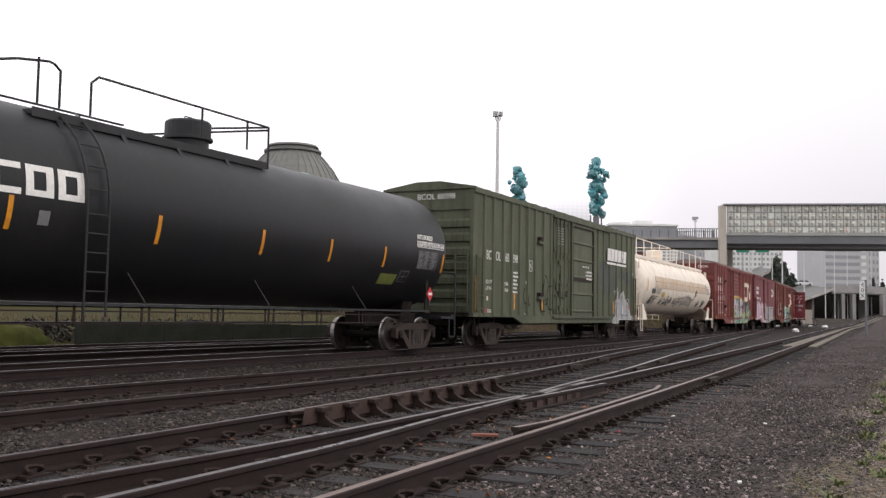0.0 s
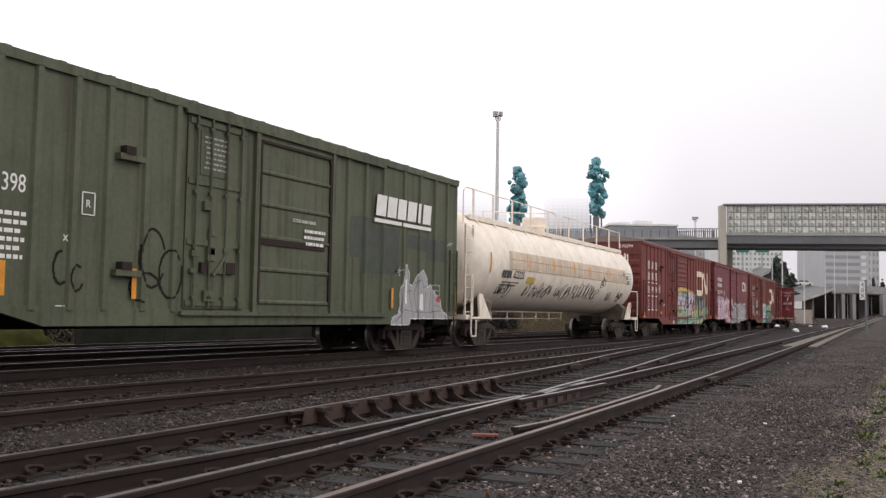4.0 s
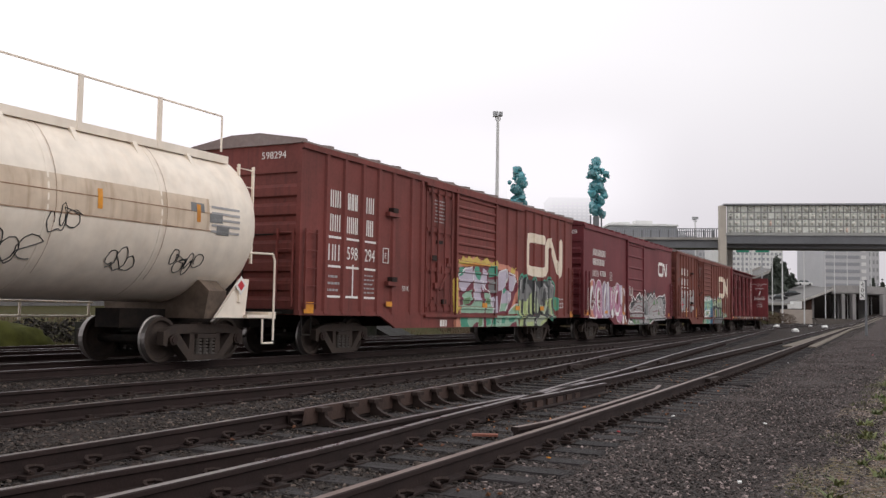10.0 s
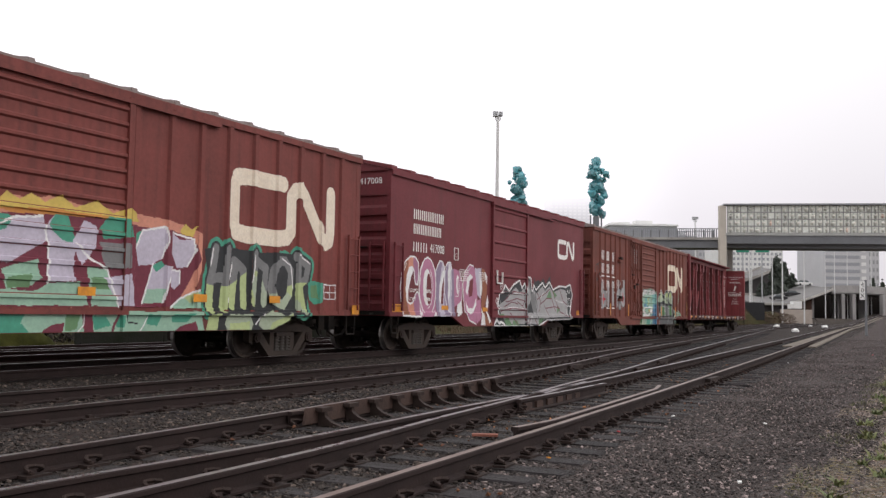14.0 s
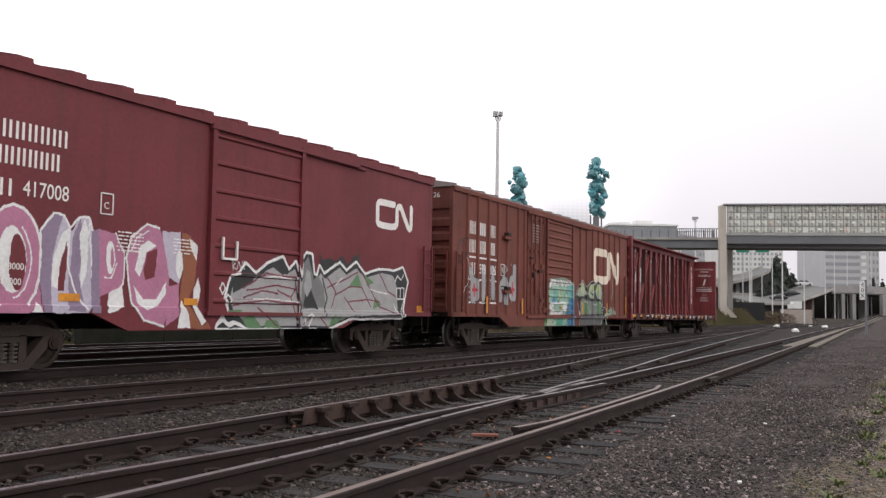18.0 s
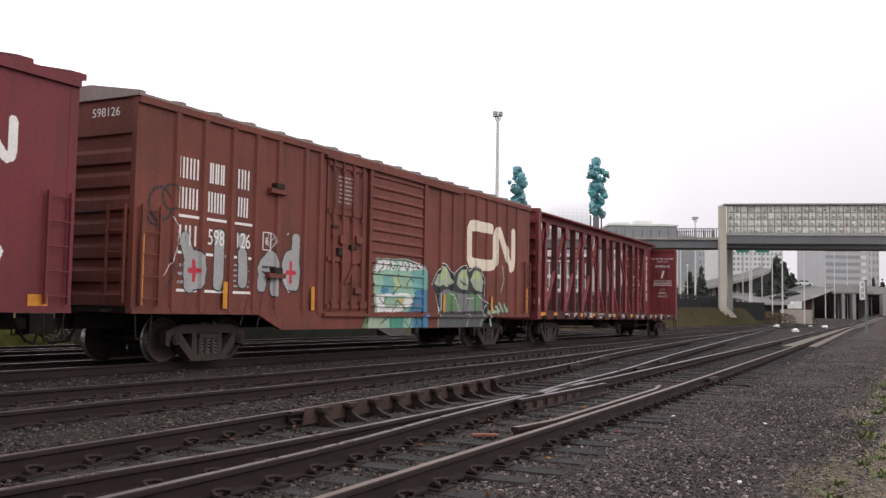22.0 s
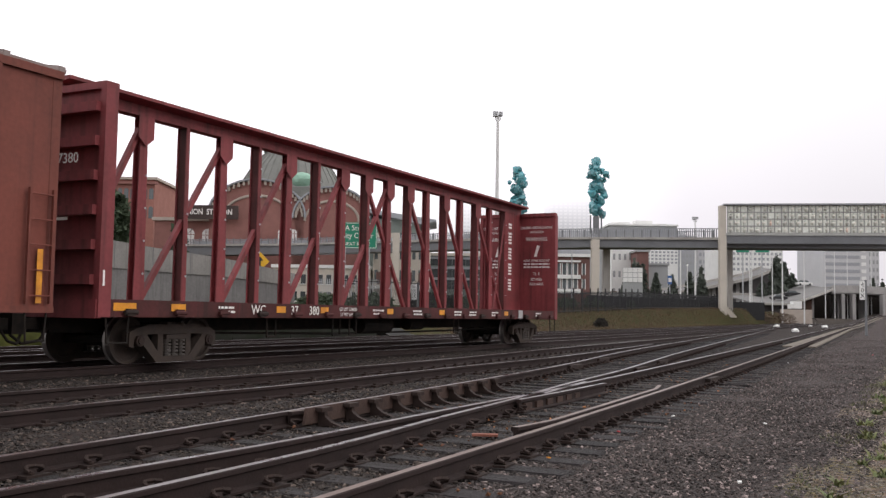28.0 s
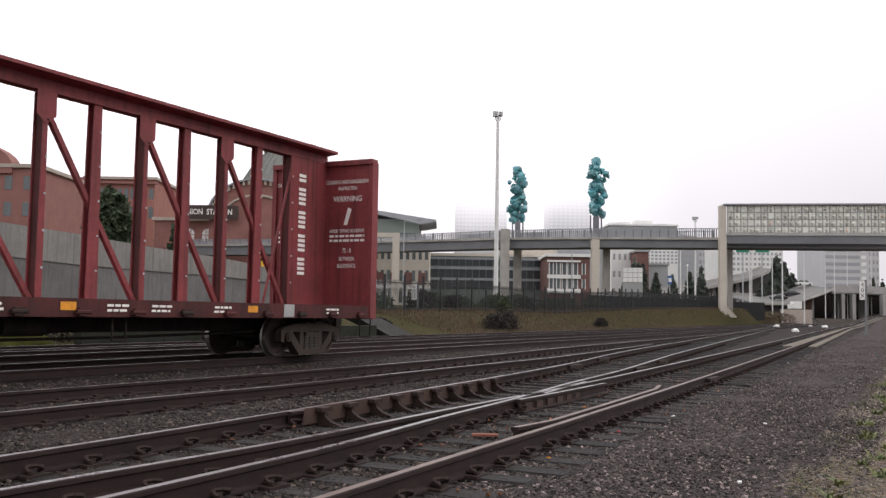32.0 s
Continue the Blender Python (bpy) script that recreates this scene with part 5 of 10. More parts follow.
def bars(parent, x, z, w, h, rows, y, material="white", name="stencil_panel", fill=0.5, seed=1):
    """Rows of small stencilled marks that are too small to read."""
    rnd = random.Random(seed)
    bm = bmesh.new()
    for r in range(rows):
        zc = z - h * (r + 0.5) / rows
        t = h / rows * fill
        p = x + rnd.random() * w * 0.1
        while p < x + w * (0.8 + 0.2 * rnd.random()):
            q = min(p + rnd.uniform(0.04, 0.16), x + w)
            box(bm, p, q, y - 0.003, y, zc - t / 2, zc + t / 2)
            p = q + 0.03
    return tagged(part(name, bm, material, parent), kind="stuff")


def stroke_pair(bm, x, w, z0, z1, t, y=-1.507):
    """Two plain painted strokes in the room of one letter of a company's name."""
    box(bm, x, x + t, y, y + 0.005, z0, z1)
    box(bm, x + w - t, x + w, y, y + 0.005, z0, z1)


def strip(parent, x, z, w, h, y, material="orange", name="reflector"):
    return part(name, bx(x - w / 2, x + w / 2, y - 0.004, y, z - h / 2, z + h / 2), material, parent)


# ---- painted pictures that follow the relief of a side ----
def seg_dist(X, Z, p, q):
    dx, dz = q[0] - p[0], q[1] - p[1]
    t = np.clip(((X - p[0]) * dx + (Z - p[1]) * dz) / (dx * dx + dz * dz + 1e-9), 0, 1)
    return np.hypot(X - p[0] - t * dx, Z - p[1] - t * dz)


def path_dist(X, Z, paths):
    d = np.full(X.shape, 9.0)
    for path in paths:
        for p, q in zip(path, path[1:]):
            d = np.minimum(d, seg_dist(X, Z, p, q))
    return d


def arc(cx, cz, rx, rz, a0, a1, n=10):
    return [(cx + rx * math.cos(radians(a0 + (a1 - a0) * i / n)), cz + rz * math.sin(radians(a0 + (a1 - a0) * i / n))) for i in range(n + 1)]


def skin(name, parent, x0, x1, z0, z1, cell, paint, mats, y_at, label=""):
    """Paint on a side: cells of the chosen colours (index -1 is bare) that lie on the relief y_at(x, z)."""
    nx, nz = int((x1 - x0) / cell) + 1, int((z1 - z0) / cell) + 1
    xs, zs = x0 + cell * np.arange(nx + 1), z0 + cell * np.arange(nz + 1)
    X, Z = np.meshgrid(xs[:-1] + cell / 2, zs[:-1] + cell / 2, indexing="ij")
    idx = paint(X, Z)
    vid, vs, fs, mi = {}, [], [], []

    def vert(i, j):
        k = (i, j)
        if k not in vid:
            vid[k] = len(vs)
            vs.append((xs[i], y_at(xs[i], zs[j]) - 0.005, zs[j]))
        return vid[k]
    for i in range(nx):
        for j in range(nz):
            if idx[i, j] >= 0:
                fs.append((vert(i, j), vert(i + 1, j), vert(i + 1, j + 1), vert(i, j + 1)))
                mi.append(int(idx[i, j]))
    me = bpy.data.meshes.new(name)
    me.from_pydata(vs, [], fs)
    for m in mats:
        me.materials.append(M[m])
    me.polygons.foreach_set("material_index", mi)
    ob = new(name, me)
    ob.parent = parent
    if label:
        ob["label"] = label
    return ob


def spray(name, rgb):
    M[name] = surface(name, rgb, 0.55, spot=tuple(c * 0.75 for c in rgb), amount=0.6, big=2.5, fine=16, bump=0.04)


for key, rgb in (("spray_teal", (0.06, 0.30, 0.20)), ("spray_mint", (0.30, 0.48, 0.36)), ("spray_lilac", (0.52, 0.47, 0.56)), ("spray_orange", (0.60, 0.25, 0.05)), ("spray_yellow", (0.62, 0.45, 0.10)),
                 ("spray_black", (0.02, 0.022, 0.024)), ("spray_lime", (0.44, 0.52, 0.24)), ("spray_grey", (0.19, 0.19, 0.19)), ("spray_silver", (0.37, 0.36, 0.36)), ("spray_white", (0.78, 0.77, 0.76)),
                 ("label_olive", (0.17, 0.19, 0.045)), ("spray_pink", (0.46, 0.18, 0.29)), ("spray_mauve", (0.36, 0.15, 0.25)), ("spray_brown", (0.28, 0.09, 0.04)), ("spray_blue", (0.06, 0.20, 0.34)), ("spray_aqua", (0.16, 0.38, 0.36)), ("spray_sage", (0.38, 0.44, 0.32)), ("spray_wine", (0.16, 0.02, 0.04)), ("spray_salmon", (0.60, 0.25, 0.17)), ("spray_moss", (0.12, 0.24, 0.11)), ("spray_violet", (0.27, 0.20, 0.29)), ("spray_red", (0.50, 0.03, 0.05)), ("spray_dusk", (0.085, 0.088, 0.088)), ("spray_olive", (0.050, 0.058, 0.044))):
    spray(key, rgb)


class Canvas:
    """A grid of paint cells on a car side, in the train's metres U along and Z up; cells hold the index of a colour."""

    def __init__(self, X, Z, uc):
        self.U, self.Z, self.out, self.mats = X + uc, Z, np.full(X.shape, -1), []
        self.Uw = self.U + 0.006 * np.sin(Z * 9.0) + 0.003 * np.sin(Z * 31.0 + self.U * 9.0)
        self.Zw = Z + 0.006 * np.sin(self.U * 8.0) + 0.003 * np.sin(self.U * 33.0)

    def i(self, colour):
        if colour not in self.mats:
            self.mats.append(colour)
        return self.mats.index(colour)


def blob(p, colour, *pts):
    """Fill an outline with a colour."""
    hit = np.zeros(p.U.shape, bool)
    for (x0, z0), (x1, z1) in zip(pts, pts[1:] + pts[:1]):
        cross = (z0 > p.Zw) != (z1 > p.Zw)
        hit ^= cross & (p.Uw < (x1 - x0) * (p.Zw - z0) / (z1 - z0 + 1e-9) + x0)
    p.out[hit] = p.i(colour)


def line(p, colour, r, *pts):
    """Spray a stroke of half-width r."""
    lo_u, hi_u = min(q[0] for q in pts) - r - 0.05, max(q[0] for q in pts) + r + 0.05
    near = (p.U > lo_u) & (p.U < hi_u)
    d = path_dist(p.Uw[near], p.Zw[near], [pts])
    hit = np.zeros(p.U.shape, bool)
    hit[near] = d < r
    p.out[hit] = p.i(colour)


def mural(name, b, u0, u1, z0, z1, cell, design, y_at, label):
    """A sprayed picture on the side of box car b, painted by design(canvas)."""
    mats = []

    def paint(X, Z):
        p = Canvas(X, Z, b.uc)
        design(p)
        mats.extend(p.mats)
        return p.out
    return skin(name, b.ob, b.x(u0), b.x(u1), z0, z1, cell, paint, mats, y_at, label)


def wave(X, Z, a, b, c):
    return np.sin(X * a + 2.1 * np.sin(Z * b + c)) + np.sin(Z * b * 1.3 + c + 1.7 * np.sin(X * a * 0.7))


def ribbon_logo(parent, x0, x1, z0, z1, r, y_at, material):
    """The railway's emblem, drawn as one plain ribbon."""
    w, h = x1 - x0, z1 - z0
    P = lambda a, b: (x0 + r + a * (w - 2 * r), z0 + r + b * (h - 2 * r))
    path = [P(0.47, 1), P(0.12, 1), P(0.03, 0.97), P(0, 0.87), P(0, 0.13), P(0.03, 0.03), P(0.12, 0), P(0.42, 0), P(0.52, 0.04), P(0.56, 0.16), P(0.56, 0.8), P(0.60, 0.93), P(0.66, 0.96), P(0.70, 0.86), P(0.90, 0.12), P(0.95, 0.03), P(0.99, 0.08), P(1, 0.2), P(1, 1)]
    skin("emblem", parent, x0 - 0.02, x1 + 0.02, z0 - 0.02, z1 + 0.02, 0.016, lambda X, Z: np.where((path_dist(X, Z, [path]) < r) & (Z < z1 - 0.001), 0, -1), [material], y_at, "painted ribbon emblem")


# ---- box cars ----
class Boxcar:
    """A box car on two trucks. posts: the places of the outside posts; doors: spans of the plug door and of the sliding door."""

    def __init__(self, u0, u1, label, paint, eave, ridge, posts, plug, slide, ribs, trucks, deep, deep_z, roof_paint="roof", lumps=0.05, low=1.06, name="boxcar", ahead=0.3):
        self.u0, self.uc, self.L = u0, (u0 + u1) / 2, (u1 - u0) / 2
        L, c = self.L, (u0 + u1) / 2
        self.paint = paint
        self.posts = [p - c for p in posts]
        self.ob = ob = car(u0, u1, name, label, ahead)
        self.top = eave
        # shell
        sheets = part("side_wall", bx(-L, L, -1.50, -1.44, low, eave - 0.1), paint, ob)
        part("side_wall", bx(-L, L, 1.44, 1.50, low, eave - 0.1), paint, ob)
        part("floor", bx(-L + 0.03, L - 0.03, -1.44, 1.44, low + 0.02, low + 0.16), "under", ob)
        # deep side sill
        d0, d1 = deep[0] - c, deep[1] - c
        for s in (-1, 1):
            y0, y1 = (-1.53, -1.45) if s < 0 else (1.45, 1.53)
            part("side_sill", prism(bmesh.new(), [(-L, low), (-L, low + 0.1), (L, low + 0.1), (L, low), (d1 + 0.75, low), (d1, deep_z), (d0, deep_z), (d0 - 0.75, low)], y0, y1), paint, ob)
            part("top_chord", bx(-L, L, s * 1.50 - 0.055, s * 1.50 + 0.055, eave - 0.12, eave), paint, ob)
        part("centre_sill", bx(-L, L, -0.25, 0.25, 0.78, low), "under", ob)
        # roof
        part("roof", prism(bmesh.new(), [(-1.55, eave - 0.01), (-1.55, eave + 0.04), (-0.4, ridge), (0.4, ridge), (1.55, eave + 0.04), (1.55, eave - 0.01)], -L - 0.03, L + 0.03, "x"), roof_paint, ob)
        seam = None
        n = int(2 * L / 0.98)
        for i in range(n + 1):
            x = -L + 0.05 + (2 * L - 0.1) * i / n
            if seam is None:
                bm = prism(bmesh.new(), [(-1.555, eave + 0.0), (-1.555, eave + 0.05 + lumps), (-0.4, ridge + lumps), (0.4, ridge + lumps), (1.555, eave + 0.05 + lumps), (1.555, eave), (0.4, ridge - 0.02), (-0.4, ridge - 0.02)], -0.14 if lumps > 0.04 else -0.06, 0.14 if lumps > 0.04 else 0.06, "x")
                seam = part("roof_seam", bm, roof_paint, ob)
                seam.matrix_local = pose(x, 0, 0)
            else:
                share("roof_seam", seam, ob, pose(x, 0, 0))
        # posts
        post = None
        for p in self.posts:
            for s in (-1, 1):
                if post is None:
                    bm = prism(bmesh.new(), [(-0.085, 0), (-0.05, -0.055), (0.05, -0.055), (0.085, 0)], low + 0.04, eave - 0.1)
                    bmesh.ops.rotate(bm, verts=bm.verts[:], cent=(0, 0, 0), matrix=Matrix(((1, 0, 0), (0, 0, 1), (0, 1, 0))))
                    post = part("side_post", bm, paint, ob)
                    post.matrix_local = pose(p, -1.5, 0)
                else:
                    share("side_post", post, ob, pose(p, 1.5 * s, 0, 0, 0, 0 if s < 0 else 180))
        # ends: corrugated sheets between corner posts
        for s in (-1, 1):
            x = s * L
            part("end_wall", prism(bmesh.new(), [(-1.44, low), (-1.44, eave), (-0.4, ridge - 0.04), (0.4, ridge - 0.04), (1.44, eave), (1.44, low)], x - s * 0.14, x - s * 0.08, "x"), paint, ob)
            for y in (-1.45, 1.45):
                part("corner_post", bx(min(x + s * 0.005, x - s * 0.16), max(x + s * 0.005, x - s * 0.16), y - 0.055, y + 0.055, low, eave - 0.02), paint, ob)
            part("end_header", prism(bmesh.new(), [(-1.4, eave - 0.62), (-1.4, eave - 0.02), (-0.4, ridge - 0.06), (0.4, ridge - 0.06), (1.4, eave - 0.02), (1.4, eave - 0.62)], x - s * 0.09, x - s * 0.03, "x"), paint, ob)
            rib = None
            for i in range(7):
                z = low + 0.24 + i * (eave - 0.75 - low - 0.1) / 7
                if rib is None:
                    rib = part("end_rib", prism(bmesh.new(), [(0, -0.15), (-0.08, -0.11), (-0.08, 0.07), (0, 0.16)], -1.38, 1.38), paint, ob)
                    rib.matrix_local = pose(x - s * 0.09, 0, z, 0, 0, 0 if s < 0 else 180)
                else:
                    share("end_rib", rib, ob, pose(x - s * 0.09, 0, z, 0, 0, 0 if s < 0 else 180))
            part("brake_platform", bx(min(x + s * 0.02, x + s * 0.25), max(x + s * 0.02, x + s * 0.25), -1.1, 0.9, low + 0.02, low + 0.07), "under", ob)
            coupler(ob, x, s)
            for y in (-1.2, 1.2):
                stirrup(ob, x - s * 0.3, math.copysign(1.5, y), low, "under")
            ladder(ob, -1.35, -0.95, x + s * 0.06 - (0.04 if s > 0 else 0), low + 0.3, low + 1.75, 5, paint, "end")
            ladder(ob, x - s * 0.12 - (0.42 if s > 0 else 0), x - s * 0.12 + (0.42 if s < 0 else 0), -1.59, low + 0.25, low + 1.75, 5, paint)
        hand = pipe(bmesh.new(), [(-L - 0.12, -0.9, low + 1.7), (-L - 0.12, -0.2, low + 1.7), (-L - 0.12, -0.1, low + 1.6), (-L - 0.12, -0.1, low + 0.1)], 0.018, 6)
        pipe(hand, [(-L - 0.12, 0.3, low + 0.9), (-L - 0.12, 1.0, low + 0.9)], 0.018)
        box(hand, -L - 0.2, -L - 0.05, 0.1, 0.5, low + 0.4, low + 0.75)
        part("brake_gear", hand, "under", ob)
        # doors
        if plug:
            a, b = plug[0] - c, plug[1] - c
            door = part("plug_door", bx(a, b, -1.53, -1.49, low + 0.08, eave - 0.14), paint, ob)
            for k in range(4):
                z = low + 0.2 + k * (eave - low - 0.5) / 3
                part("door_rail", bx(a + 0.03, b - 0.03, -1.56, -1.528, z - 0.05, z + 0.05), paint, door)
            for f in (0.12, 0.36, 0.62, 0.88):
                bm = rod(bmesh.new(), (a + (b - a) * f, -1.585, low + 0.12), (a + (b - a) * f, -1.585, eave - 0.2), 0.022, 6)
                for z in (low + 0.3, low + 1.2, low + 2.2, eave - 0.4):
                    box(bm, a + (b - a) * f - 0.05, a + (b - a) * f + 0.05, -1.60, -1.55, z - 0.03, z + 0.03)
                part("lock_rod", bm, paint, door)
            bm = bx(a + (b - a) * 0.35, a + (b - a) * 0.75, -1.57, -1.53, low + 0.75, low + 1.45)
            rod(bm, (a + (b - a) * 0.42, -1.61, low + 0.7), (a + (b - a) * 0.66, -1.61, low + 1.15), 0.025)
            part("door_handle", bm, paint, door)
            gr = random.Random(int(a * 10) + 5)
            for k in range(9):
                gx_, gz_ = a + (b - a) * gr.uniform(0.05, 0.85), low + gr.uniform(0.15, 2.1)
                part("door_gear", bx(gx_, gx_ + gr.uniform(0.08, 0.3), -1.60, -1.53, gz_, gz_ + gr.uniform(0.05, 0.22)), paint if k % 3 else "rust", door)
            part("door_placard", bx(a + (b - a) * 0.2, a + (b - a) * 0.72, -1.545, -1.53, eave - 1.25, eave - 0.45), paint, door)
            bars(door, a + (b - a) * 0.25, eave - 0.5, (b - a) * 0.42, 0.66, 7, -1.547, "spray_silver", fill=0.35, seed=4)
        a, b = slide[0] - c, slide[1] - c
        door = part("sliding_door", bx(a, b, -1.53, -1.50, low + 0.1, eave - 0.16), paint, ob)
        self.door_ribs = []
        for k in range(ribs):
            z = low + 0.25 + (eave - low - 0.55) * k / (ribs - 1)
            part("door_rib", prism(bmesh.new(), [(0, -0.05), (-0.035, -0.02), (-0.035, 0.02), (0, 0.05)], a + 0.04, b - 0.04, "x"), paint, door).matrix_local = pose(0, -1.53, z)
        for x in (a, b):
            part("door_post", bx(x - 0.06, x + 0.06, -1.585, -1.5, low, eave - 0.1), paint, ob)
        part("door_track", bx((plug[0] - c if plug else a) - 0.1, b + 2.4 if b + 2.4 < L else L, -1.60, -1.53, low - 0.02, low + 0.05), paint, ob)
        part("door_hood", bx((plug[0] - c if plug else a) - 0.1, b + 2.2 if b + 2.2 < L else L, -1.60, -1.54, eave - 0.2, eave - 0.13), paint, ob)
        for t in trucks:
            truck(ob, t - c)

    def x(self, u):
        return u - self.uc

    def y_at(self, x, z):
        for p in self.posts:
            if abs(x - p) < 0.085:
                return -1.555 if abs(x - p) < 0.05 else -1.555 + 0.055 * (abs(x - p) - 0.05) / 0.035
        return -1.535 if z < 1.18 else -1.502


def layout(base):
    """Outside posts of the two sister cars, from their near end."""
    return [base + d for d in (0.95, 1.68, 2.47, 3.19, 3.9, 4.85, 5.4, 10.35, 11.2, 11.97, 12.75, 13.52, 14.28, 15.05, 15.86, 16.62)]


# green box car
g = Boxcar(24.86, 42.67, "dark green outside-post steel boxcar with white lettering and silver graffiti", "olive", 4.84, 5.08,
           [25.62, 26.31, 27.08, 27.77, 28.46, 29.18, 29.85, 30.68, 31.4, 36.95, 37.75, 38.57, 39.6, 40.45, 41.3, 42.02], (31.65, 33.3), (33.6, 36.3), 6, (27.2, 40.5), (28.7, 39.4), 0.86, "olive", 0.003, ahead=0.02)
X = g.x
for u, txt in ((26.0, "BC"), (26.72, "OL"), (27.43, "60"), (28.1, "398")):
    words("lettering", txt, 0.40 if txt != "398" else 0.38, pose(X(u), -1.506, 2.92), "white", g.ob, squeeze=0.75)
words("lettering", "BCOL 60398", 0.24, pose(-g.L + 0.02, -0.25, 4.62, 0, 0, -90), "white", g.ob)
for u, z, w, h, r in ((27.85, 2.55, 0.5, 0.75, 6), (25.9, 1.3, 0.35, 0.12, 2), (28.9, 1.2, 0.3, 0.1, 1)):
    bars(g.ob, X(u), z, w, h, r, -1.505, seed=int(u * 10))
for u, z, w, h in ((25.0, 1.75, 0.13, 1.05), (27.93, 1.55, 0.1, 0.5), (30.45, 1.55, 0.1, 0.5), (39.0, 1.5, 0.1, 0.5), (42.55, 1.5, 0.09, 0.8)):
    strip(g.ob, X(u), z, w, h, -1.56)
strip(g.ob, X(25.75), 1.25, 0.14, 0.14, -1.508, "red")
strip(g.ob, X(25.9), 1.62, 0.1, 0.12, -1.508, "cream")
part("plate_frame", pipe(bmesh.new(), [(X(29.35), -1.51, 2.6), (X(29.35), -1.51, 2.95), (X(29.6), -1.51, 2.95), (X(29.6), -1.51, 2.6), (X(29.35), -1.51, 2.6)], 0.012, 4), "white", g.ob)
bars(g.ob, X(35.2), 2.9, 0.8, 0.4, 3, -1.575, seed=8)
part("sign_board", bx(X(33.75), X(36.0), -1.56, -1.53, 2.45, 2.58), "rust", g.ob)
# emblem of slanted blocks
LEAN_T = 0.13


def slant(x0, x1, z0, z1):
    part("emblem_block", prism(bmesh.new(), [(X(x0) + LEAN_T * (z0 - 3.45), z0), (X(x0) + LEAN_T * (z1 - 3.45), z1), (X(x1) + LEAN_T * (z1 - 3.45), z1), (X(x1) + LEAN_T * (z0 - 3.45), z0)], -1.562, -1.557), "white", g.ob, "white slanted block")


# plain slanted blocks over a split underline
for a, w in ((38.14, 0.46), (38.67, 0.44), (39.18, 0.42), (39.68, 0.46), (40.24, 0.14), (40.50, 0.44)):
    slant(a, a + w, 3.47, 3.98)
slant(38.10, 39.42, 3.31, 3.40)
slant(39.50, 41.0, 3.31, 3.40)
# darker patches where old writing was painted over
for u0, u1, *patch in ((37.0, 39.5, (37.1, 3.35), (38.0, 3.4), (38.05, 3.2), (39.4, 3.22), (39.35, 2.1), (37.6, 2.05), (37.55, 2.4), (37.05, 2.45)),
                       (39.6, 42.1, (39.7, 3.15), (41.9, 3.1), (41.95, 2.55), (40.9, 2.5), (40.85, 2.75), (39.7, 2.8))):
    mural("overpaint", g, u0, u1, 1.4, 3.45, 0.03, lambda p, q=patch: blob(p, "spray_olive", *q), g.y_at, "darker green patch of overpaint")


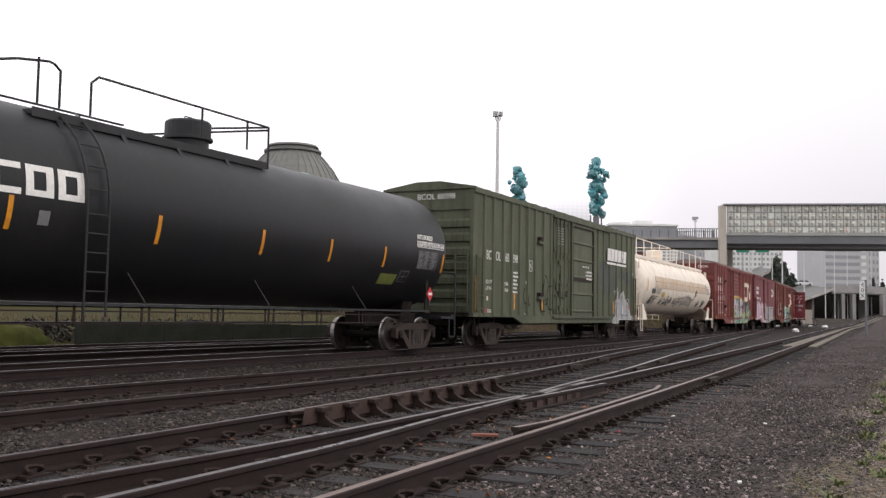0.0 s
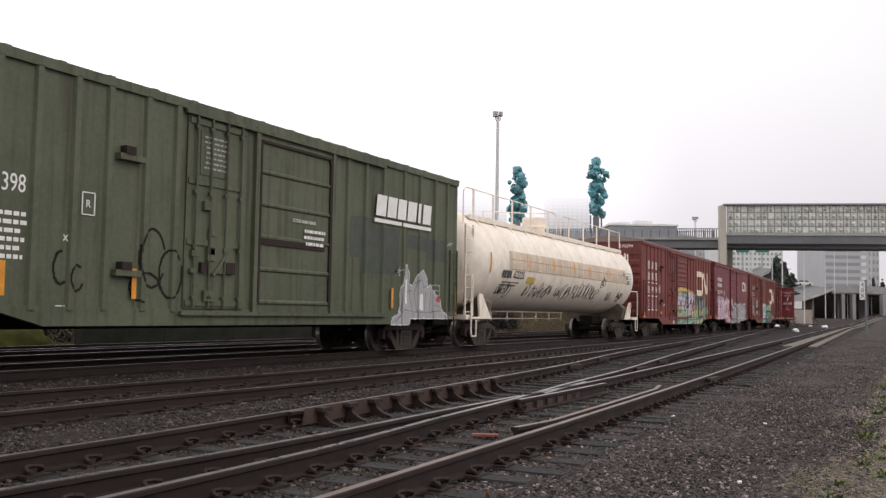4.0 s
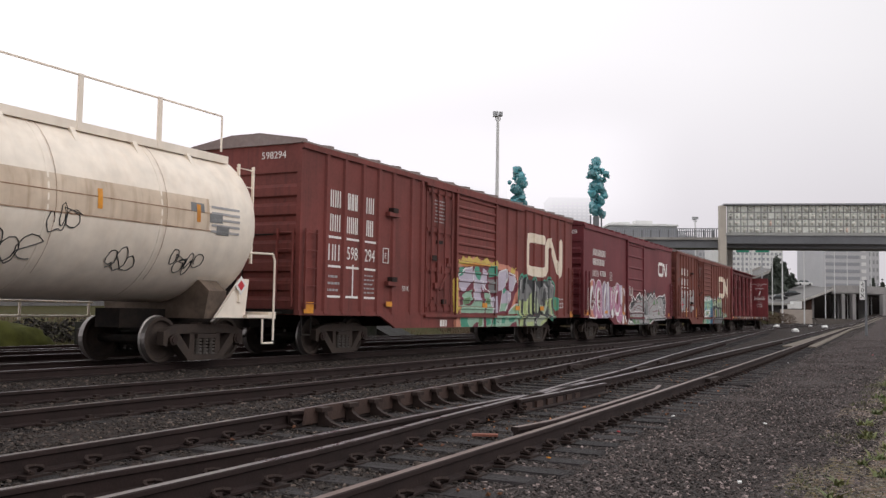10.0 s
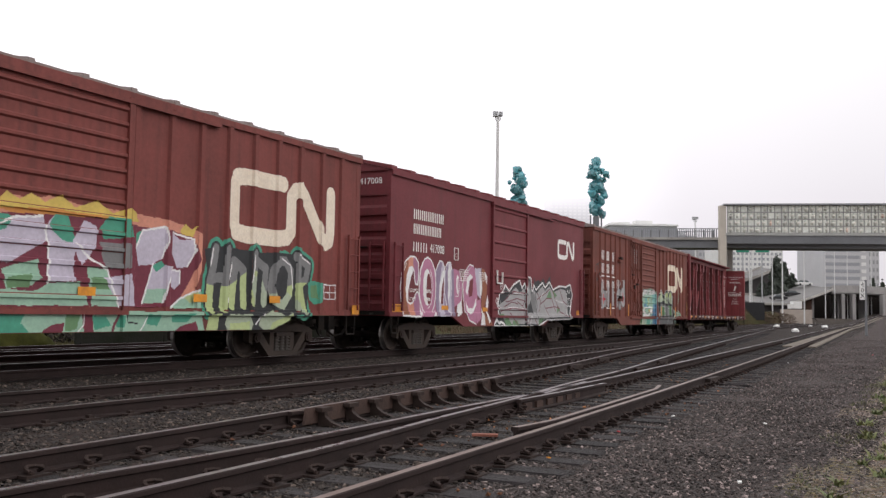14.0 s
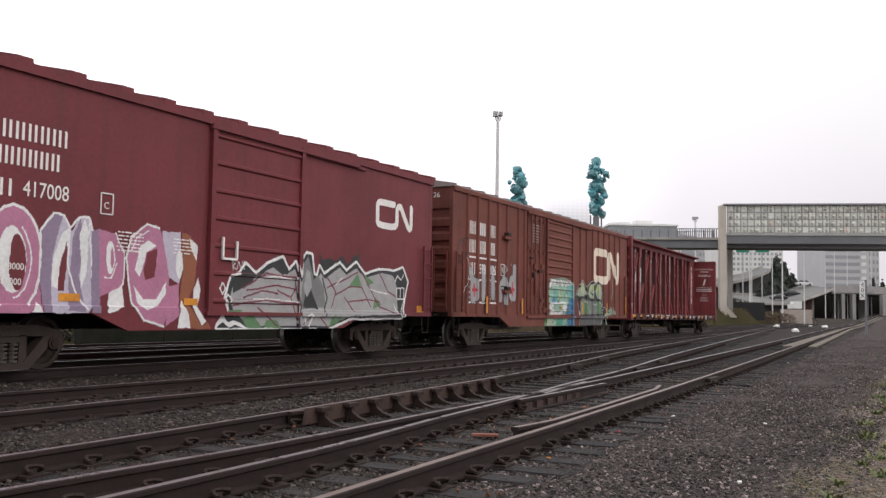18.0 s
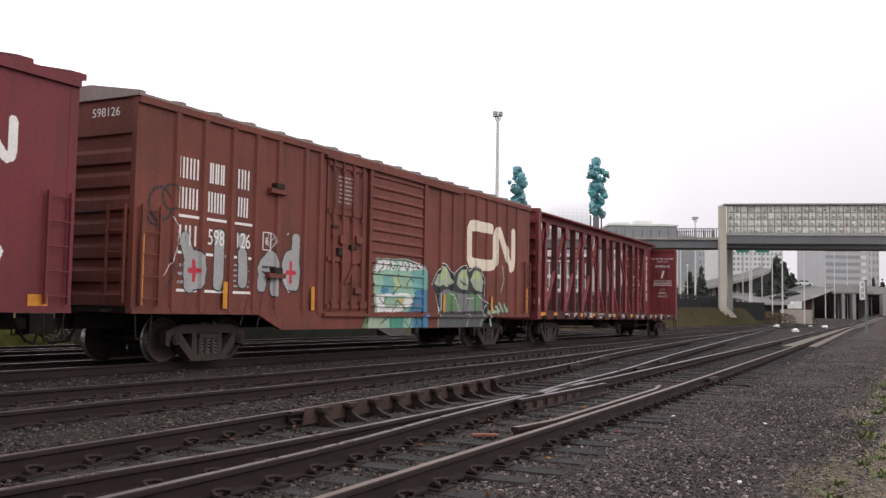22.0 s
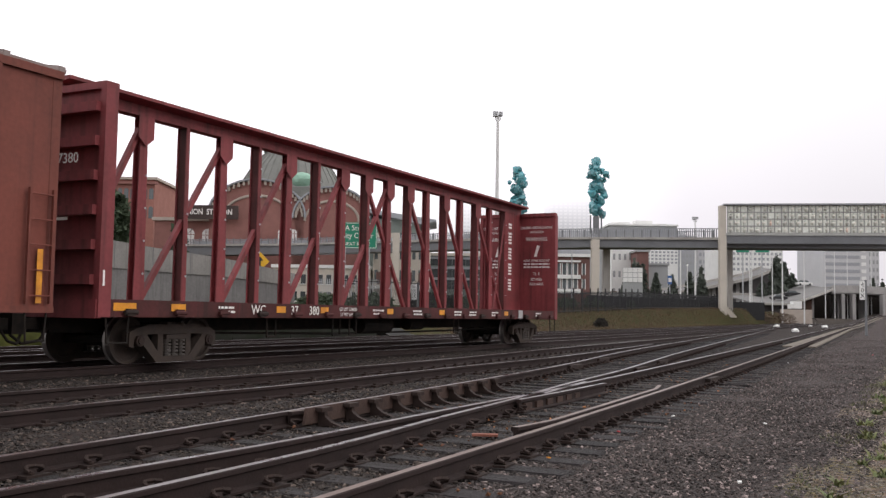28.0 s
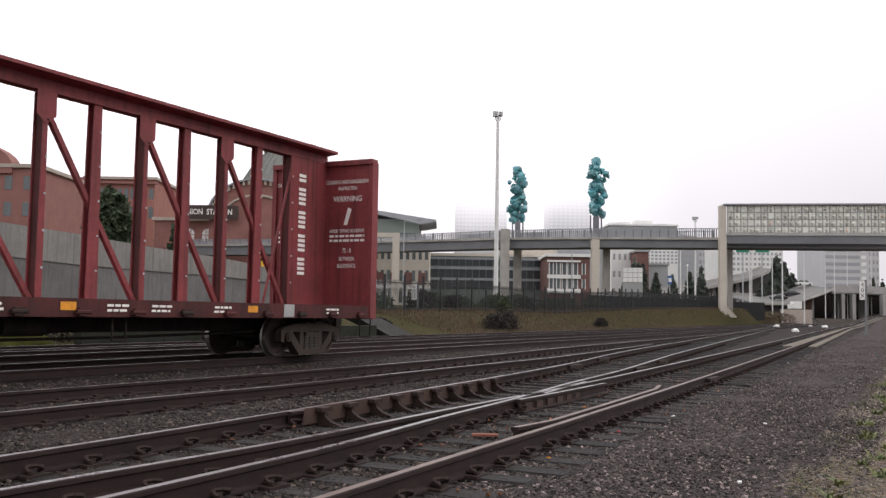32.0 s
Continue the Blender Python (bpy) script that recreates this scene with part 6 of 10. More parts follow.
def silver_tag(p):
    line(p, "spray_white", 0.019, (39.01, 0.85), (39.06, 1.00), (39.36, 1.11), (39.50, 1.34), (39.48, 1.65), (39.59, 1.96), (39.70, 2.29), (39.81, 2.36), (39.94, 2.14), (39.92, 1.87), (40.11, 1.83), (40.27, 2.02), (40.43, 2.17), (40.71, 2.25), (40.89, 2.09), (40.94, 1.81), (41.12, 1.91), (41.27, 1.65), (41.70, 1.50), (41.76, 1.27), (42.11, 1.01), (39.96, 1.01), (39.93, 0.85), (39.01, 0.85))
    blob(p, "spray_silver", (39.01, 0.85), (39.06, 1.00), (39.36, 1.11), (39.50, 1.34), (39.48, 1.65), (39.59, 1.96), (39.70, 2.29), (39.81, 2.36), (39.94, 2.14), (39.92, 1.87), (40.11, 1.83), (40.27, 2.02), (40.43, 2.17), (40.71, 2.25), (40.89, 2.09), (40.94, 1.81), (41.12, 1.91), (41.27, 1.65), (41.70, 1.50), (41.76, 1.27), (42.11, 1.01), (39.96, 1.01), (39.93, 0.85))
    line(p, "spray_grey", 0.016, (39.66, 2.13), (39.58, 1.65), (39.51, 1.18))
    line(p, "spray_grey", 0.016, (39.86, 2.30), (39.96, 1.66), (40.15, 1.03))
    line(p, "spray_grey", 0.016, (39.77, 1.66), (40.09, 1.72))
    line(p, "spray_grey", 0.016, (40.41, 2.01), (40.22, 1.67), (40.36, 1.19))
    line(p, "spray_grey", 0.016, (40.57, 2.13), (40.73, 1.80), (40.85, 1.86))
    line(p, "spray_grey", 0.016, (40.21, 1.91), (40.58, 2.02))
    line(p, "spray_grey", 0.016, (40.59, 1.69), (40.37, 1.03))
    line(p, "spray_grey", 0.016, (40.86, 1.70), (40.79, 1.14))
    line(p, "spray_grey", 0.016, (41.13, 1.71), (41.06, 1.14))
    line(p, "spray_grey", 0.016, (39.36, 1.02), (39.63, 1.23), (39.95, 1.19))
    line(p, "spray_grey", 0.016, (39.21, 0.92), (39.48, 1.07))
    line(p, "spray_grey", 0.016, (39.95, 1.19), (40.79, 1.16), (41.71, 1.21))
    line(p, "spray_grey", 0.016, (41.32, 1.37), (41.61, 1.32))
    blob(p, "spray_white", (39.65, 1.44), (39.72, 1.97), (39.81, 1.98), (39.84, 1.34))
    blob(p, "spray_white", (40.41, 1.25), (40.46, 1.63), (40.70, 1.64), (40.72, 1.20))
    line(p, "spray_silver", 0.014, (41.19, 1.89), (41.64, 1.89), (41.65, 1.61), (41.20, 1.62), (41.19, 1.89))
    line(p, "spray_silver", 0.014, (41.41, 1.89), (41.43, 1.60))
    line(p, "spray_silver", 0.014, (41.20, 1.74), (41.65, 1.75))
    blob(p, "spray_red", (41.43, 1.58), (41.67, 1.56), (41.68, 1.44), (41.43, 1.45))
    line(p, "spray_silver", 0.014, (39.20, 2.15), (39.58, 2.23))
    line(p, "spray_silver", 0.014, (39.27, 2.26), (39.46, 2.08))
    line(p, "spray_silver", 0.014, (39.45, 2.31), (39.40, 2.06))
    line(p, "spray_silver", 0.014, (42.01, 3.21), (42.32, 3.00))
    line(p, "spray_silver", 0.014, (42.31, 3.21), (42.10, 2.87))
    line(p, "spray_silver", 0.014, (41.98, 3.01), (42.42, 3.10))


mural("graffiti", g, 38.8, 42.6, 0.8, 3.1, 0.016, silver_tag, g.y_at, "silver and white graffiti with grey lines")
for t_, u_, z_ in (("LD LMT", 26.05, 2.12), ("LT WT", 26.02, 1.92), ("185600", 27.3, 2.10), ("77400", 27.34, 1.90), ("XP", 29.1, 2.2)):
    words("lettering", t_, 0.15, pose(X(u_), -1.508, z_), "white", g.ob)
words("lettering", "R", 0.17, pose(X(29.475), -1.508, 2.77), "white", g.ob)
for z in (3.62, 1.72):
    part("door_stop", bx(X(30.0), X(30.55), -1.62, -1.5, z - 0.05, z + 0.05), "olive", g.ob)
    part("door_stop", bx(X(30.1), X(30.32), -1.64, -1.5, z + 0.05, z + 0.18), "rust", g.ob)
part("door_frame", pipe(bmesh.new(), [(X(33.72), -1.545, 1.3), (X(33.72), -1.545, 4.5), (X(36.15), -1.545, 4.5), (X(36.2), -1.545, 4.35), (X(36.2), -1.545, 1.3)], 0.04, 4), "rust", g.ob, "rust-worn frame of the sliding door")
loops = [arc(X(30.9), 2.0, 0.3, 0.5, 20, 330, 16), arc(X(31.35), 1.75, 0.28, 0.42, 40, 380, 16), arc(X(30.75), 1.5, 0.35, 0.25, 0, 260, 12), arc(X(29.0), 1.75, 0.14, 0.25, 90, 300, 10), arc(X(29.3), 1.6, 0.14, 0.2, 60, 330, 10)]
skin("scrawl", g.ob, X(28.7), X(31.62), 1.2, 2.6, 0.02, lambda A, B: np.where(path_dist(A, B, loops) < 0.022, 0, -1), ["under"], g.y_at, "thin black sprayed scrawl")
words("lettering", "CLOSE AND LOCK", 0.1, pose(X(35.2), -1.575, 3.02), "white", g.ob)

# oxide red sister cars
LAY = [62.5, 97.6]


def canadian(u0, u1, label, paint, number, logo_u):
    b = Boxcar(u0, u1, label, paint, 4.72, 4.96, layout(u0), (u0 + 5.65, u0 + 7.25), (u0 + 7.45, u0 + 10.2), 13, (u0 + 2.4, u1 - 2.3), (u0 + 4.1, u1 - 4.1), 0.76, "roof", 0.03)
    x = b.x
    # the name is a brand: plain strokes of its size
    for u, ws in ((u0 + 1.3, (0.55, 0.55)), (u0 + 2.06, (0.45, 0.5)), (u0 + 2.83, (0.38, 0.34))):
        bm = bmesh.new()
        for k, z in enumerate((3.66, 3.12)):
            n = 3 if ws[k] > 0.4 else 2
            for j in range(n):
                w = ws[k] / n - 0.045
                stroke_pair(bm, x(u) - ws[k] / 2 + j * ws[k] / n, w, z - 0.19, z + 0.19, 0.042)
        part("lettering", bm, "white", b.ob, "white lettering strokes")
        for z in (2.80, 2.15, 1.48):
            strip(b.ob, x(u), z, 0.56, 0.05, -1.502, "white", "rule_line")
    for u, t in ((u0 + 2.06, number[:3]), (u0 + 2.83, number[3:])):
        words("lettering", t, 0.42, pose(x(u), -1.507, 2.46), "white", b.ob, squeeze=0.75)
    bm = bmesh.new()
    for a in (1.08, 1.33):
        stroke_pair(bm, x(u0 + a), 0.19, 2.28, 2.64, 0.045)
    part("lettering", bm, "white", b.ob, "white lettering strokes")
    words("lettering", number, 0.22, pose(-b.L + 0.02, -0.75, 4.48, 0, 0, -90), "white", b.ob)
    bars(b.ob, x(u0 + 1.05), 2.0, 0.5, 0.45, 3, -1.503, "spray_silver", fill=0.35, seed=2)
    bars(b.ob, x(u0 + 2.55), 2.05, 0.5, 0.5, 5, -1.503, "spray_silver", fill=0.35, seed=6)
    strip(b.ob, x(u0 + 2.1), 1.85, 0.05, 0.75, -1.502, "white", "rule_line")
    part("plate_frame", pipe(bmesh.new(), [(x(u0 + 3.45), -1.51, 2.35), (x(u0 + 3.45), -1.51, 2.7), (x(u0 + 3.7), -1.51, 2.7), (x(u0 + 3.7), -1.51, 2.35), (x(u0 + 3.45), -1.51, 2.35)], 0.012, 4), "white", b.ob)
    words("lettering", "E", 0.2, pose(x(u0 + 3.575), -1.507, 2.52), "white", b.ob)
    for z in (3.55, 1.85):
        part("door_stop", bx(x(u0 + 3.55), x(u0 + 4.1), -1.62, -1.5, z - 0.05, z + 0.05), paint, b.ob)
        part("door_stop", bx(x(u0 + 3.7), x(u0 + 3.95), -1.64, -1.5, z + 0.05, z + 0.16), "rust", b.ob)
    ribbon_logo(b.ob, x(u0 + logo_u), x(u0 + logo_u + 3.62), 2.44, 3.9, 0.165, b.y_at, "cream")
    return b


r4 = canadian(62.5, 79.93, "oxide red outside-post boxcar with bright green and pink graffiti", "oxide", "598294", 12.75)
X4 = r4.x
for u, z, w, h in ((62.8, 1.22, 0.35, 0.24), (66.2, 1.35, 0.28, 0.12), (71.9, 1.4, 0.35, 0.14), (74.5, 1.35, 0.35, 0.14), (76.7, 1.37, 0.35, 0.14), (79.75, 1.2, 0.3, 0.22)):
    strip(r4.ob, X4(u), z, w, h, -1.56)
words("lettering", "50 K", 0.18, pose(X4(67.1), -1.507, 1.75), "white", r4.ob)
bars(r4.ob, X4(69.0), 0.98, 0.45, 0.2, 1, -1.535, "white", "scrawl", 0.9, 7)
def burner(p):
    blob(p, "spray_yellow", (69.80, 2.07), (69.96, 2.17), (70.30, 1.65), (70.32, 1.38), (70.02, 1.12), (69.87, 1.19))
    blob(p, "spray_salmon", (70.02, 2.59), (70.52, 2.75), (70.84, 2.73), (71.12, 2.81), (71.49, 2.77), (71.91, 2.73), (72.35, 2.74), (72.89, 2.72), (73.46, 2.70), (74.07, 2.64), (74.53, 2.51), (74.59, 2.06), (74.39, 1.48), (74.55, 1.19), (72.14, 1.16), (70.25, 1.14), (70.08, 1.55))
    blob(p, "spray_yellow", (70.02, 2.55), (70.11, 2.71), (70.25, 2.65), (70.40, 2.79), (70.61, 2.70), (70.83, 2.82), (71.07, 2.71), (71.35, 2.84), (71.63, 2.69), (72.05, 2.83), (72.39, 2.68), (72.78, 2.80), (73.01, 2.59), (72.51, 2.54), (71.64, 2.57), (70.60, 2.53))
    blob(p, "spray_yellow", (73.98, 2.53), (74.11, 2.67), (74.27, 2.56), (74.41, 2.65), (74.30, 2.39), (74.04, 2.37))
    blob(p, "spray_orange", (70.23, 2.54), (71.10, 2.62), (71.64, 2.61), (72.51, 2.61), (71.65, 2.47), (70.60, 2.48))
    blob(p, "spray_wine", (70.07, 2.45), (70.72, 2.51), (72.07, 2.57), (73.01, 2.52), (73.81, 2.51), (74.35, 2.43), (74.51, 2.05), (74.24, 1.59), (73.88, 1.18), (70.31, 1.14), (70.13, 1.82))
    blob(p, "spray_lilac", (70.13, 2.24), (70.54, 2.43), (71.04, 2.50), (71.15, 2.16), (70.87, 2.00), (70.45, 1.76), (70.18, 1.82))
    blob(p, "spray_teal", (70.10, 2.36), (70.24, 2.48), (70.50, 2.45), (70.43, 2.25), (70.18, 2.20))
    blob(p, "spray_mint", (70.37, 1.67), (70.58, 1.75), (70.95, 1.86), (71.05, 1.58), (70.90, 1.47), (70.47, 1.38))
    blob(p, "spray_moss", (70.46, 1.56), (70.89, 1.64), (70.85, 1.44), (70.48, 1.40))
    blob(p, "spray_mint", (70.27, 1.38), (70.97, 1.39), (71.18, 1.49), (71.76, 1.56), (71.96, 1.18), (70.31, 1.16))
    blob(p, "spray_lilac", (71.09, 2.35), (71.26, 2.54), (71.50, 2.54), (71.69, 2.14), (71.62, 1.82), (71.69, 1.56), (71.18, 1.51), (71.16, 1.97))
    blob(p, "spray_teal", (71.14, 2.35), (71.26, 2.54), (71.50, 2.54), (71.69, 2.14), (71.42, 2.16))
    blob(p, "spray_lilac", (71.61, 2.17), (71.81, 2.51), (72.07, 2.43), (72.09, 2.18), (71.93, 1.92), (71.76, 1.81))
    blob(p, "spray_teal", (72.13, 2.39), (72.28, 2.61), (72.76, 2.61), (72.86, 2.32), (72.23, 2.24))
    blob(p, "spray_grey", (72.14, 2.19), (72.81, 2.21), (72.83, 1.80), (72.25, 1.79))
    blob(p, "spray_mint", (71.91, 1.78), (72.33, 1.75), (72.58, 1.18), (72.02, 1.17))
    blob(p, "spray_moss", (71.97, 1.62), (72.33, 1.63), (72.45, 1.45), (72.04, 1.44))
    blob(p, "spray_lilac", (72.26, 1.63), (72.83, 1.71), (72.97, 1.18), (72.61, 1.18))
    blob(p, "spray_teal", (72.91, 2.38), (73.09, 2.46), (73.10, 2.25), (72.95, 2.22))
    blob(p, "spray_lilac", (72.95, 2.14), (73.09, 2.46), (73.32, 2.53), (73.61, 2.56), (73.69, 2.34), (73.56, 2.01), (73.32, 1.90), (73.01, 1.86))
    blob(p, "spray_lilac", (73.35, 1.92), (73.81, 1.87), (73.72, 1.56), (73.60, 1.25), (73.12, 1.24), (73.26, 1.59))
    blob(p, "spray_mint", (73.19, 1.47), (73.68, 1.49), (73.60, 1.25), (73.12, 1.24))
    blob(p, "spray_teal", (73.32, 1.88), (73.55, 1.97), (73.62, 1.88), (73.44, 1.77))
    blob(p, "spray_lilac", (73.77, 2.48), (73.99, 2.37), (74.36, 2.40), (74.40, 2.18), (74.18, 1.90), (73.93, 1.87), (73.80, 2.10))
    blob(p, "spray_lilac", (73.79, 1.83), (74.01, 1.82), (74.02, 1.60), (73.89, 1.49), (73.77, 1.55))
    blob(p, "spray_mint", (73.77, 1.16), (74.04, 1.34), (74.50, 1.49), (74.62, 1.43), (74.66, 1.17))
    blob(p, "spray_lime", (74.14, 1.34), (74.42, 1.48), (74.53, 1.35), (74.29, 1.26))
    line(p, "spray_white", 0.019, (70.13, 2.24), (70.54, 2.43), (71.04, 2.50))
    line(p, "spray_white", 0.019, (71.18, 1.51), (71.16, 1.97), (71.09, 2.35))
    line(p, "spray_white", 0.019, (71.69, 2.14), (71.93, 1.92), (72.33, 1.75), (72.58, 1.18))
    line(p, "spray_white", 0.017, (72.95, 2.14), (73.09, 2.46), (73.61, 2.56), (73.69, 2.34), (73.56, 2.01))
    line(p, "spray_white", 0.017, (73.12, 1.24), (73.26, 1.59), (73.35, 1.92))
    line(p, "spray_white", 0.017, (73.60, 1.25), (73.81, 1.87))
    line(p, "spray_white", 0.017, (73.77, 2.48), (74.36, 2.40), (74.40, 2.18), (74.18, 1.90))
    line(p, "spray_white", 0.017, (73.79, 1.83), (74.01, 1.82), (74.02, 1.60))
    line(p, "spray_white", 0.017, (73.77, 1.16), (74.04, 1.34), (74.50, 1.49))
    blob(p, "spray_mint", (70.25, 1.08), (74.56, 1.11), (74.69, 0.69), (70.33, 0.74))
    blob(p, "spray_salmon", (69.86, 0.96), (70.22, 1.08), (70.33, 0.74), (69.87, 0.75))
    blob(p, "spray_teal", (70.31, 1.08), (70.82, 1.08), (70.74, 0.91), (70.94, 0.74), (70.35, 0.74))
    blob(p, "spray_moss", (71.55, 1.09), (71.83, 1.09), (71.76, 0.82), (71.53, 0.78))
    blob(p, "spray_wine", (71.84, 1.07), (72.05, 1.07), (72.10, 0.75), (71.91, 0.75))
    blob(p, "spray_wine", (71.08, 0.76), (71.28, 0.87), (71.53, 0.92), (71.49, 0.75))
    blob(p, "spray_wine", (73.82, 0.73), (74.06, 0.86), (74.45, 0.92), (74.53, 0.72))
    blob(p, "spray_teal", (72.05, 1.01), (72.34, 1.01), (72.46, 0.88), (72.12, 0.79))
    blob(p, "spray_teal", (72.57, 1.02), (72.71, 1.02), (72.69, 0.83), (72.57, 0.85))
    blob(p, "spray_teal", (73.20, 1.06), (73.59, 1.04), (73.47, 0.85), (73.24, 0.89))
    blob(p, "spray_teal", (73.80, 1.06), (74.37, 1.07), (74.23, 0.92), (73.83, 0.92))
    line(p, "spray_wine", 0.025, (72.63, 1.08), (72.52, 0.88), (72.47, 0.74))
    line(p, "spray_black", 0.014, (72.72, 1.08), (72.76, 0.91), (73.01, 0.90))
    line(p, "spray_white", 0.012, (71.89, 1.07), (71.90, 0.88), (71.75, 0.75))
    line(p, "spray_white", 0.012, (73.06, 0.74), (73.17, 0.88), (73.24, 1.02))
    line(p, "spray_teal", 0.215, (74.95, 2.28), (74.82, 1.65), (74.79, 1.17))
    line(p, "spray_teal", 0.215, (75.30, 2.28), (75.23, 1.66), (75.16, 1.17))
    line(p, "spray_teal", 0.215, (74.82, 1.73), (75.26, 1.75))
    line(p, "spray_teal", 0.215, (75.51, 1.99), (75.42, 1.24))
    line(p, "spray_teal", 0.215, (75.48, 2.08), (75.75, 1.92), (75.78, 1.25))
    line(p, "spray_teal", 0.215, (76.12, 2.25), (76.06, 1.31))
    line(p, "spray_teal", 0.215, (76.16, 2.12), (76.45, 1.98), (76.41, 1.31))
    line(p, "spray_teal", 0.215, (76.95, 2.16), (76.68, 1.94), (76.62, 1.60), (76.78, 1.32), (77.05, 1.27), (77.27, 1.50), (77.29, 1.97), (77.10, 2.17), (76.95, 2.16))
    line(p, "spray_teal", 0.215, (77.47, 2.27), (77.91, 2.12), (77.82, 1.82), (77.62, 1.69), (77.76, 1.16))
    line(p, "spray_teal", 0.215, (77.56, 2.10), (77.56, 1.21))
    blob(p, "spray_black", (74.64, 2.26), (75.23, 2.34), (76.08, 2.29), (77.39, 2.33), (78.05, 2.13), (77.85, 1.09), (77.29, 1.04), (76.51, 0.67), (74.76, 0.70), (74.85, 1.13))
    line(p, "spray_black", 0.145, (74.95, 2.28), (74.82, 1.65), (74.79, 1.17))
    line(p, "spray_black", 0.145, (75.30, 2.28), (75.23, 1.66), (75.16, 1.17))
    line(p, "spray_black", 0.145, (74.82, 1.73), (75.26, 1.75))
    line(p, "spray_black", 0.145, (75.51, 1.99), (75.42, 1.24))
    line(p, "spray_black", 0.145, (75.48, 2.08), (75.75, 1.92), (75.78, 1.25))
    line(p, "spray_black", 0.145, (76.12, 2.25), (76.06, 1.31))
    line(p, "spray_black", 0.145, (76.16, 2.12), (76.45, 1.98), (76.41, 1.31))
    line(p, "spray_black", 0.145, (76.95, 2.16), (76.68, 1.94), (76.62, 1.60), (76.78, 1.32), (77.05, 1.27), (77.27, 1.50), (77.29, 1.97), (77.10, 2.17), (76.95, 2.16))
    line(p, "spray_black", 0.145, (77.47, 2.27), (77.91, 2.12), (77.82, 1.82), (77.62, 1.69), (77.76, 1.16))
    line(p, "spray_black", 0.145, (77.56, 2.10), (77.56, 1.21))
    line(p, "spray_sage", 0.095, (74.95, 2.28), (74.82, 1.65), (74.79, 1.17))
    line(p, "spray_sage", 0.095, (75.30, 2.28), (75.23, 1.66), (75.16, 1.17))
    line(p, "spray_sage", 0.095, (74.82, 1.73), (75.26, 1.75))
    line(p, "spray_sage", 0.095, (75.51, 1.99), (75.42, 1.24))
    line(p, "spray_sage", 0.095, (75.48, 2.08), (75.75, 1.92), (75.78, 1.25))
    line(p, "spray_sage", 0.095, (76.12, 2.25), (76.06, 1.31))
    line(p, "spray_sage", 0.095, (76.16, 2.12), (76.45, 1.98), (76.41, 1.31))
    line(p, "spray_sage", 0.095, (76.95, 2.16), (76.68, 1.94), (76.62, 1.60), (76.78, 1.32), (77.05, 1.27), (77.27, 1.50), (77.29, 1.97), (77.10, 2.17), (76.95, 2.16))
    line(p, "spray_sage", 0.095, (77.47, 2.27), (77.91, 2.12), (77.82, 1.82), (77.62, 1.69), (77.76, 1.16))
    line(p, "spray_sage", 0.095, (77.56, 2.10), (77.56, 1.21))
    p.out[(p.out == p.i("spray_sage")) & (p.Z > 1.72 + 0.12 * wave(p.U, p.Z, 3.1, 2.0, 0.4))] = p.i("spray_grey")
    p.out[(p.out == p.i("spray_sage")) & (wave(p.U, p.Z, 2.2, 3.0, 1.4) > -0.2)] = p.i("spray_lime")
    blob(p, "spray_lime", (74.79, 1.07), (75.07, 1.07), (75.02, 0.71), (74.71, 0.74))
    blob(p, "spray_sage", (75.29, 1.07), (75.96, 1.07), (76.08, 0.87), (75.98, 0.70), (75.64, 0.77), (75.34, 0.71), (75.24, 0.87))
    blob(p, "spray_lime", (75.38, 0.90), (75.97, 0.92), (75.98, 0.72), (75.64, 0.79), (75.38, 0.73))
    blob(p, "spray_sage", (76.35, 1.08), (76.68, 1.15), (77.06, 1.03), (77.29, 1.13), (77.29, 0.97), (76.51, 0.70), (76.24, 0.87))
    blob(p, "spray_lime", (76.69, 0.90), (77.29, 1.08), (77.29, 0.97), (76.55, 0.72))
    line(p, "spray_white", 0.014, (74.89, 2.28), (74.81, 1.96))
    line(p, "spray_white", 0.014, (75.41, 2.04), (75.28, 1.29))
    line(p, "spray_white", 0.014, (76.07, 2.22), (75.99, 1.69))
    line(p, "spray_white", 0.014, (77.00, 2.21), (77.28, 2.09), (77.38, 1.62))
    line(p, "spray_white", 0.014, (77.55, 2.32), (77.97, 2.17))
    line(p, "spray_white", 0.014, (76.15, 0.87), (76.35, 1.08))
    blob(p, "spray_teal", (77.92, 1.76), (78.07, 1.80), (78.41, 1.75), (78.43, 1.35), (78.18, 1.28), (77.96, 1.40))
    blob(p, "spray_moss", (78.01, 1.70), (78.24, 1.71), (78.30, 1.41), (78.04, 1.43))
    line(p, "spray_white", 0.010, (78.52, 1.73), (78.97, 1.73), (78.98, 1.42), (78.54, 1.42), (78.52, 1.73))
    line(p, "spray_white", 0.010, (78.74, 1.73), (78.76, 1.42))
    line(p, "spray_white", 0.010, (78.53, 1.56), (78.98, 1.57))


def door_relief(b, ua, ub, eave, ribs, low=1.06):
    rz = [low + 0.25 + (eave - low - 0.55) * k / (ribs - 1) for k in range(ribs)]

    def f(x, z):
        if b.x(ua) - 0.06 < x < b.x(ub) + 0.06:
            if x < b.x(ua) + 0.06 or x > b.x(ub) - 0.06:
                return -1.587
            return -1.567 if min(abs(z - q) for q in rz) < 0.035 else -1.532
        if z < 1.14:
            return -1.602 if 1.03 < z < 1.12 else -1.533
        return b.y_at(x, z)
    return f


mural("graffiti", r4, 69.5, 79.6, 0.77, 2.95, 0.016, burner, door_relief(r4, 69.95, 72.7, 4.72, 13), "green, lilac and orange graffiti with black outlines")

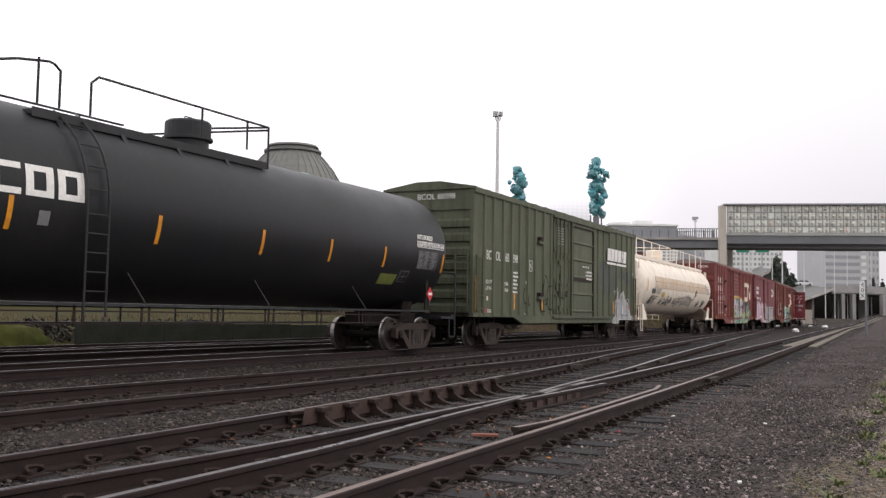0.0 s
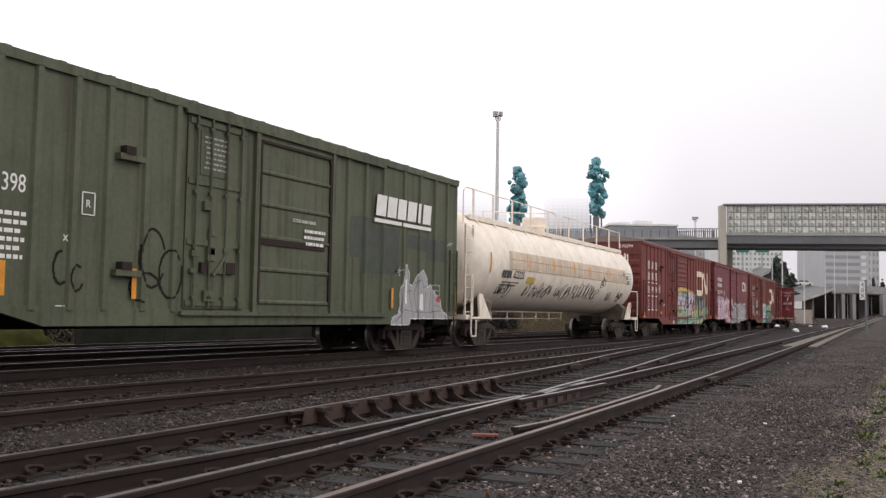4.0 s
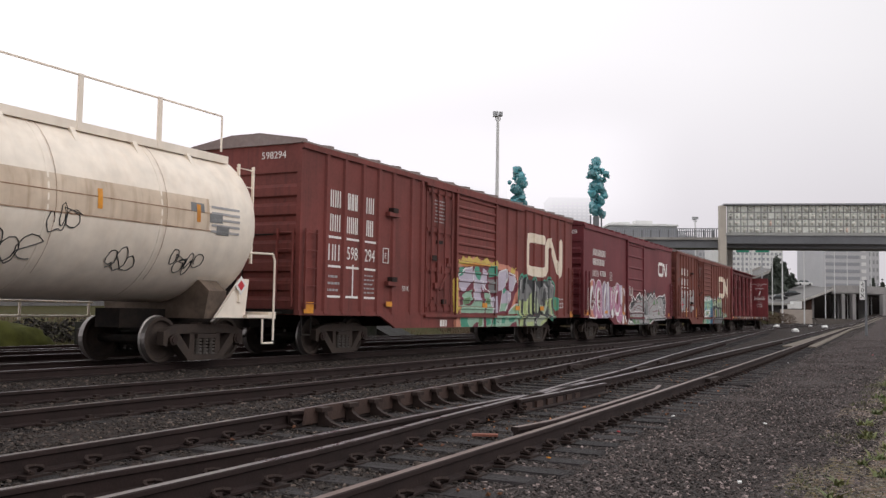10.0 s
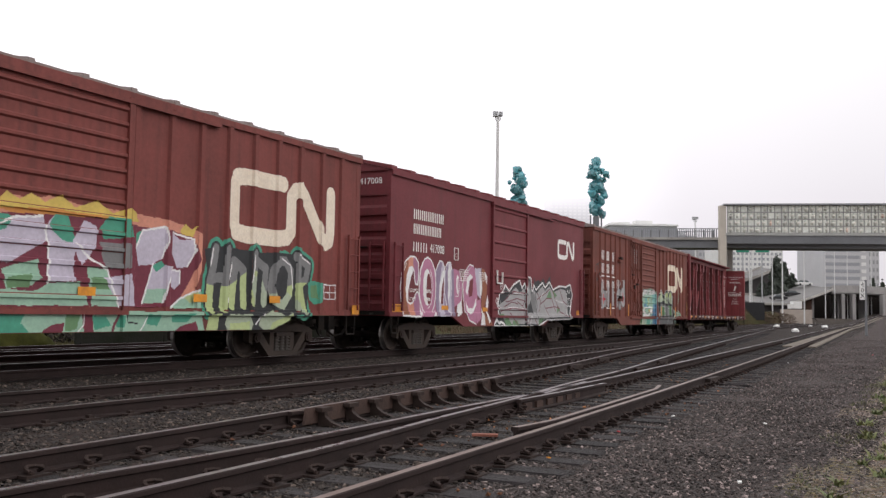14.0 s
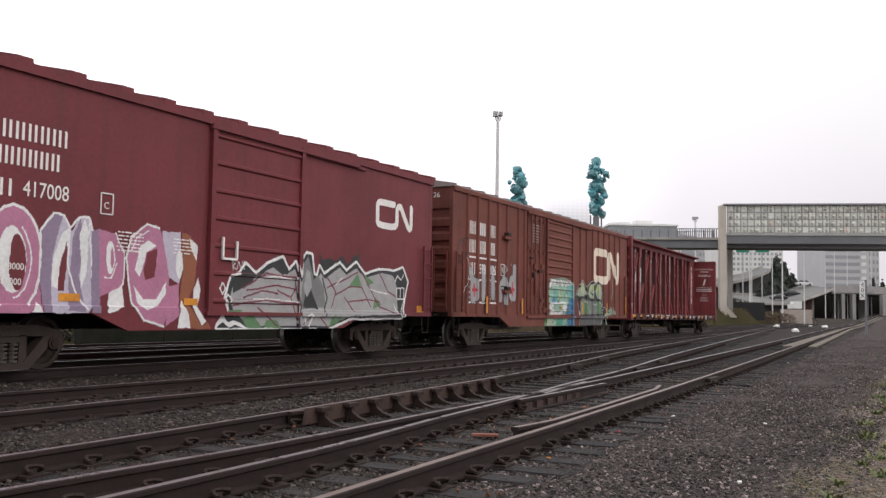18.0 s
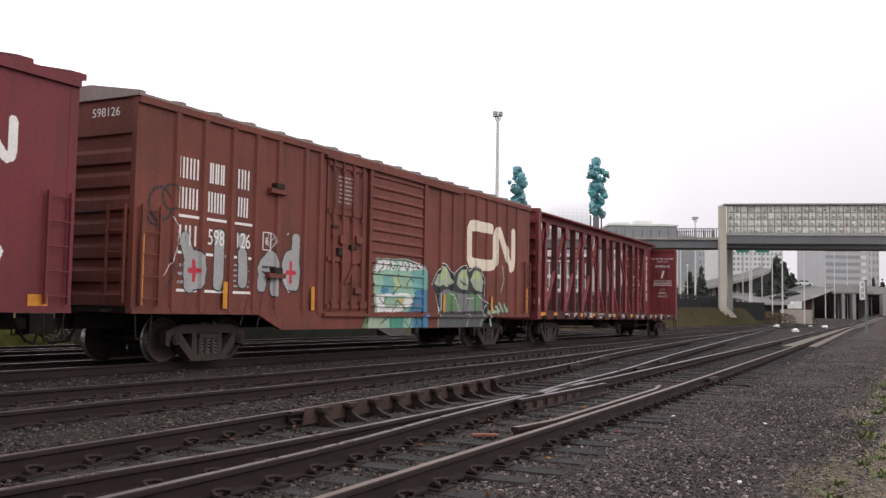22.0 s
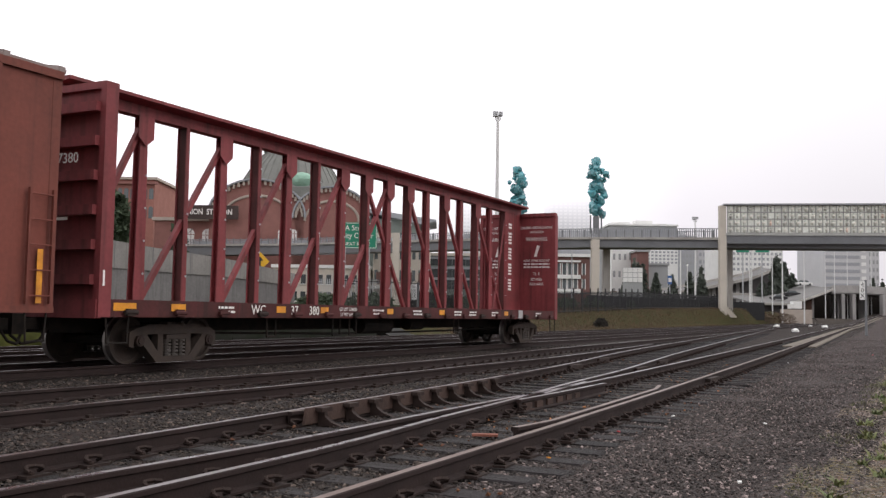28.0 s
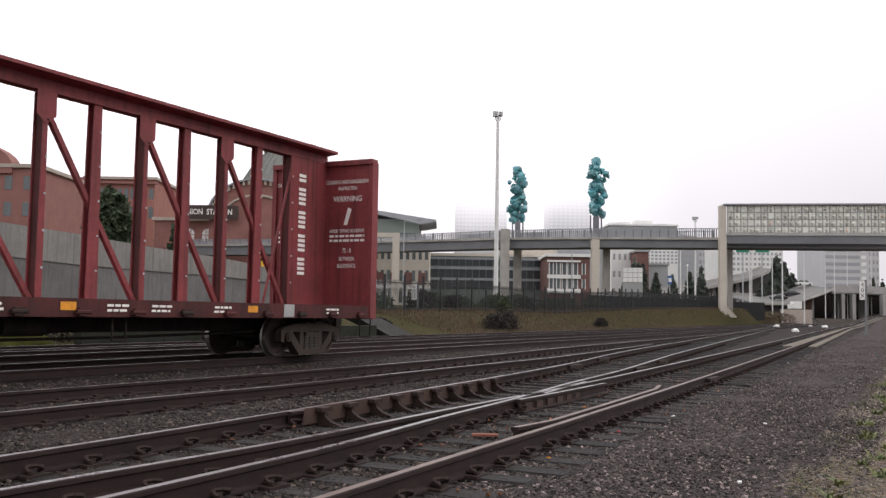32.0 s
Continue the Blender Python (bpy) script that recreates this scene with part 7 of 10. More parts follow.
r6 = canadian(97.6, 115.36, "rust red outside-post boxcar with pale blue and grey graffiti", "rustred", "598126", 12.9)
X6 = r6.x
for u, z, w, h in ((97.75, 1.8, 0.1, 1.2), (99.9, 1.42, 0.12, 0.5), (102.75, 1.42, 0.12, 0.5), (109.0, 1.42, 0.12, 0.5), (112.2, 1.42, 0.12, 0.5), (115.05, 1.6, 0.1, 0.8)):
    strip(r6.ob, X6(u), z, w, h, -1.56)
def pale_tag(p):
    line(p, "spray_black", 0.165, (98.84, 2.38), (98.98, 2.02), (98.98, 1.58))
    line(p, "spray_black", 0.165, (99.28, 1.87), (99.27, 1.79), (99.24, 1.71), (99.18, 1.66), (99.12, 1.64), (99.05, 1.66), (98.99, 1.70), (98.95, 1.77), (98.94, 1.85), (98.95, 1.94), (98.98, 2.01), (99.03, 2.06), (99.09, 2.08), (99.16, 2.07), (99.22, 2.03), (99.26, 1.96), (99.28, 1.87))
    line(p, "spray_black", 0.165, (99.76, 2.51), (99.75, 1.64))
    line(p, "spray_black", 0.165, (100.44, 2.21), (100.46, 1.70))
    line(p, "spray_black", 0.165, (100.42, 2.49), (100.42, 2.45))
    line(p, "spray_black", 0.165, (101.05, 1.64), (101.09, 2.03), (101.33, 2.22), (101.47, 1.97), (101.46, 1.57))
    line(p, "spray_black", 0.165, (101.04, 1.95), (101.47, 1.92))
    line(p, "spray_black", 0.165, (102.19, 1.98), (102.18, 1.88), (102.15, 1.78), (102.09, 1.72), (102.02, 1.70), (101.95, 1.71), (101.89, 1.77), (101.84, 1.86), (101.82, 1.97), (101.83, 2.07), (101.87, 2.17), (101.92, 2.23), (101.99, 2.26), (102.06, 2.24), (102.13, 2.18), (102.17, 2.09), (102.19, 1.98))
    line(p, "spray_black", 0.165, (102.16, 2.64), (102.17, 1.70))
    line(p, "spray_silver", 0.135, (98.84, 2.38), (98.98, 2.02), (98.98, 1.58))
    line(p, "spray_silver", 0.135, (99.28, 1.87), (99.27, 1.79), (99.24, 1.71), (99.18, 1.66), (99.12, 1.64), (99.05, 1.66), (98.99, 1.70), (98.95, 1.77), (98.94, 1.85), (98.95, 1.94), (98.98, 2.01), (99.03, 2.06), (99.09, 2.08), (99.16, 2.07), (99.22, 2.03), (99.26, 1.96), (99.28, 1.87))
    line(p, "spray_silver", 0.135, (99.76, 2.51), (99.75, 1.64))
    line(p, "spray_silver", 0.135, (100.44, 2.21), (100.46, 1.70))
    line(p, "spray_silver", 0.135, (100.42, 2.49), (100.42, 2.45))
    line(p, "spray_silver", 0.135, (101.05, 1.64), (101.09, 2.03), (101.33, 2.22), (101.47, 1.97), (101.46, 1.57))
    line(p, "spray_silver", 0.135, (101.04, 1.95), (101.47, 1.92))
    line(p, "spray_silver", 0.135, (102.19, 1.98), (102.18, 1.88), (102.15, 1.78), (102.09, 1.72), (102.02, 1.70), (101.95, 1.71), (101.89, 1.77), (101.84, 1.86), (101.82, 1.97), (101.83, 2.07), (101.87, 2.17), (101.92, 2.23), (101.99, 2.26), (102.06, 2.24), (102.13, 2.18), (102.17, 2.09), (102.19, 1.98))
    line(p, "spray_silver", 0.135, (102.16, 2.64), (102.17, 1.70))
    line(p, "spray_red", 0.045, (99.07, 2.01), (99.09, 1.68))
    line(p, "spray_red", 0.045, (98.96, 1.84), (99.19, 1.85))
    line(p, "spray_red", 0.045, (102.00, 2.13), (102.00, 1.74))
    line(p, "spray_red", 0.045, (101.86, 1.93), (102.14, 1.94))
    line(p, "spray_black", 0.022, (101.06, 2.00), (101.43, 2.02))
    line(p, "spray_black", 0.022, (101.07, 1.90), (101.44, 1.88))
    line(p, "spray_white", 0.007, (98.39, 2.88), (98.70, 2.46), (98.50, 1.99), (98.34, 1.72))
    line(p, "spray_white", 0.009, (101.78, 2.86), (101.95, 2.79), (101.85, 2.70))
    line(p, "spray_silver", 0.014, (101.44, 2.57), (101.43, 2.51), (101.41, 2.46), (101.37, 2.43), (101.32, 2.41), (101.27, 2.42), (101.23, 2.45), (101.20, 2.49), (101.19, 2.55), (101.20, 2.60), (101.22, 2.65), (101.26, 2.69), (101.31, 2.70), (101.36, 2.70), (101.40, 2.67), (101.43, 2.62), (101.44, 2.57))
    line(p, "spray_silver", 0.014, (101.22, 2.48), (101.41, 2.62))
    line(p, "spray_black", 0.009, (98.44, 2.08), (98.56, 1.82), (98.36, 1.36))
    line(p, "spray_black", 0.009, (98.72, 2.10), (98.63, 1.55))
    line(p, "spray_black", 0.009, (100.65, 1.42), (100.39, 0.87))
    line(p, "spray_black", 0.009, (101.09, 1.43), (100.90, 0.82))
    line(p, "spray_white", 0.007, (101.73, 1.88), (101.87, 1.67), (101.96, 1.51))


mural("graffiti", r6, 97.7, 102.6, 0.8, 2.75, 0.016, pale_tag, r6.y_at, "faded silver block graffiti with red crosses")
def sea_piece(p):
    blob(p, "spray_mint", (105.25, 2.11), (105.38, 2.45), (105.98, 2.46), (106.94, 2.51), (107.89, 2.37), (108.08, 1.19), (105.36, 1.15))
    blob(p, "spray_aqua", (105.75, 2.05), (106.54, 2.12), (106.43, 1.60), (105.90, 1.54), (105.70, 1.76))
    blob(p, "spray_aqua", (107.10, 2.24), (107.99, 2.30), (108.03, 1.66), (107.28, 1.63))
    blob(p, "spray_blue", (105.66, 1.76), (106.02, 1.73), (105.78, 1.39), (105.59, 1.48))
    blob(p, "spray_blue", (107.43, 1.74), (108.05, 1.77), (108.11, 1.19), (107.01, 1.17), (107.15, 1.38))
    blob(p, "spray_lime", (106.20, 2.03), (106.54, 2.10), (106.49, 1.70), (106.29, 1.65))
    blob(p, "spray_white", (105.40, 2.43), (106.01, 2.43), (106.02, 2.20), (105.32, 2.11))
    blob(p, "spray_white", (106.09, 2.44), (106.33, 2.43), (106.32, 2.18), (106.10, 2.19))
    blob(p, "spray_white", (106.47, 2.41), (106.89, 2.42), (106.96, 2.21), (106.48, 2.19))
    blob(p, "spray_white", (107.00, 2.45), (107.58, 2.43), (107.77, 2.28), (107.05, 2.21))
    blob(p, "spray_white", (105.40, 1.57), (106.99, 1.64), (107.29, 1.43), (106.59, 1.17), (105.48, 1.15))
    blob(p, "spray_mint", (105.77, 1.53), (106.85, 1.57), (106.72, 1.32), (105.79, 1.25))
    blob(p, "spray_yellow", (106.36, 1.48), (106.82, 1.48), (106.58, 1.35))
    line(p, "spray_black", 0.016, (105.32, 2.11), (105.40, 2.42), (106.01, 2.43), (106.89, 2.46), (107.83, 2.35))
    line(p, "spray_black", 0.016, (105.43, 2.10), (105.74, 2.24), (105.63, 2.40))
    line(p, "spray_black", 0.016, (105.87, 2.19), (106.01, 2.35), (106.26, 2.20), (106.30, 2.43))
    line(p, "spray_black", 0.016, (106.48, 2.17), (106.69, 2.41), (106.93, 2.20), (107.00, 2.45))
    line(p, "spray_black", 0.016, (107.25, 2.23), (107.17, 2.42), (107.58, 2.27))
    line(p, "spray_black", 0.016, (106.40, 2.14), (106.55, 1.80), (106.16, 1.59))
    line(p, "spray_black", 0.016, (106.83, 1.82), (107.11, 2.03), (107.27, 1.94))
    line(p, "spray_black", 0.016, (105.59, 1.48), (105.78, 1.34), (105.90, 1.51))
    line(p, "spray_black", 0.016, (106.18, 1.16), (106.43, 1.46), (106.86, 1.22))
    line(p, "spray_black", 0.016, (107.36, 1.64), (107.23, 1.18))
    blob(p, "spray_sage", (104.83, 0.73), (105.07, 1.08), (106.18, 1.09), (106.10, 0.71))
    blob(p, "spray_teal", (106.10, 1.09), (106.76, 1.09), (106.64, 0.71), (106.07, 0.71))
    blob(p, "spray_aqua", (106.76, 1.09), (107.31, 1.09), (107.25, 0.70), (106.64, 0.71))
    blob(p, "spray_blue", (107.31, 1.09), (108.08, 1.15), (108.14, 0.69), (107.25, 0.70))
    blob(p, "spray_mint", (105.75, 1.02), (106.08, 1.06), (106.04, 0.78), (105.81, 0.78))
    blob(p, "spray_mint", (106.90, 1.04), (107.24, 1.04), (107.10, 0.74), (106.81, 0.80))
    blob(p, "spray_moss", (104.77, 0.73), (104.96, 1.01), (105.09, 1.08), (104.92, 0.73))
    line(p, "spray_black", 0.014, (105.66, 0.88), (105.87, 0.96), (106.08, 1.06))
    line(p, "spray_black", 0.014, (105.87, 0.96), (105.74, 1.09))
    line(p, "spray_black", 0.014, (106.08, 1.06), (106.18, 0.73))
    line(p, "spray_black", 0.014, (106.68, 0.73), (106.76, 1.06))
    line(p, "spray_black", 0.014, (107.02, 1.06), (106.88, 0.92), (107.10, 0.77), (107.24, 1.02))
    line(p, "spray_black", 0.014, (107.36, 0.72), (107.50, 0.92), (107.66, 0.71))
    line(p, "spray_black", 0.014, (107.50, 0.92), (107.38, 1.06))
    line(p, "spray_white", 0.019, (108.34, 1.89), (108.57, 2.17), (108.95, 2.50), (109.18, 2.49), (109.45, 2.34), (109.65, 2.16), (109.79, 2.28), (110.10, 2.46), (110.41, 2.53), (110.69, 2.36), (111.04, 2.53), (111.48, 2.47), (111.77, 2.18), (111.75, 1.55), (112.03, 1.36), (111.72, 1.04), (111.47, 0.65), (108.70, 0.68), (108.74, 1.30), (108.59, 1.68))
    blob(p, "spray_black", (108.34, 1.89), (108.57, 2.17), (108.95, 2.50), (109.18, 2.49), (109.45, 2.34), (109.65, 2.16), (109.79, 2.28), (110.10, 2.46), (110.41, 2.53), (110.69, 2.36), (111.04, 2.53), (111.48, 2.47), (111.77, 2.18), (111.75, 1.55), (112.03, 1.36), (111.72, 1.04), (111.47, 0.65), (108.70, 0.68), (108.74, 1.30), (108.59, 1.68))
    blob(p, "spray_sage", (108.47, 1.94), (108.64, 2.14), (108.97, 2.43), (109.19, 2.42), (109.38, 2.28), (109.58, 2.00), (109.25, 1.87), (108.98, 1.92), (108.72, 1.88))
    blob(p, "spray_sage", (109.85, 1.96), (109.95, 2.24), (110.18, 2.40), (110.46, 2.42), (110.64, 2.12), (110.57, 1.81), (110.10, 1.85))
    blob(p, "spray_sage", (110.76, 2.12), (111.04, 2.43), (111.44, 2.38), (111.63, 2.11), (111.58, 1.79), (111.07, 1.83))
    blob(p, "spray_lime", (108.71, 2.07), (108.97, 2.39), (109.19, 2.38), (109.27, 2.20), (108.97, 2.03))
    blob(p, "spray_lime", (109.99, 2.18), (110.22, 2.38), (110.46, 2.37), (110.55, 2.17))
    blob(p, "spray_lime", (110.84, 2.18), (111.09, 2.41), (111.44, 2.33), (111.49, 2.16))
    blob(p, "spray_grey", (108.73, 1.69), (109.25, 1.82), (109.82, 1.73), (110.61, 1.70), (111.58, 1.73), (111.67, 1.23), (108.75, 1.19))
    blob(p, "spray_dusk", (108.72, 1.12), (111.86, 1.14), (111.47, 0.65), (108.70, 0.68))
    blob(p, "spray_moss", (109.17, 1.70), (109.82, 1.73), (110.13, 1.27), (109.28, 1.20))
    blob(p, "spray_moss", (110.72, 1.76), (111.47, 1.66), (111.49, 1.23), (111.06, 1.22))
    line(p, "spray_black", 0.022, (108.58, 1.79), (108.98, 1.83), (108.92, 1.25))
    line(p, "spray_black", 0.022, (109.82, 1.73), (109.99, 1.27))
    line(p, "spray_black", 0.022, (110.72, 1.76), (110.53, 1.28))
    line(p, "spray_black", 0.022, (109.25, 1.82), (109.39, 1.96))
    line(p, "spray_black", 0.022, (110.11, 2.09), (110.40, 1.93))
    line(p, "spray_black", 0.022, (110.85, 2.01), (111.03, 1.77))
    line(p, "spray_white", 0.010, (109.19, 2.42), (109.24, 2.04))
    line(p, "spray_white", 0.010, (110.46, 2.37), (110.60, 1.99))
    line(p, "spray_white", 0.010, (111.49, 2.39), (111.68, 2.05))
    line(p, "spray_white", 0.010, (109.44, 1.71), (109.83, 1.55), (110.07, 1.21))
    line(p, "spray_white", 0.010, (110.42, 1.57), (111.04, 1.62))
    line(p, "spray_white", 0.010, (111.25, 1.72), (111.70, 1.54))
    line(p, "spray_white", 0.010, (111.82, 1.42), (111.34, 0.65))
    line(p, "spray_white", 0.010, (110.64, 1.13), (110.46, 0.68))
    line(p, "spray_white", 0.010, (108.83, 1.69), (108.82, 1.25))
    line(p, "spray_mint", 0.050, (112.04, 1.23), (112.20, 0.79))
    line(p, "spray_mint", 0.050, (112.22, 1.43), (112.46, 1.24))
    line(p, "spray_mint", 0.050, (112.60, 1.37), (112.76, 1.18))
    line(p, "spray_mint", 0.050, (112.89, 1.47), (113.16, 1.25))
    line(p, "spray_mint", 0.050, (113.28, 1.45), (113.41, 1.25))
    line(p, "spray_mint", 0.050, (112.13, 1.20), (112.90, 1.25))
    line(p, "spray_black", 0.013, (112.04, 2.19), (112.18, 2.30), (112.37, 2.21), (112.24, 2.07))
    line(p, "spray_black", 0.013, (112.10, 1.96), (112.43, 1.98))
    line(p, "spray_black", 0.013, (112.66, 2.22), (112.77, 2.02))
    line(p, "spray_black", 0.013, (112.86, 2.26), (113.02, 2.00))
    line(p, "spray_black", 0.013, (108.12, 2.14), (108.24, 1.99))
    line(p, "spray_black", 0.013, (108.26, 2.21), (108.37, 2.08))
    line(p, "spray_black", 0.013, (108.11, 1.88), (108.31, 1.91))
    line(p, "spray_black", 0.013, (108.16, 1.67), (108.36, 1.62))
    line(p, "spray_black", 0.013, (108.13, 1.77), (108.25, 1.80))
    line(p, "spray_mint", 0.022, (113.10, 2.65), (113.24, 2.25), (113.00, 1.84))


mural("graffiti", r6, 104.0, 115.2, 0.77, 2.7, 0.016, sea_piece, door_relief(r6, 105.05, 107.8, 4.72, 13), "pale green and blue graffiti over the door")
sc = [arc(98.2, 2.95, 0.28, 0.3, 30, 340), arc(98.45, 3.1, 0.2, 0.22, 0, 300), arc(98.1, 2.7, 0.18, 0.12, 180, 420)]
skin("scrawl", r6.ob, X6(97.75), X6(98.8), 2.4, 3.5, 0.025, lambda Xs, Zs: np.where(path_dist(Xs, Zs, [[(X6(a), b) for a, b in p] for p in sc]) < 0.02, 0, -1), ["spray_black"], r6.y_at)

# smooth-sided maroon car
m5 = Boxcar(81.35, 96.36, "maroon smooth-sided steel boxcar with pink bubble graffiti", "maroon", 4.68, 4.98, [], None, (87.55, 90.35), 7, (83.6, 94.2), (85.6, 92.1), 0.78, "maroon", 0.055)
X5 = m5.x
# company name as plain strokes, number lettered
bm = bmesh.new()
for z, w in ((3.70, 1.75), (3.32, 1.62)):
    n = 8
    for j in range(n):
        a = X5(82.55) + j * w / n
        stroke_pair(bm, a, w / n - 0.06, z - 0.13, z + 0.13, 0.045, -1.508)
part("lettering", bm, "white", m5.ob, "white lettering strokes")
bm = bmesh.new()
for a in (82.55, 82.8, 83.1):
    stroke_pair(bm, X5(a), 0.19, 2.73, 2.98, 0.045, -1.508)
part("lettering", bm, "white", m5.ob, "white lettering strokes")
words("lettering", "417008", 0.33, pose(X5(83.9), -1.508, 2.86), "white", m5.ob, squeeze=0.85)
words("lettering", "417008", 0.22, pose(-m5.L + 0.02, -0.9, 4.42, 0, 0, -90), "white", m5.ob)
words("lettering", "LD.LMT.", 0.13, pose(X5(82.6), -1.512, 1.72), "white", m5.ob)
words("lettering", "LT.WT.", 0.13, pose(X5(82.55), -1.512, 1.5), "white", m5.ob)
words("lettering", "218000", 0.14, pose(X5(83.35), -1.512, 1.72), "white", m5.ob)
words("lettering", "68000", 0.14, pose(X5(83.35), -1.512, 1.5), "white", m5.ob)
part("plate_frame", pipe(bmesh.new(), [(X5(84.95), -1.51, 2.65), (X5(84.95), -1.51, 2.98), (X5(85.2), -1.51, 2.98), (X5(85.2), -1.51, 2.65), (X5(84.95), -1.51, 2.65)], 0.012, 4), "white", m5.ob)
words("lettering", "C", 0.16, pose(X5(85.07), -1.508, 2.78), "white", m5.ob)
for u, z, w, h in ((81.75, 1.24, 0.5, 0.24), (84.4, 1.3, 0.4, 0.12), (87.1, 1.28, 0.35, 0.12), (95.75, 1.22, 0.35, 0.22)):
    strip(m5.ob, X5(u), z, w, h, -1.512)
bars(m5.ob, X5(85.3), 2.42, 0.6, 0.36, 6, -1.512, fill=0.35, seed=9)
bars(m5.ob, X5(86.6), 2.4, 0.5, 0.3, 5, -1.512, fill=0.35, seed=11)
part("roller_bracket", pipe(bmesh.new(), [(X5(87.85), -1.575, 2.5), (X5(87.85), -1.575, 2.1), (X5(88.25), -1.575, 2.1), (X5(88.25), -1.575, 2.45)], 0.03, 4), "white", m5.ob)
part("roof_hatch_guide", bx(X5(90.4), X5(92.9), -1.56, -1.5, 4.46, 4.52), "maroon", m5.ob)
ribbon_logo(m5.ob, X5(93.45), X5(95.28), 3.18, 3.9, 0.08, m5.y_at, "white")
def bubble(p):
    blob(p, "spray_mauve", (81.97, 1.40), (81.90, 1.79), (81.95, 2.14), (82.11, 2.43), (82.41, 2.59), (82.66, 2.59), (82.83, 2.46), (82.87, 2.21), (82.81, 1.87), (82.68, 1.90), (82.63, 2.10), (82.61, 2.23), (82.51, 2.33), (82.36, 2.29), (82.23, 2.07), (82.19, 1.76), (82.26, 1.45), (82.41, 1.37), (82.58, 1.42), (82.72, 1.65), (82.84, 1.70), (82.96, 1.47), (83.01, 1.05), (82.02, 1.07))
    blob(p, "spray_brown", (81.97, 1.40), (81.90, 1.79), (81.95, 2.14), (82.11, 2.43), (82.29, 2.56), (82.31, 2.25), (82.21, 2.07), (82.19, 1.76), (82.26, 1.45), (82.35, 1.08), (82.02, 1.07))
    blob(p, "spray_salmon", (82.29, 2.56), (82.54, 2.60), (82.58, 2.32), (82.36, 2.29), (82.31, 2.21))
    blob(p, "spray_salmon", (82.30, 1.41), (82.61, 1.42), (82.67, 1.07), (82.37, 1.07))
    blob(p, "spray_white", (82.18, 1.80), (82.23, 2.07), (82.36, 2.29), (82.51, 2.33), (82.59, 2.26), (82.44, 2.04), (82.32, 1.72), (82.33, 1.40), (82.24, 1.50))
    line(p, "spray_white", 0.022, (81.97, 1.40), (81.90, 1.79), (81.95, 2.14), (82.11, 2.43), (82.41, 2.59), (82.66, 2.59), (82.83, 2.46), (82.87, 2.21), (82.81, 1.87), (82.68, 1.90), (82.63, 2.10), (82.61, 2.23), (82.51, 2.33), (82.36, 2.29), (82.23, 2.07), (82.19, 1.76), (82.26, 1.45), (82.41, 1.37), (82.58, 1.42), (82.72, 1.65), (82.84, 1.70), (82.96, 1.47), (83.01, 1.05), (82.02, 1.07), (81.97, 1.40))
    line(p, "spray_white", 0.012, (82.02, 1.88), (82.06, 2.19), (82.19, 2.39))
    blob(p, "spray_pink", (83.87, 1.87), (83.84, 1.57), (83.74, 1.31), (83.59, 1.13), (83.41, 1.07), (83.22, 1.13), (83.06, 1.29), (82.95, 1.54), (82.90, 1.82), (82.91, 2.11), (83.00, 2.36), (83.15, 2.54), (83.33, 2.62), (83.52, 2.58), (83.69, 2.42), (83.81, 2.17), (83.87, 1.87))
    blob(p, "spray_pink", (82.95, 1.66), (83.82, 1.69), (83.91, 1.06), (83.01, 1.05))
    blob(p, "spray_white", (83.60, 1.84), (83.59, 1.65), (83.55, 1.49), (83.47, 1.38), (83.38, 1.34), (83.29, 1.37), (83.20, 1.48), (83.14, 1.63), (83.12, 1.81), (83.12, 2.00), (83.17, 2.16), (83.24, 2.27), (83.33, 2.32), (83.42, 2.29), (83.51, 2.18), (83.57, 2.03), (83.60, 1.84))
    blob(p, "maroon", (83.59, 1.80), (83.59, 1.64), (83.56, 1.50), (83.52, 1.41), (83.47, 1.38), (83.41, 1.41), (83.36, 1.50), (83.32, 1.63), (83.31, 1.79), (83.31, 1.94), (83.33, 2.08), (83.37, 2.17), (83.43, 2.21), (83.48, 2.18), (83.53, 2.09), (83.57, 1.96), (83.59, 1.80))
    line(p, "spray_white", 0.022, (83.16, 1.17), (83.04, 1.33), (82.95, 1.54), (82.90, 1.77), (82.90, 2.02), (82.95, 2.25), (83.05, 2.43), (83.17, 2.56), (83.33, 2.62), (83.49, 2.59), (83.63, 2.49), (83.76, 2.31), (83.84, 2.08), (83.87, 1.82), (83.84, 1.57), (83.77, 1.34), (83.65, 1.18))
    line(p, "spray_white", 0.011, (82.95, 1.89), (82.97, 2.21), (83.11, 2.46))
    line(p, "spray_white", 0.012, (83.50, 2.31), (83.58, 2.20), (83.64, 2.05), (83.68, 1.88), (83.68, 1.70), (83.64, 1.53), (83.58, 1.40), (83.49, 1.31), (83.40, 1.28))
    blob(p, "spray_white", (82.91, 1.09), (82.98, 1.29), (83.08, 1.08))
    blob(p, "spray_white", (83.72, 1.06), (83.80, 1.23), (83.91, 1.06))
    blob(p, "spray_lilac", (83.83, 2.28), (84.05, 2.57), (84.23, 2.56), (84.37, 2.37), (84.41, 2.32), (84.55, 2.55), (84.73, 2.55), (84.86, 2.25), (84.90, 1.23), (84.75, 1.06), (83.93, 1.06), (83.84, 1.60))
    blob(p, "spray_violet", (83.83, 2.28), (84.05, 2.57), (84.22, 2.56), (84.17, 2.35), (84.05, 1.90), (84.07, 1.06), (83.93, 1.06), (83.84, 1.60))
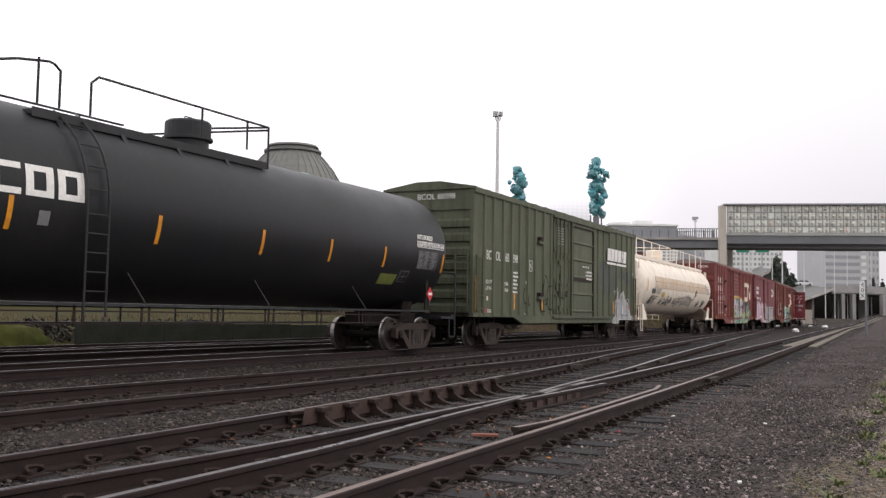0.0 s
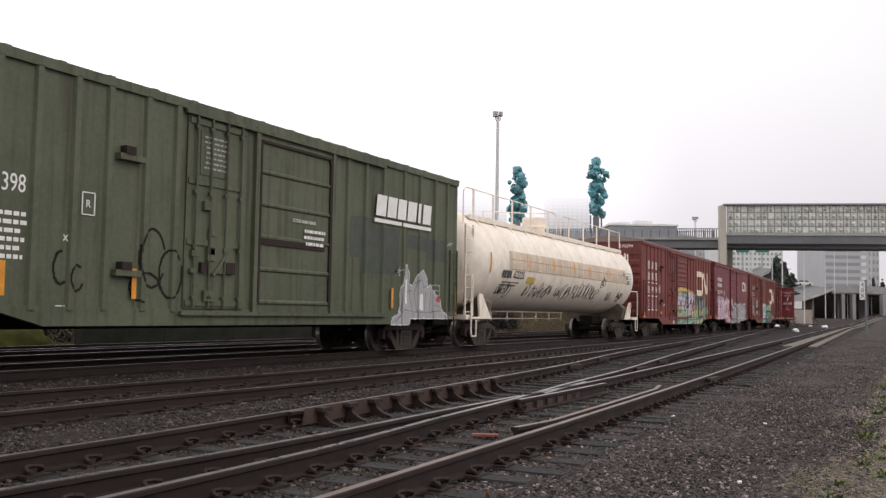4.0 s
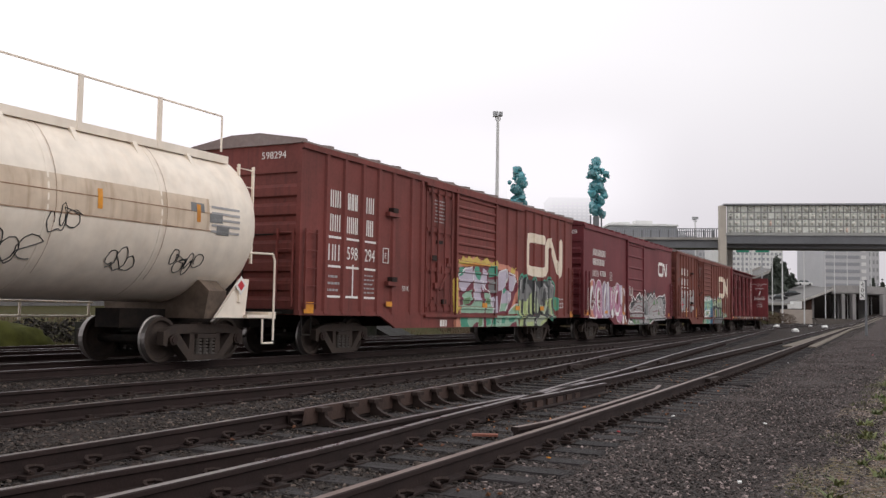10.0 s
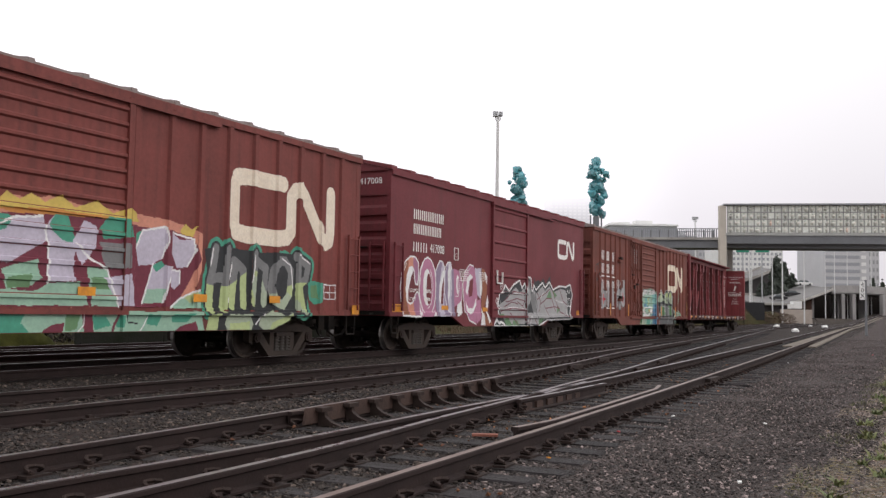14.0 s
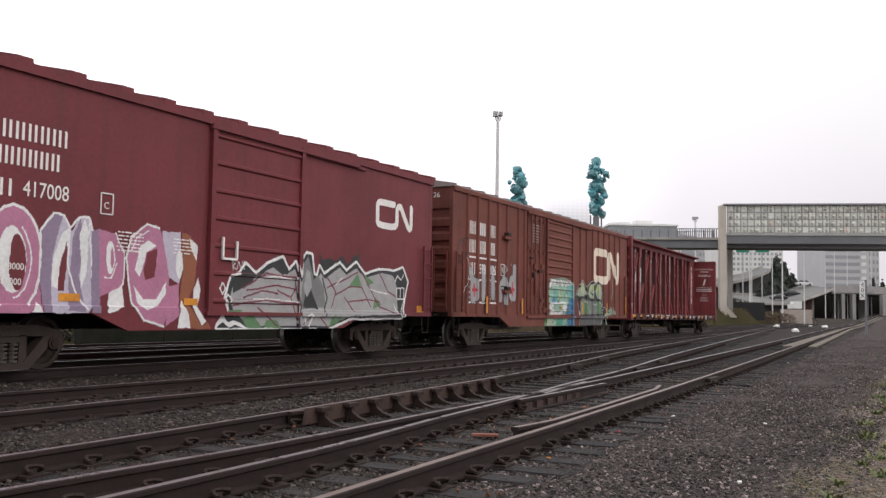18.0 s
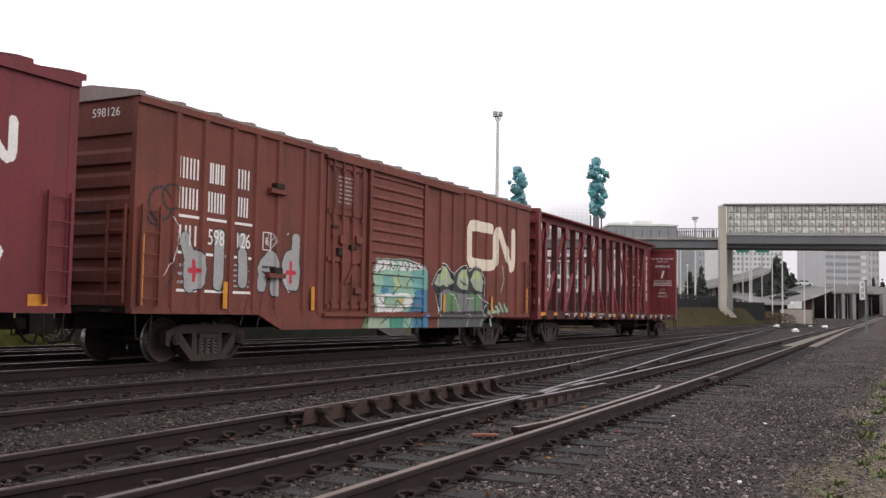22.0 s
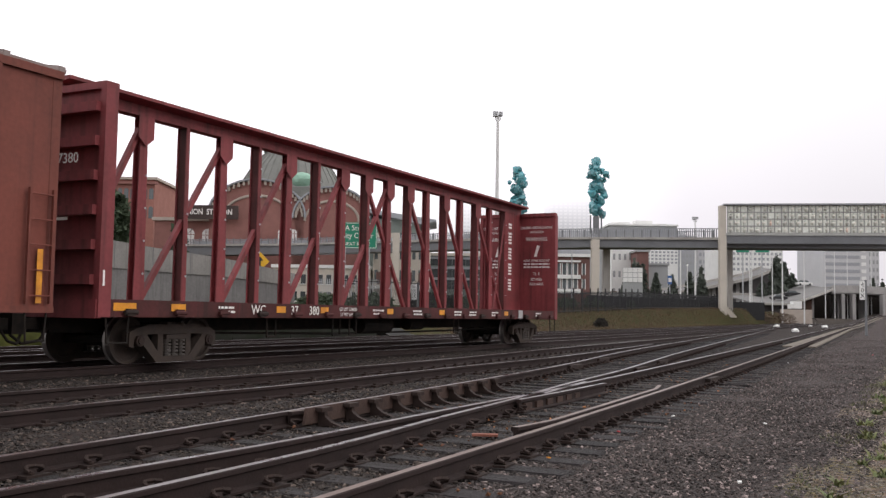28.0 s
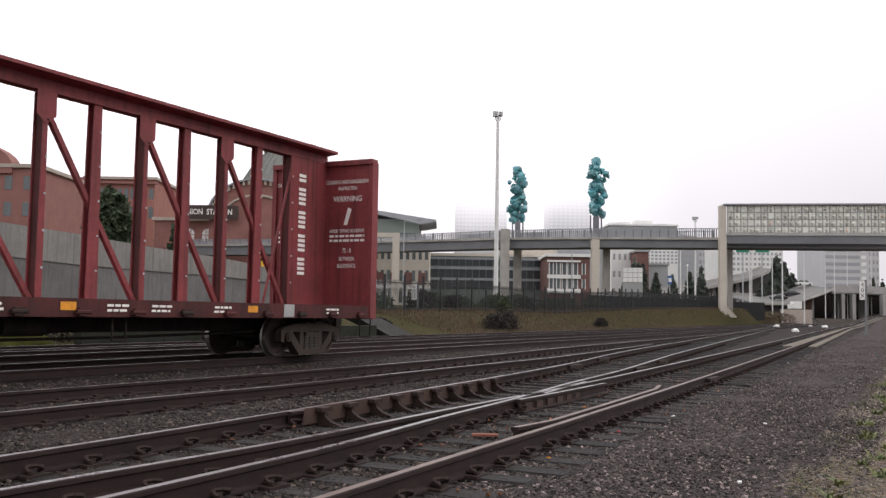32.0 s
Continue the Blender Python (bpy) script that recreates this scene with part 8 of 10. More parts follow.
    blob(p, "spray_violet", (84.43, 2.22), (84.56, 2.53), (84.64, 2.24), (84.58, 1.63), (84.72, 1.06), (84.38, 1.10), (84.38, 1.62))
    blob(p, "spray_white", (84.06, 1.46), (84.07, 1.90), (84.23, 2.29), (84.36, 2.36), (84.31, 1.91), (84.26, 1.42))
    blob(p, "maroon", (84.18, 1.41), (84.21, 1.86), (84.32, 2.16), (84.33, 1.72), (84.30, 1.40))
    blob(p, "spray_white", (84.56, 2.28), (84.64, 2.52), (84.74, 2.34), (84.71, 1.63), (84.62, 1.43))
    line(p, "spray_white", 0.019, (83.84, 1.60), (83.83, 2.28), (84.05, 2.57), (84.23, 2.56), (84.37, 2.37), (84.55, 2.55), (84.73, 2.55), (84.86, 2.25))
    line(p, "spray_white", 0.015, (84.37, 2.37), (84.34, 1.82), (84.54, 1.32), (84.75, 1.12))
    line(p, "spray_white", 0.014, (84.73, 2.55), (84.81, 1.84), (84.87, 1.23))
    blob(p, "spray_violet", (84.80, 2.35), (84.96, 2.41), (85.02, 1.07), (84.84, 1.06))
    blob(p, "spray_pink", (84.93, 2.41), (85.32, 2.34), (85.50, 1.98), (85.48, 1.55), (85.35, 1.36), (85.16, 1.39), (85.01, 1.33))
    blob(p, "spray_white", (85.29, 1.97), (85.29, 1.86), (85.27, 1.77), (85.24, 1.71), (85.21, 1.69), (85.17, 1.71), (85.14, 1.77), (85.12, 1.85), (85.10, 1.96), (85.11, 2.06), (85.12, 2.15), (85.15, 2.21), (85.18, 2.23), (85.22, 2.21), (85.25, 2.16), (85.28, 2.07), (85.29, 1.97))
    blob(p, "spray_pink", (85.27, 1.94), (85.27, 1.88), (85.26, 1.82), (85.25, 1.79), (85.24, 1.77), (85.22, 1.79), (85.21, 1.82), (85.20, 1.88), (85.19, 1.94), (85.19, 2.00), (85.20, 2.06), (85.21, 2.09), (85.22, 2.11), (85.24, 2.10), (85.25, 2.06), (85.26, 2.01), (85.27, 1.94))
    blob(p, "spray_white", (85.15, 1.07), (85.19, 1.39), (85.47, 1.50), (85.52, 1.18), (85.27, 1.07))
    line(p, "spray_white", 0.014, (85.29, 2.36), (85.49, 2.03), (85.50, 1.55), (85.32, 1.38))
    line(p, "spray_white", 0.011, (85.09, 1.64), (85.24, 1.63), (85.33, 1.86))
    blob(p, "spray_pink", (85.53, 1.98), (85.64, 2.33), (85.96, 2.57), (86.26, 2.52), (86.44, 2.25), (86.54, 1.70), (86.55, 1.20), (86.42, 0.84), (85.96, 0.95), (85.68, 1.24))
    blob(p, "spray_white", (85.73, 1.80), (85.83, 2.19), (86.03, 2.30), (86.22, 2.21), (85.98, 2.09), (85.85, 1.67))
    blob(p, "maroon", (85.92, 1.78), (86.00, 2.09), (86.24, 2.17), (86.19, 1.68), (85.99, 1.62))
    blob(p, "spray_white", (85.73, 1.54), (85.94, 1.30), (86.24, 1.30), (86.47, 1.61), (86.48, 1.42), (86.28, 1.19), (86.01, 1.12), (85.81, 1.24))
    line(p, "spray_white", 0.019, (86.42, 0.84), (85.96, 0.95), (85.68, 1.24), (85.53, 1.98), (85.64, 2.33), (85.96, 2.57), (86.26, 2.52))
    line(p, "spray_white", 0.011, (85.64, 2.09), (85.76, 2.33), (86.02, 2.46))
    blob(p, "spray_lilac", (86.33, 2.48), (86.79, 2.50), (86.85, 1.93), (86.80, 1.59), (86.54, 1.70))
    blob(p, "spray_pink", (86.48, 1.53), (86.80, 1.59), (86.79, 1.03), (86.47, 0.85))
    blob(p, "spray_brown", (86.83, 2.50), (87.05, 2.45), (87.22, 2.07), (87.20, 1.61), (87.00, 1.26), (87.39, 0.85), (87.54, 0.92), (87.63, 0.80), (87.02, 0.81), (86.81, 1.26), (86.88, 1.82))
    blob(p, "spray_white", (86.76, 0.81), (86.85, 1.31), (87.04, 1.03), (87.09, 0.81))
    blob(p, "spray_white", (86.87, 1.94), (86.87, 1.84), (86.85, 1.76), (86.83, 1.70), (86.79, 1.68), (86.76, 1.70), (86.73, 1.75), (86.70, 1.83), (86.69, 1.93), (86.69, 2.02), (86.71, 2.10), (86.74, 2.16), (86.77, 2.18), (86.81, 2.16), (86.84, 2.11), (86.86, 2.03), (86.87, 1.94))
    blob(p, "spray_white", (87.02, 2.40), (87.25, 2.30), (87.22, 2.01), (87.10, 2.18))
    blob(p, "spray_white", (87.17, 1.49), (87.28, 1.72), (87.36, 1.50), (87.26, 1.17), (87.50, 0.94), (87.39, 0.86), (87.15, 1.15))


mural("graffiti", m5, 81.6, 87.9, 0.78, 2.75, 0.015, bubble, m5.y_at, "pink, brown and violet bubble graffiti with white edges")
def chrome(p):
    blob(p, "spray_black", (91.11, 2.43), (91.25, 2.26), (91.50, 2.33), (91.76, 2.26), (92.01, 2.41), (92.29, 2.21), (92.47, 2.39), (92.69, 2.50), (92.86, 2.07), (91.18, 1.93))
    line(p, "spray_white", 0.060, (88.12, 1.15), (88.02, 1.37), (88.16, 1.77), (88.38, 1.82), (88.58, 2.02), (88.88, 1.85), (89.26, 2.06), (89.59, 2.17), (89.76, 2.23), (89.97, 1.96), (90.21, 2.14), (90.36, 1.82), (90.49, 2.21), (90.64, 2.37), (90.83, 2.34), (90.91, 1.92), (91.04, 1.89), (91.13, 2.11), (91.30, 1.95), (91.93, 2.22), (92.21, 2.06), (92.62, 2.27), (93.02, 2.01), (93.65, 2.16), (94.33, 2.15), (94.82, 2.25), (95.06, 1.93), (94.94, 1.55), (94.78, 1.04), (92.35, 1.01), (91.82, 0.87), (91.49, 0.78), (87.80, 0.81), (87.96, 1.01))
    blob(p, "spray_black", (88.12, 1.15), (88.02, 1.37), (88.16, 1.77), (88.38, 1.82), (88.58, 2.02), (88.88, 1.85), (89.26, 2.06), (89.59, 2.17), (89.76, 2.23), (89.97, 1.96), (90.21, 2.14), (90.36, 1.82), (90.49, 2.21), (90.64, 2.37), (90.83, 2.34), (90.91, 1.92), (91.04, 1.89), (91.13, 2.11), (91.30, 1.95), (91.93, 2.22), (92.21, 2.06), (92.62, 2.27), (93.02, 2.01), (93.65, 2.16), (94.33, 2.15), (94.82, 2.25), (95.06, 1.93), (94.94, 1.55), (94.78, 1.04), (92.35, 1.01), (91.82, 0.87), (91.49, 0.78), (87.80, 0.81), (87.96, 1.01))
    blob(p, "spray_silver", (88.24, 1.15), (88.13, 1.37), (88.24, 1.67), (88.51, 1.75), (88.71, 1.93), (88.92, 1.77), (89.28, 1.96), (89.60, 2.05), (89.86, 1.88), (90.17, 2.01), (90.36, 1.74), (90.56, 2.14), (90.70, 2.27), (90.85, 1.86), (90.98, 1.76), (91.17, 1.98), (91.34, 1.86), (91.94, 2.14), (92.19, 1.98), (92.63, 2.15), (93.02, 1.94), (93.76, 2.10), (94.34, 2.05), (94.52, 1.79), (94.60, 1.10), (92.31, 1.05), (91.48, 0.83), (88.68, 0.85))
    blob(p, "spray_black", (88.21, 1.74), (88.51, 1.80), (88.68, 1.97), (88.87, 1.83), (88.77, 1.65), (88.53, 1.57), (88.22, 1.47))
    blob(p, "spray_black", (89.44, 2.01), (89.73, 2.21), (89.95, 2.00), (89.78, 1.87))
    blob(p, "spray_grey", (90.37, 1.64), (90.50, 2.10), (90.70, 2.31), (90.92, 1.81), (91.07, 1.93), (91.31, 1.67), (91.38, 1.24), (90.36, 1.18))
    blob(p, "spray_black", (90.54, 1.23), (90.67, 1.70), (90.80, 1.65), (91.11, 1.19))
    blob(p, "spray_silver", (90.55, 1.64), (90.65, 2.06), (90.78, 1.96), (90.86, 1.65), (90.68, 1.44))
    blob(p, "spray_moss", (92.32, 1.71), (92.67, 2.04), (92.87, 1.76))
    blob(p, "spray_moss", (92.98, 2.03), (93.42, 1.84), (93.11, 1.76))
    blob(p, "spray_moss", (93.48, 1.51), (93.79, 1.34), (93.39, 1.21))
    blob(p, "spray_moss", (88.51, 0.97), (88.83, 1.09), (89.15, 0.80), (88.68, 0.80))
    blob(p, "spray_moss", (89.20, 0.80), (89.27, 0.96), (89.60, 0.96), (89.80, 0.79))
    blob(p, "spray_moss", (91.82, 1.03), (92.03, 1.01), (91.69, 0.81))
    blob(p, "spray_moss", (88.06, 1.15), (88.54, 1.15), (88.31, 1.01))
    blob(p, "spray_moss", (91.64, 1.08), (91.49, 0.79), (91.82, 0.92))
    line(p, "spray_wine", 0.017, (88.52, 1.57), (89.20, 1.88), (90.18, 1.83))
    line(p, "spray_wine", 0.017, (88.64, 1.53), (89.62, 1.66), (90.27, 1.58))
    line(p, "spray_wine", 0.017, (88.53, 1.38), (89.09, 1.54), (89.63, 1.49))
    line(p, "spray_wine", 0.017, (89.62, 1.56), (90.06, 1.42), (90.27, 1.63))
    line(p, "spray_wine", 0.017, (88.23, 1.24), (89.10, 1.35), (90.36, 1.28))
    line(p, "spray_wine", 0.017, (88.97, 1.21), (89.66, 0.82))
    line(p, "spray_wine", 0.017, (90.06, 1.42), (90.38, 0.82))
    line(p, "spray_wine", 0.017, (91.44, 1.67), (92.31, 1.93), (92.67, 2.06))
    line(p, "spray_wine", 0.017, (91.43, 1.89), (91.79, 1.58), (91.63, 1.25))
    line(p, "spray_wine", 0.017, (91.79, 1.52), (92.32, 1.71), (92.88, 1.73), (93.29, 1.27))
    line(p, "spray_wine", 0.017, (92.86, 2.07), (93.69, 1.28), (94.55, 1.10))
    line(p, "spray_wine", 0.017, (93.65, 2.11), (94.09, 1.65), (94.54, 1.54))
    line(p, "spray_wine", 0.017, (92.15, 1.48), (92.53, 1.15))
    line(p, "spray_wine", 0.017, (91.15, 1.03), (91.49, 0.79))
    line(p, "spray_wine", 0.017, (92.33, 1.37), (93.08, 1.44), (93.69, 1.40))
    line(p, "spray_wine", 0.017, (90.83, 1.03), (90.53, 0.87))
    line(p, "spray_white", 0.012, (88.97, 1.77), (89.61, 1.84), (90.18, 1.77))
    line(p, "spray_white", 0.012, (88.84, 1.37), (89.63, 1.37), (90.28, 1.33))
    line(p, "spray_white", 0.012, (91.78, 1.74), (92.04, 1.92))
    line(p, "spray_white", 0.012, (93.27, 1.68), (94.10, 1.59))
    line(p, "spray_black", 0.022, (90.18, 1.83), (90.36, 1.23), (90.31, 0.82))
    line(p, "spray_black", 0.022, (91.24, 1.88), (91.45, 1.46), (91.28, 1.03))
    line(p, "spray_white", 0.019, (90.62, 0.92), (90.58, 1.02), (90.73, 1.09), (90.86, 1.00), (90.74, 0.82))
    blob(p, "spray_white", (87.75, 0.81), (87.79, 0.91), (87.97, 1.03), (88.11, 0.91), (88.25, 0.96), (88.43, 0.91), (88.68, 0.80), (88.54, 0.80), (88.32, 0.87), (88.14, 0.82), (87.97, 0.92))
    line(p, "spray_white", 0.015, (87.85, 1.54), (87.92, 1.65), (88.01, 1.55), (87.93, 1.44), (87.85, 1.54))
    line(p, "spray_white", 0.015, (88.00, 1.33), (88.08, 1.44), (88.18, 1.37), (88.09, 1.26), (88.00, 1.33))
    line(p, "spray_white", 0.014, (94.53, 1.75), (94.89, 1.76), (94.90, 1.48), (94.54, 1.48), (94.53, 1.75))
    line(p, "spray_white", 0.014, (94.71, 1.76), (94.72, 1.48))
    line(p, "spray_white", 0.014, (94.41, 1.91), (94.56, 2.06), (94.74, 1.95), (94.87, 2.10))
    line(p, "spray_white", 0.014, (94.37, 1.35), (94.67, 1.04), (94.99, 1.61))
    line(p, "spray_white", 0.007, (88.17, 2.10), (88.20, 1.92))
    line(p, "spray_white", 0.007, (88.17, 2.08), (88.26, 2.03), (88.19, 1.99), (88.29, 1.91))
    line(p, "spray_white", 0.007, (88.32, 1.93), (88.36, 2.08), (88.44, 1.91))
    line(p, "spray_white", 0.007, (88.45, 2.08), (88.54, 1.92))
    line(p, "spray_white", 0.007, (88.53, 2.09), (88.46, 1.92))


mural("graffiti", m5, 87.3, 95.9, 0.78, 2.75, 0.015, chrome, door_relief(m5, 87.55, 90.35, 4.68, 7), "silver and black graffiti with green patches")


# ---- tank cars ----
def tank_patch(name, parent, x0, x1, a0, a1, r, zc, material, label="", n=14):
    """A curved patch on the tank's near side, angles up from the horizontal."""
    bm = bmesh.new()
    rows = []
    for i in range(n + 1):
        a = radians(a0 + (a1 - a0) * i / n)
        rows.append([bm.verts.new((x, -r * math.cos(a), zc + r * math.sin(a))) for x in np.linspace(x0, x1, 3)])
    for p, q in zip(rows, rows[1:]):
        for k in range(2):
            bm.faces.new((p[k], p[k + 1], q[k + 1], q[k]))
    return part(name, bm, material, parent, label)


def tank_car(u0, u1, label, paint, rail_paint, r, zc, trucks, walk_u, dome_u, ladders, far_rail):
    ob = car(u0, u1, "tank_car", label, 0.25 if u0 > 40 else 0.0)
    c, L = (u0 + u1) / 2, (u1 - u0) / 2
    prof = [(-L + 0.78 * (1 - math.cos(t)), r * math.sin(t)) for t in np.linspace(0.02, math.pi / 2, 12)]
    prof += [(-a, b) for a, b in prof[::-1]]
    part("tank_shell", lathe(bmesh.new(), prof, 56, "x", (0, 0, zc)), paint, ob, smooth=True)
    n = 1 if paint == "black_tank" else 7
    for i in range(1, n):
        x = -L + 0.8 + (2 * L - 1.6) * i / n
        part("weld_band", lathe(bmesh.new(), [(x - 0.025, r + 0.002), (x - 0.015, r + 0.006), (x + 0.015, r + 0.006), (x + 0.025, r + 0.002)], 56, "x", (0, 0, zc)), paint, ob, smooth=True)
    for t in trucks:
        x = t - c
        truck(ob, x)
        s = 1 if x > 0 else -1
        w = 0.7 if paint == "black_tank" else 1.25
        part("saddle", prism(bmesh.new(), [(-w, 0.98), (-w - 0.1, 1.5), (-w + 0.15, zc - r * 0.72), (w - 0.15, zc - r * 0.72), (w + 0.1, 1.5), (w, 0.98)], x - 0.25, x + 0.25, "x"), "under" if paint == "black_tank" else "saddle", ob)
        e = s * (L + 0.1)
        part("stub_sill", bx(min(x - s * 1.4, e), max(x - s * 1.4, e), -0.3, 0.3, 0.8, 1.15), "under", ob)
        part("end_sill", bx(e - 0.12, e + 0.12, -1.45, 1.45, 0.98, 1.12), rail_paint, ob)
        if paint == "black_tank":
            part("side_bolster_plate", prism(bmesh.new(), [(x - s * 0.28, 1.14), (x + s * 0.02, 1.14), (x - s * 0.14, 2.0), (x - s * 0.22, 2.0)], -1.47, -1.44), "under", ob)
        else:
            part("side_bolster_plate", prism(bmesh.new(), [(x - s * 0.1, 1.0), (x + s * 0.75, 1.0), (x + s * 0.85, 1.75), (x + s * 0.6, 1.75)], -1.40, -1.34), paint, ob)
        coupler(ob, e, s)
        # end platform with hoop rails and a ladder
        p = s * (L - 0.75)
        part("end_platform", bx(min(p, e), max(p, e), -1.5, -1.05, 1.0, 1.06), rail_paint, ob)
        bm = pipe(bmesh.new(), [(e - s * 0.05, -1.52, 0.55), (e - s * 0.05, -1.52, 2.15), (e - s * 0.12, -1.52, 2.28), (e - s * 0.65, -1.3, 2.28)], 0.022)
        pipe(bm, [(e - s * 0.4, -1.52, 0.98), (e - s * 0.4, -1.52, 0.5), (e - s * 0.05, -1.52, 0.5)], 0.02)
        part("hoop_rail", bm, rail_paint, ob)
    # walkway along the top, near side, on brackets
    a, b = walk_u[0] - c, walk_u[1] - c
    ya, za = -r * math.sin(radians(30)), zc + r * math.cos(radians(30))
    part("walkway", bx(a, b, -0.98, -0.42, zc + r - 0.28, zc + r - 0.20), rail_paint, ob)
    part("walkway_kick_plate", bx(a, b, -1.0, -0.985, zc + r - 0.32, zc + r - 0.17), rail_paint, ob)
    x = a + 0.5
    while x < b:
        part("walkway_bracket", prism(bmesh.new(), [(-0.99, zc + r - 0.27), (-0.7, zc + r - 0.27), (-1.24, zc + r - 0.64), (-1.2, zc + r - 0.6)], x - 0.05, x + 0.05, "x"), paint, ob)
        x += 1.35
    for d in dome_u:
        x = d - c
        bm = lathe(bmesh.new(), [(zc + r - 0.1, 0.42), (zc + r + 0.12, 0.42), (zc + r + 0.13, 0.50), (zc + r + 0.18, 0.50), (zc + r + 0.19, 0.46), (zc + r + 0.48, 0.46), (zc + r + 0.52, 0.42), (zc + r + 0.55, 0.15)], 28, "z", (x, 0, 0))
        dome = part("valve_dome", bm, paint if paint != "black_tank" else "iron", ob)
        part("dome_handle", pipe(bmesh.new(), [(x - 0.12, 0, zc + r + 0.54), (x - 0.1, 0, zc + r + 0.62), (x + 0.1, 0, zc + r + 0.62), (x + 0.12, 0, zc + r + 0.54)], 0.012, 5), rail_paint, dome)
    for l0, top in ladders:
        x = l0 - c
        bm = bmesh.new()
        for o in (-0.22, 0.22):
            pts = [(x + o, -(r + 0.1) * math.cos(t), zc + (r + 0.1) * math.sin(t)) for t in np.linspace(0, radians(60), 8)]
            pipe(bm, [(x + o, -r - 0.1, 1.0)] + pts, 0.022, 5)
        for z in np.arange(1.1, zc, 0.3):
            rod(bm, (x - 0.22, -r - 0.1, z), (x + 0.22, -r - 0.1, z), 0.014, 5)
        for t in np.linspace(0.1, radians(58), 5):
            y, z = -(r + 0.1) * math.cos(t), zc + (r + 0.1) * math.sin(t)
            rod(bm, (x - 0.22, y, z), (x + 0.22, y, z), 0.014, 5)
        part("ladder", bm, rail_paint, ob)
    if far_rail:
        bm = bmesh.new()
        for z in far_rail:
            rod(bm, (-L + 1.8, 1.5, z), (L - 1.8, 1.5, z), 0.022, 5)
        x = -L + 1.9
        while x < L - 1.8:
            rod(bm, (x, 1.5, min(far_rail) - 0.08), (x, 1.5, max(far_rail) + 0.3), 0.025, 5)
            x += 1.6
        part("side_rail", bm, rail_paint, ob)
    return ob, c


def rail_frame(parent, runs, r, material):
    bm = bmesh.new()
    for run in runs:
        pipe(bm, run, r, 6)
    return part("handrail", bm, material, parent)


# white tank car
wt_car, wc = tank_car(43.45, 61.65, "weathered ivory-white tank car with rust streaks and black scrawls", "ivory", "ivory", 1.53, 2.80, (45.05, 60.2), (44.3, 60.8), (52.3,), (), (0.98, 1.25))
XW = lambda u: u - wc
tank_patch("grime_band", wt_car, XW(46.3), XW(59.7), -8, 14, 1.534, 2.80, "ivory_dirty", "grimy beige band along the tank")
for a_ in (-8, 4):
    tank_patch("rust_line", wt_car, XW(46.3), XW(60.2), a_ - 0.35, a_ + 0.35, 1.538, 2.80, "rustline", "rusty seam line", 2)
zt = 2.80 + 1.53
hr = [[(XW(43.9), -0.98, zt - 0.5), (XW(43.9), -0.98, zt + 0.5), (XW(44.05), -0.98, zt + 0.62), (XW(51.9), -0.98, zt + 0.62), (XW(52.1), -0.98, zt + 0.5), (XW(52.1), -0.98, zt - 0.1)],
      [(XW(52.6), -0.98, zt - 0.1), (XW(52.6), -0.98, zt + 0.5), (XW(52.7), -0.98, zt + 0.6), (XW(60.6), -0.98, zt + 0.6), (XW(60.6), -0.98, zt - 0.1)],
      [(XW(49.3), 0.8, zt - 0.1), (XW(49.3), 0.8, zt + 0.5), (XW(51.4), 0.2, zt + 0.62), (XW(52.1), -0.98, zt + 0.62)], [(XW(49.3), 0.8, zt + 0.35), (XW(50.0), 0.8, zt + 0.3), (XW(50.3), 0.8, zt)]]
rail_frame(wt_car, hr, 0.02, "ivory")
for u in (44.6, 46.1, 47.7, 49.4, 51.15, 53.5, 55.3, 57.1, 58.9):
    part("handrail_post", bx(XW(u) - 0.05, XW(u) + 0.05, -1.008, -0.975, zt - 0.30, zt + 0.62), "ivory", wt_car)
ladder(wt_car, XW(43.45), XW(43.98), -1.30, 1.2, 3.7, 8, "ivory")
for u, a0, a1 in ((44.78, -15, 8), (47.8, -3, 12), (50.4, -3, 11), (52.6, -3, 10), (54.6, -3, 10), (57.1, -3, 9), (59.4, -3, 9)):
    tank_patch("reflector", wt_car, XW(u) - 0.05, XW(u) + 0.05, a0, a1, 1.542, 2.80, "orange")
words("lettering", "62225", 0.36, pose(XW(47.15), -1.50, 2.42, 14), "spray_dusk", wt_car, squeeze=1.05)
o = bars(wt_car, 0, 0.14, 0.85, 0.28, 1, 0, "spray_dusk", "lettering", 0.9, 5)
o.matrix_local = pose(XW(45.7), -1.50, 2.42, 14)
o = bars(wt_car, 0, 0.1, 1.5, 0.2, 2, 0, "under", "stencil_panel", 0.4, 6)
o.matrix_local = pose(XW(45.7), -1.42, 2.12, 24)
for u in (46.25, 48.75, 51.25, 53.75, 56.25, 58.6):
    tank_patch("weld_stain", wt_car, XW(u) - 0.005, XW(u) + 0.005, -48, 52, 1.541, 2.80, "rustline", "brown-stained weld seam", 14)
tank_patch("yellow_label", wt_car, XW(47.9), XW(48.65), -24, -15, 1.54, 2.80, "spray_yellow", "faded yellow label")
ladder(wt_car, XW(60.95), XW(61.4), -1.16, 2.2, 3.95, 6, "ivory")
wp = part("hazard_placard", prism(bmesh.new(), [(-0.18, 0), (0, 0.18), (0.18, 0), (0, -0.18)], -0.004, 0.004), "white", wt_car, "white and red diamond placard")
wp.matrix_local = pose(XW(60.75), -1.45, 1.62)
part("placard_mark", prism(bmesh.new(), [(-0.1, 0), (0, 0.1), (0.1, 0), (0, -0.1)], -0.008, -0.004), "red", wp)
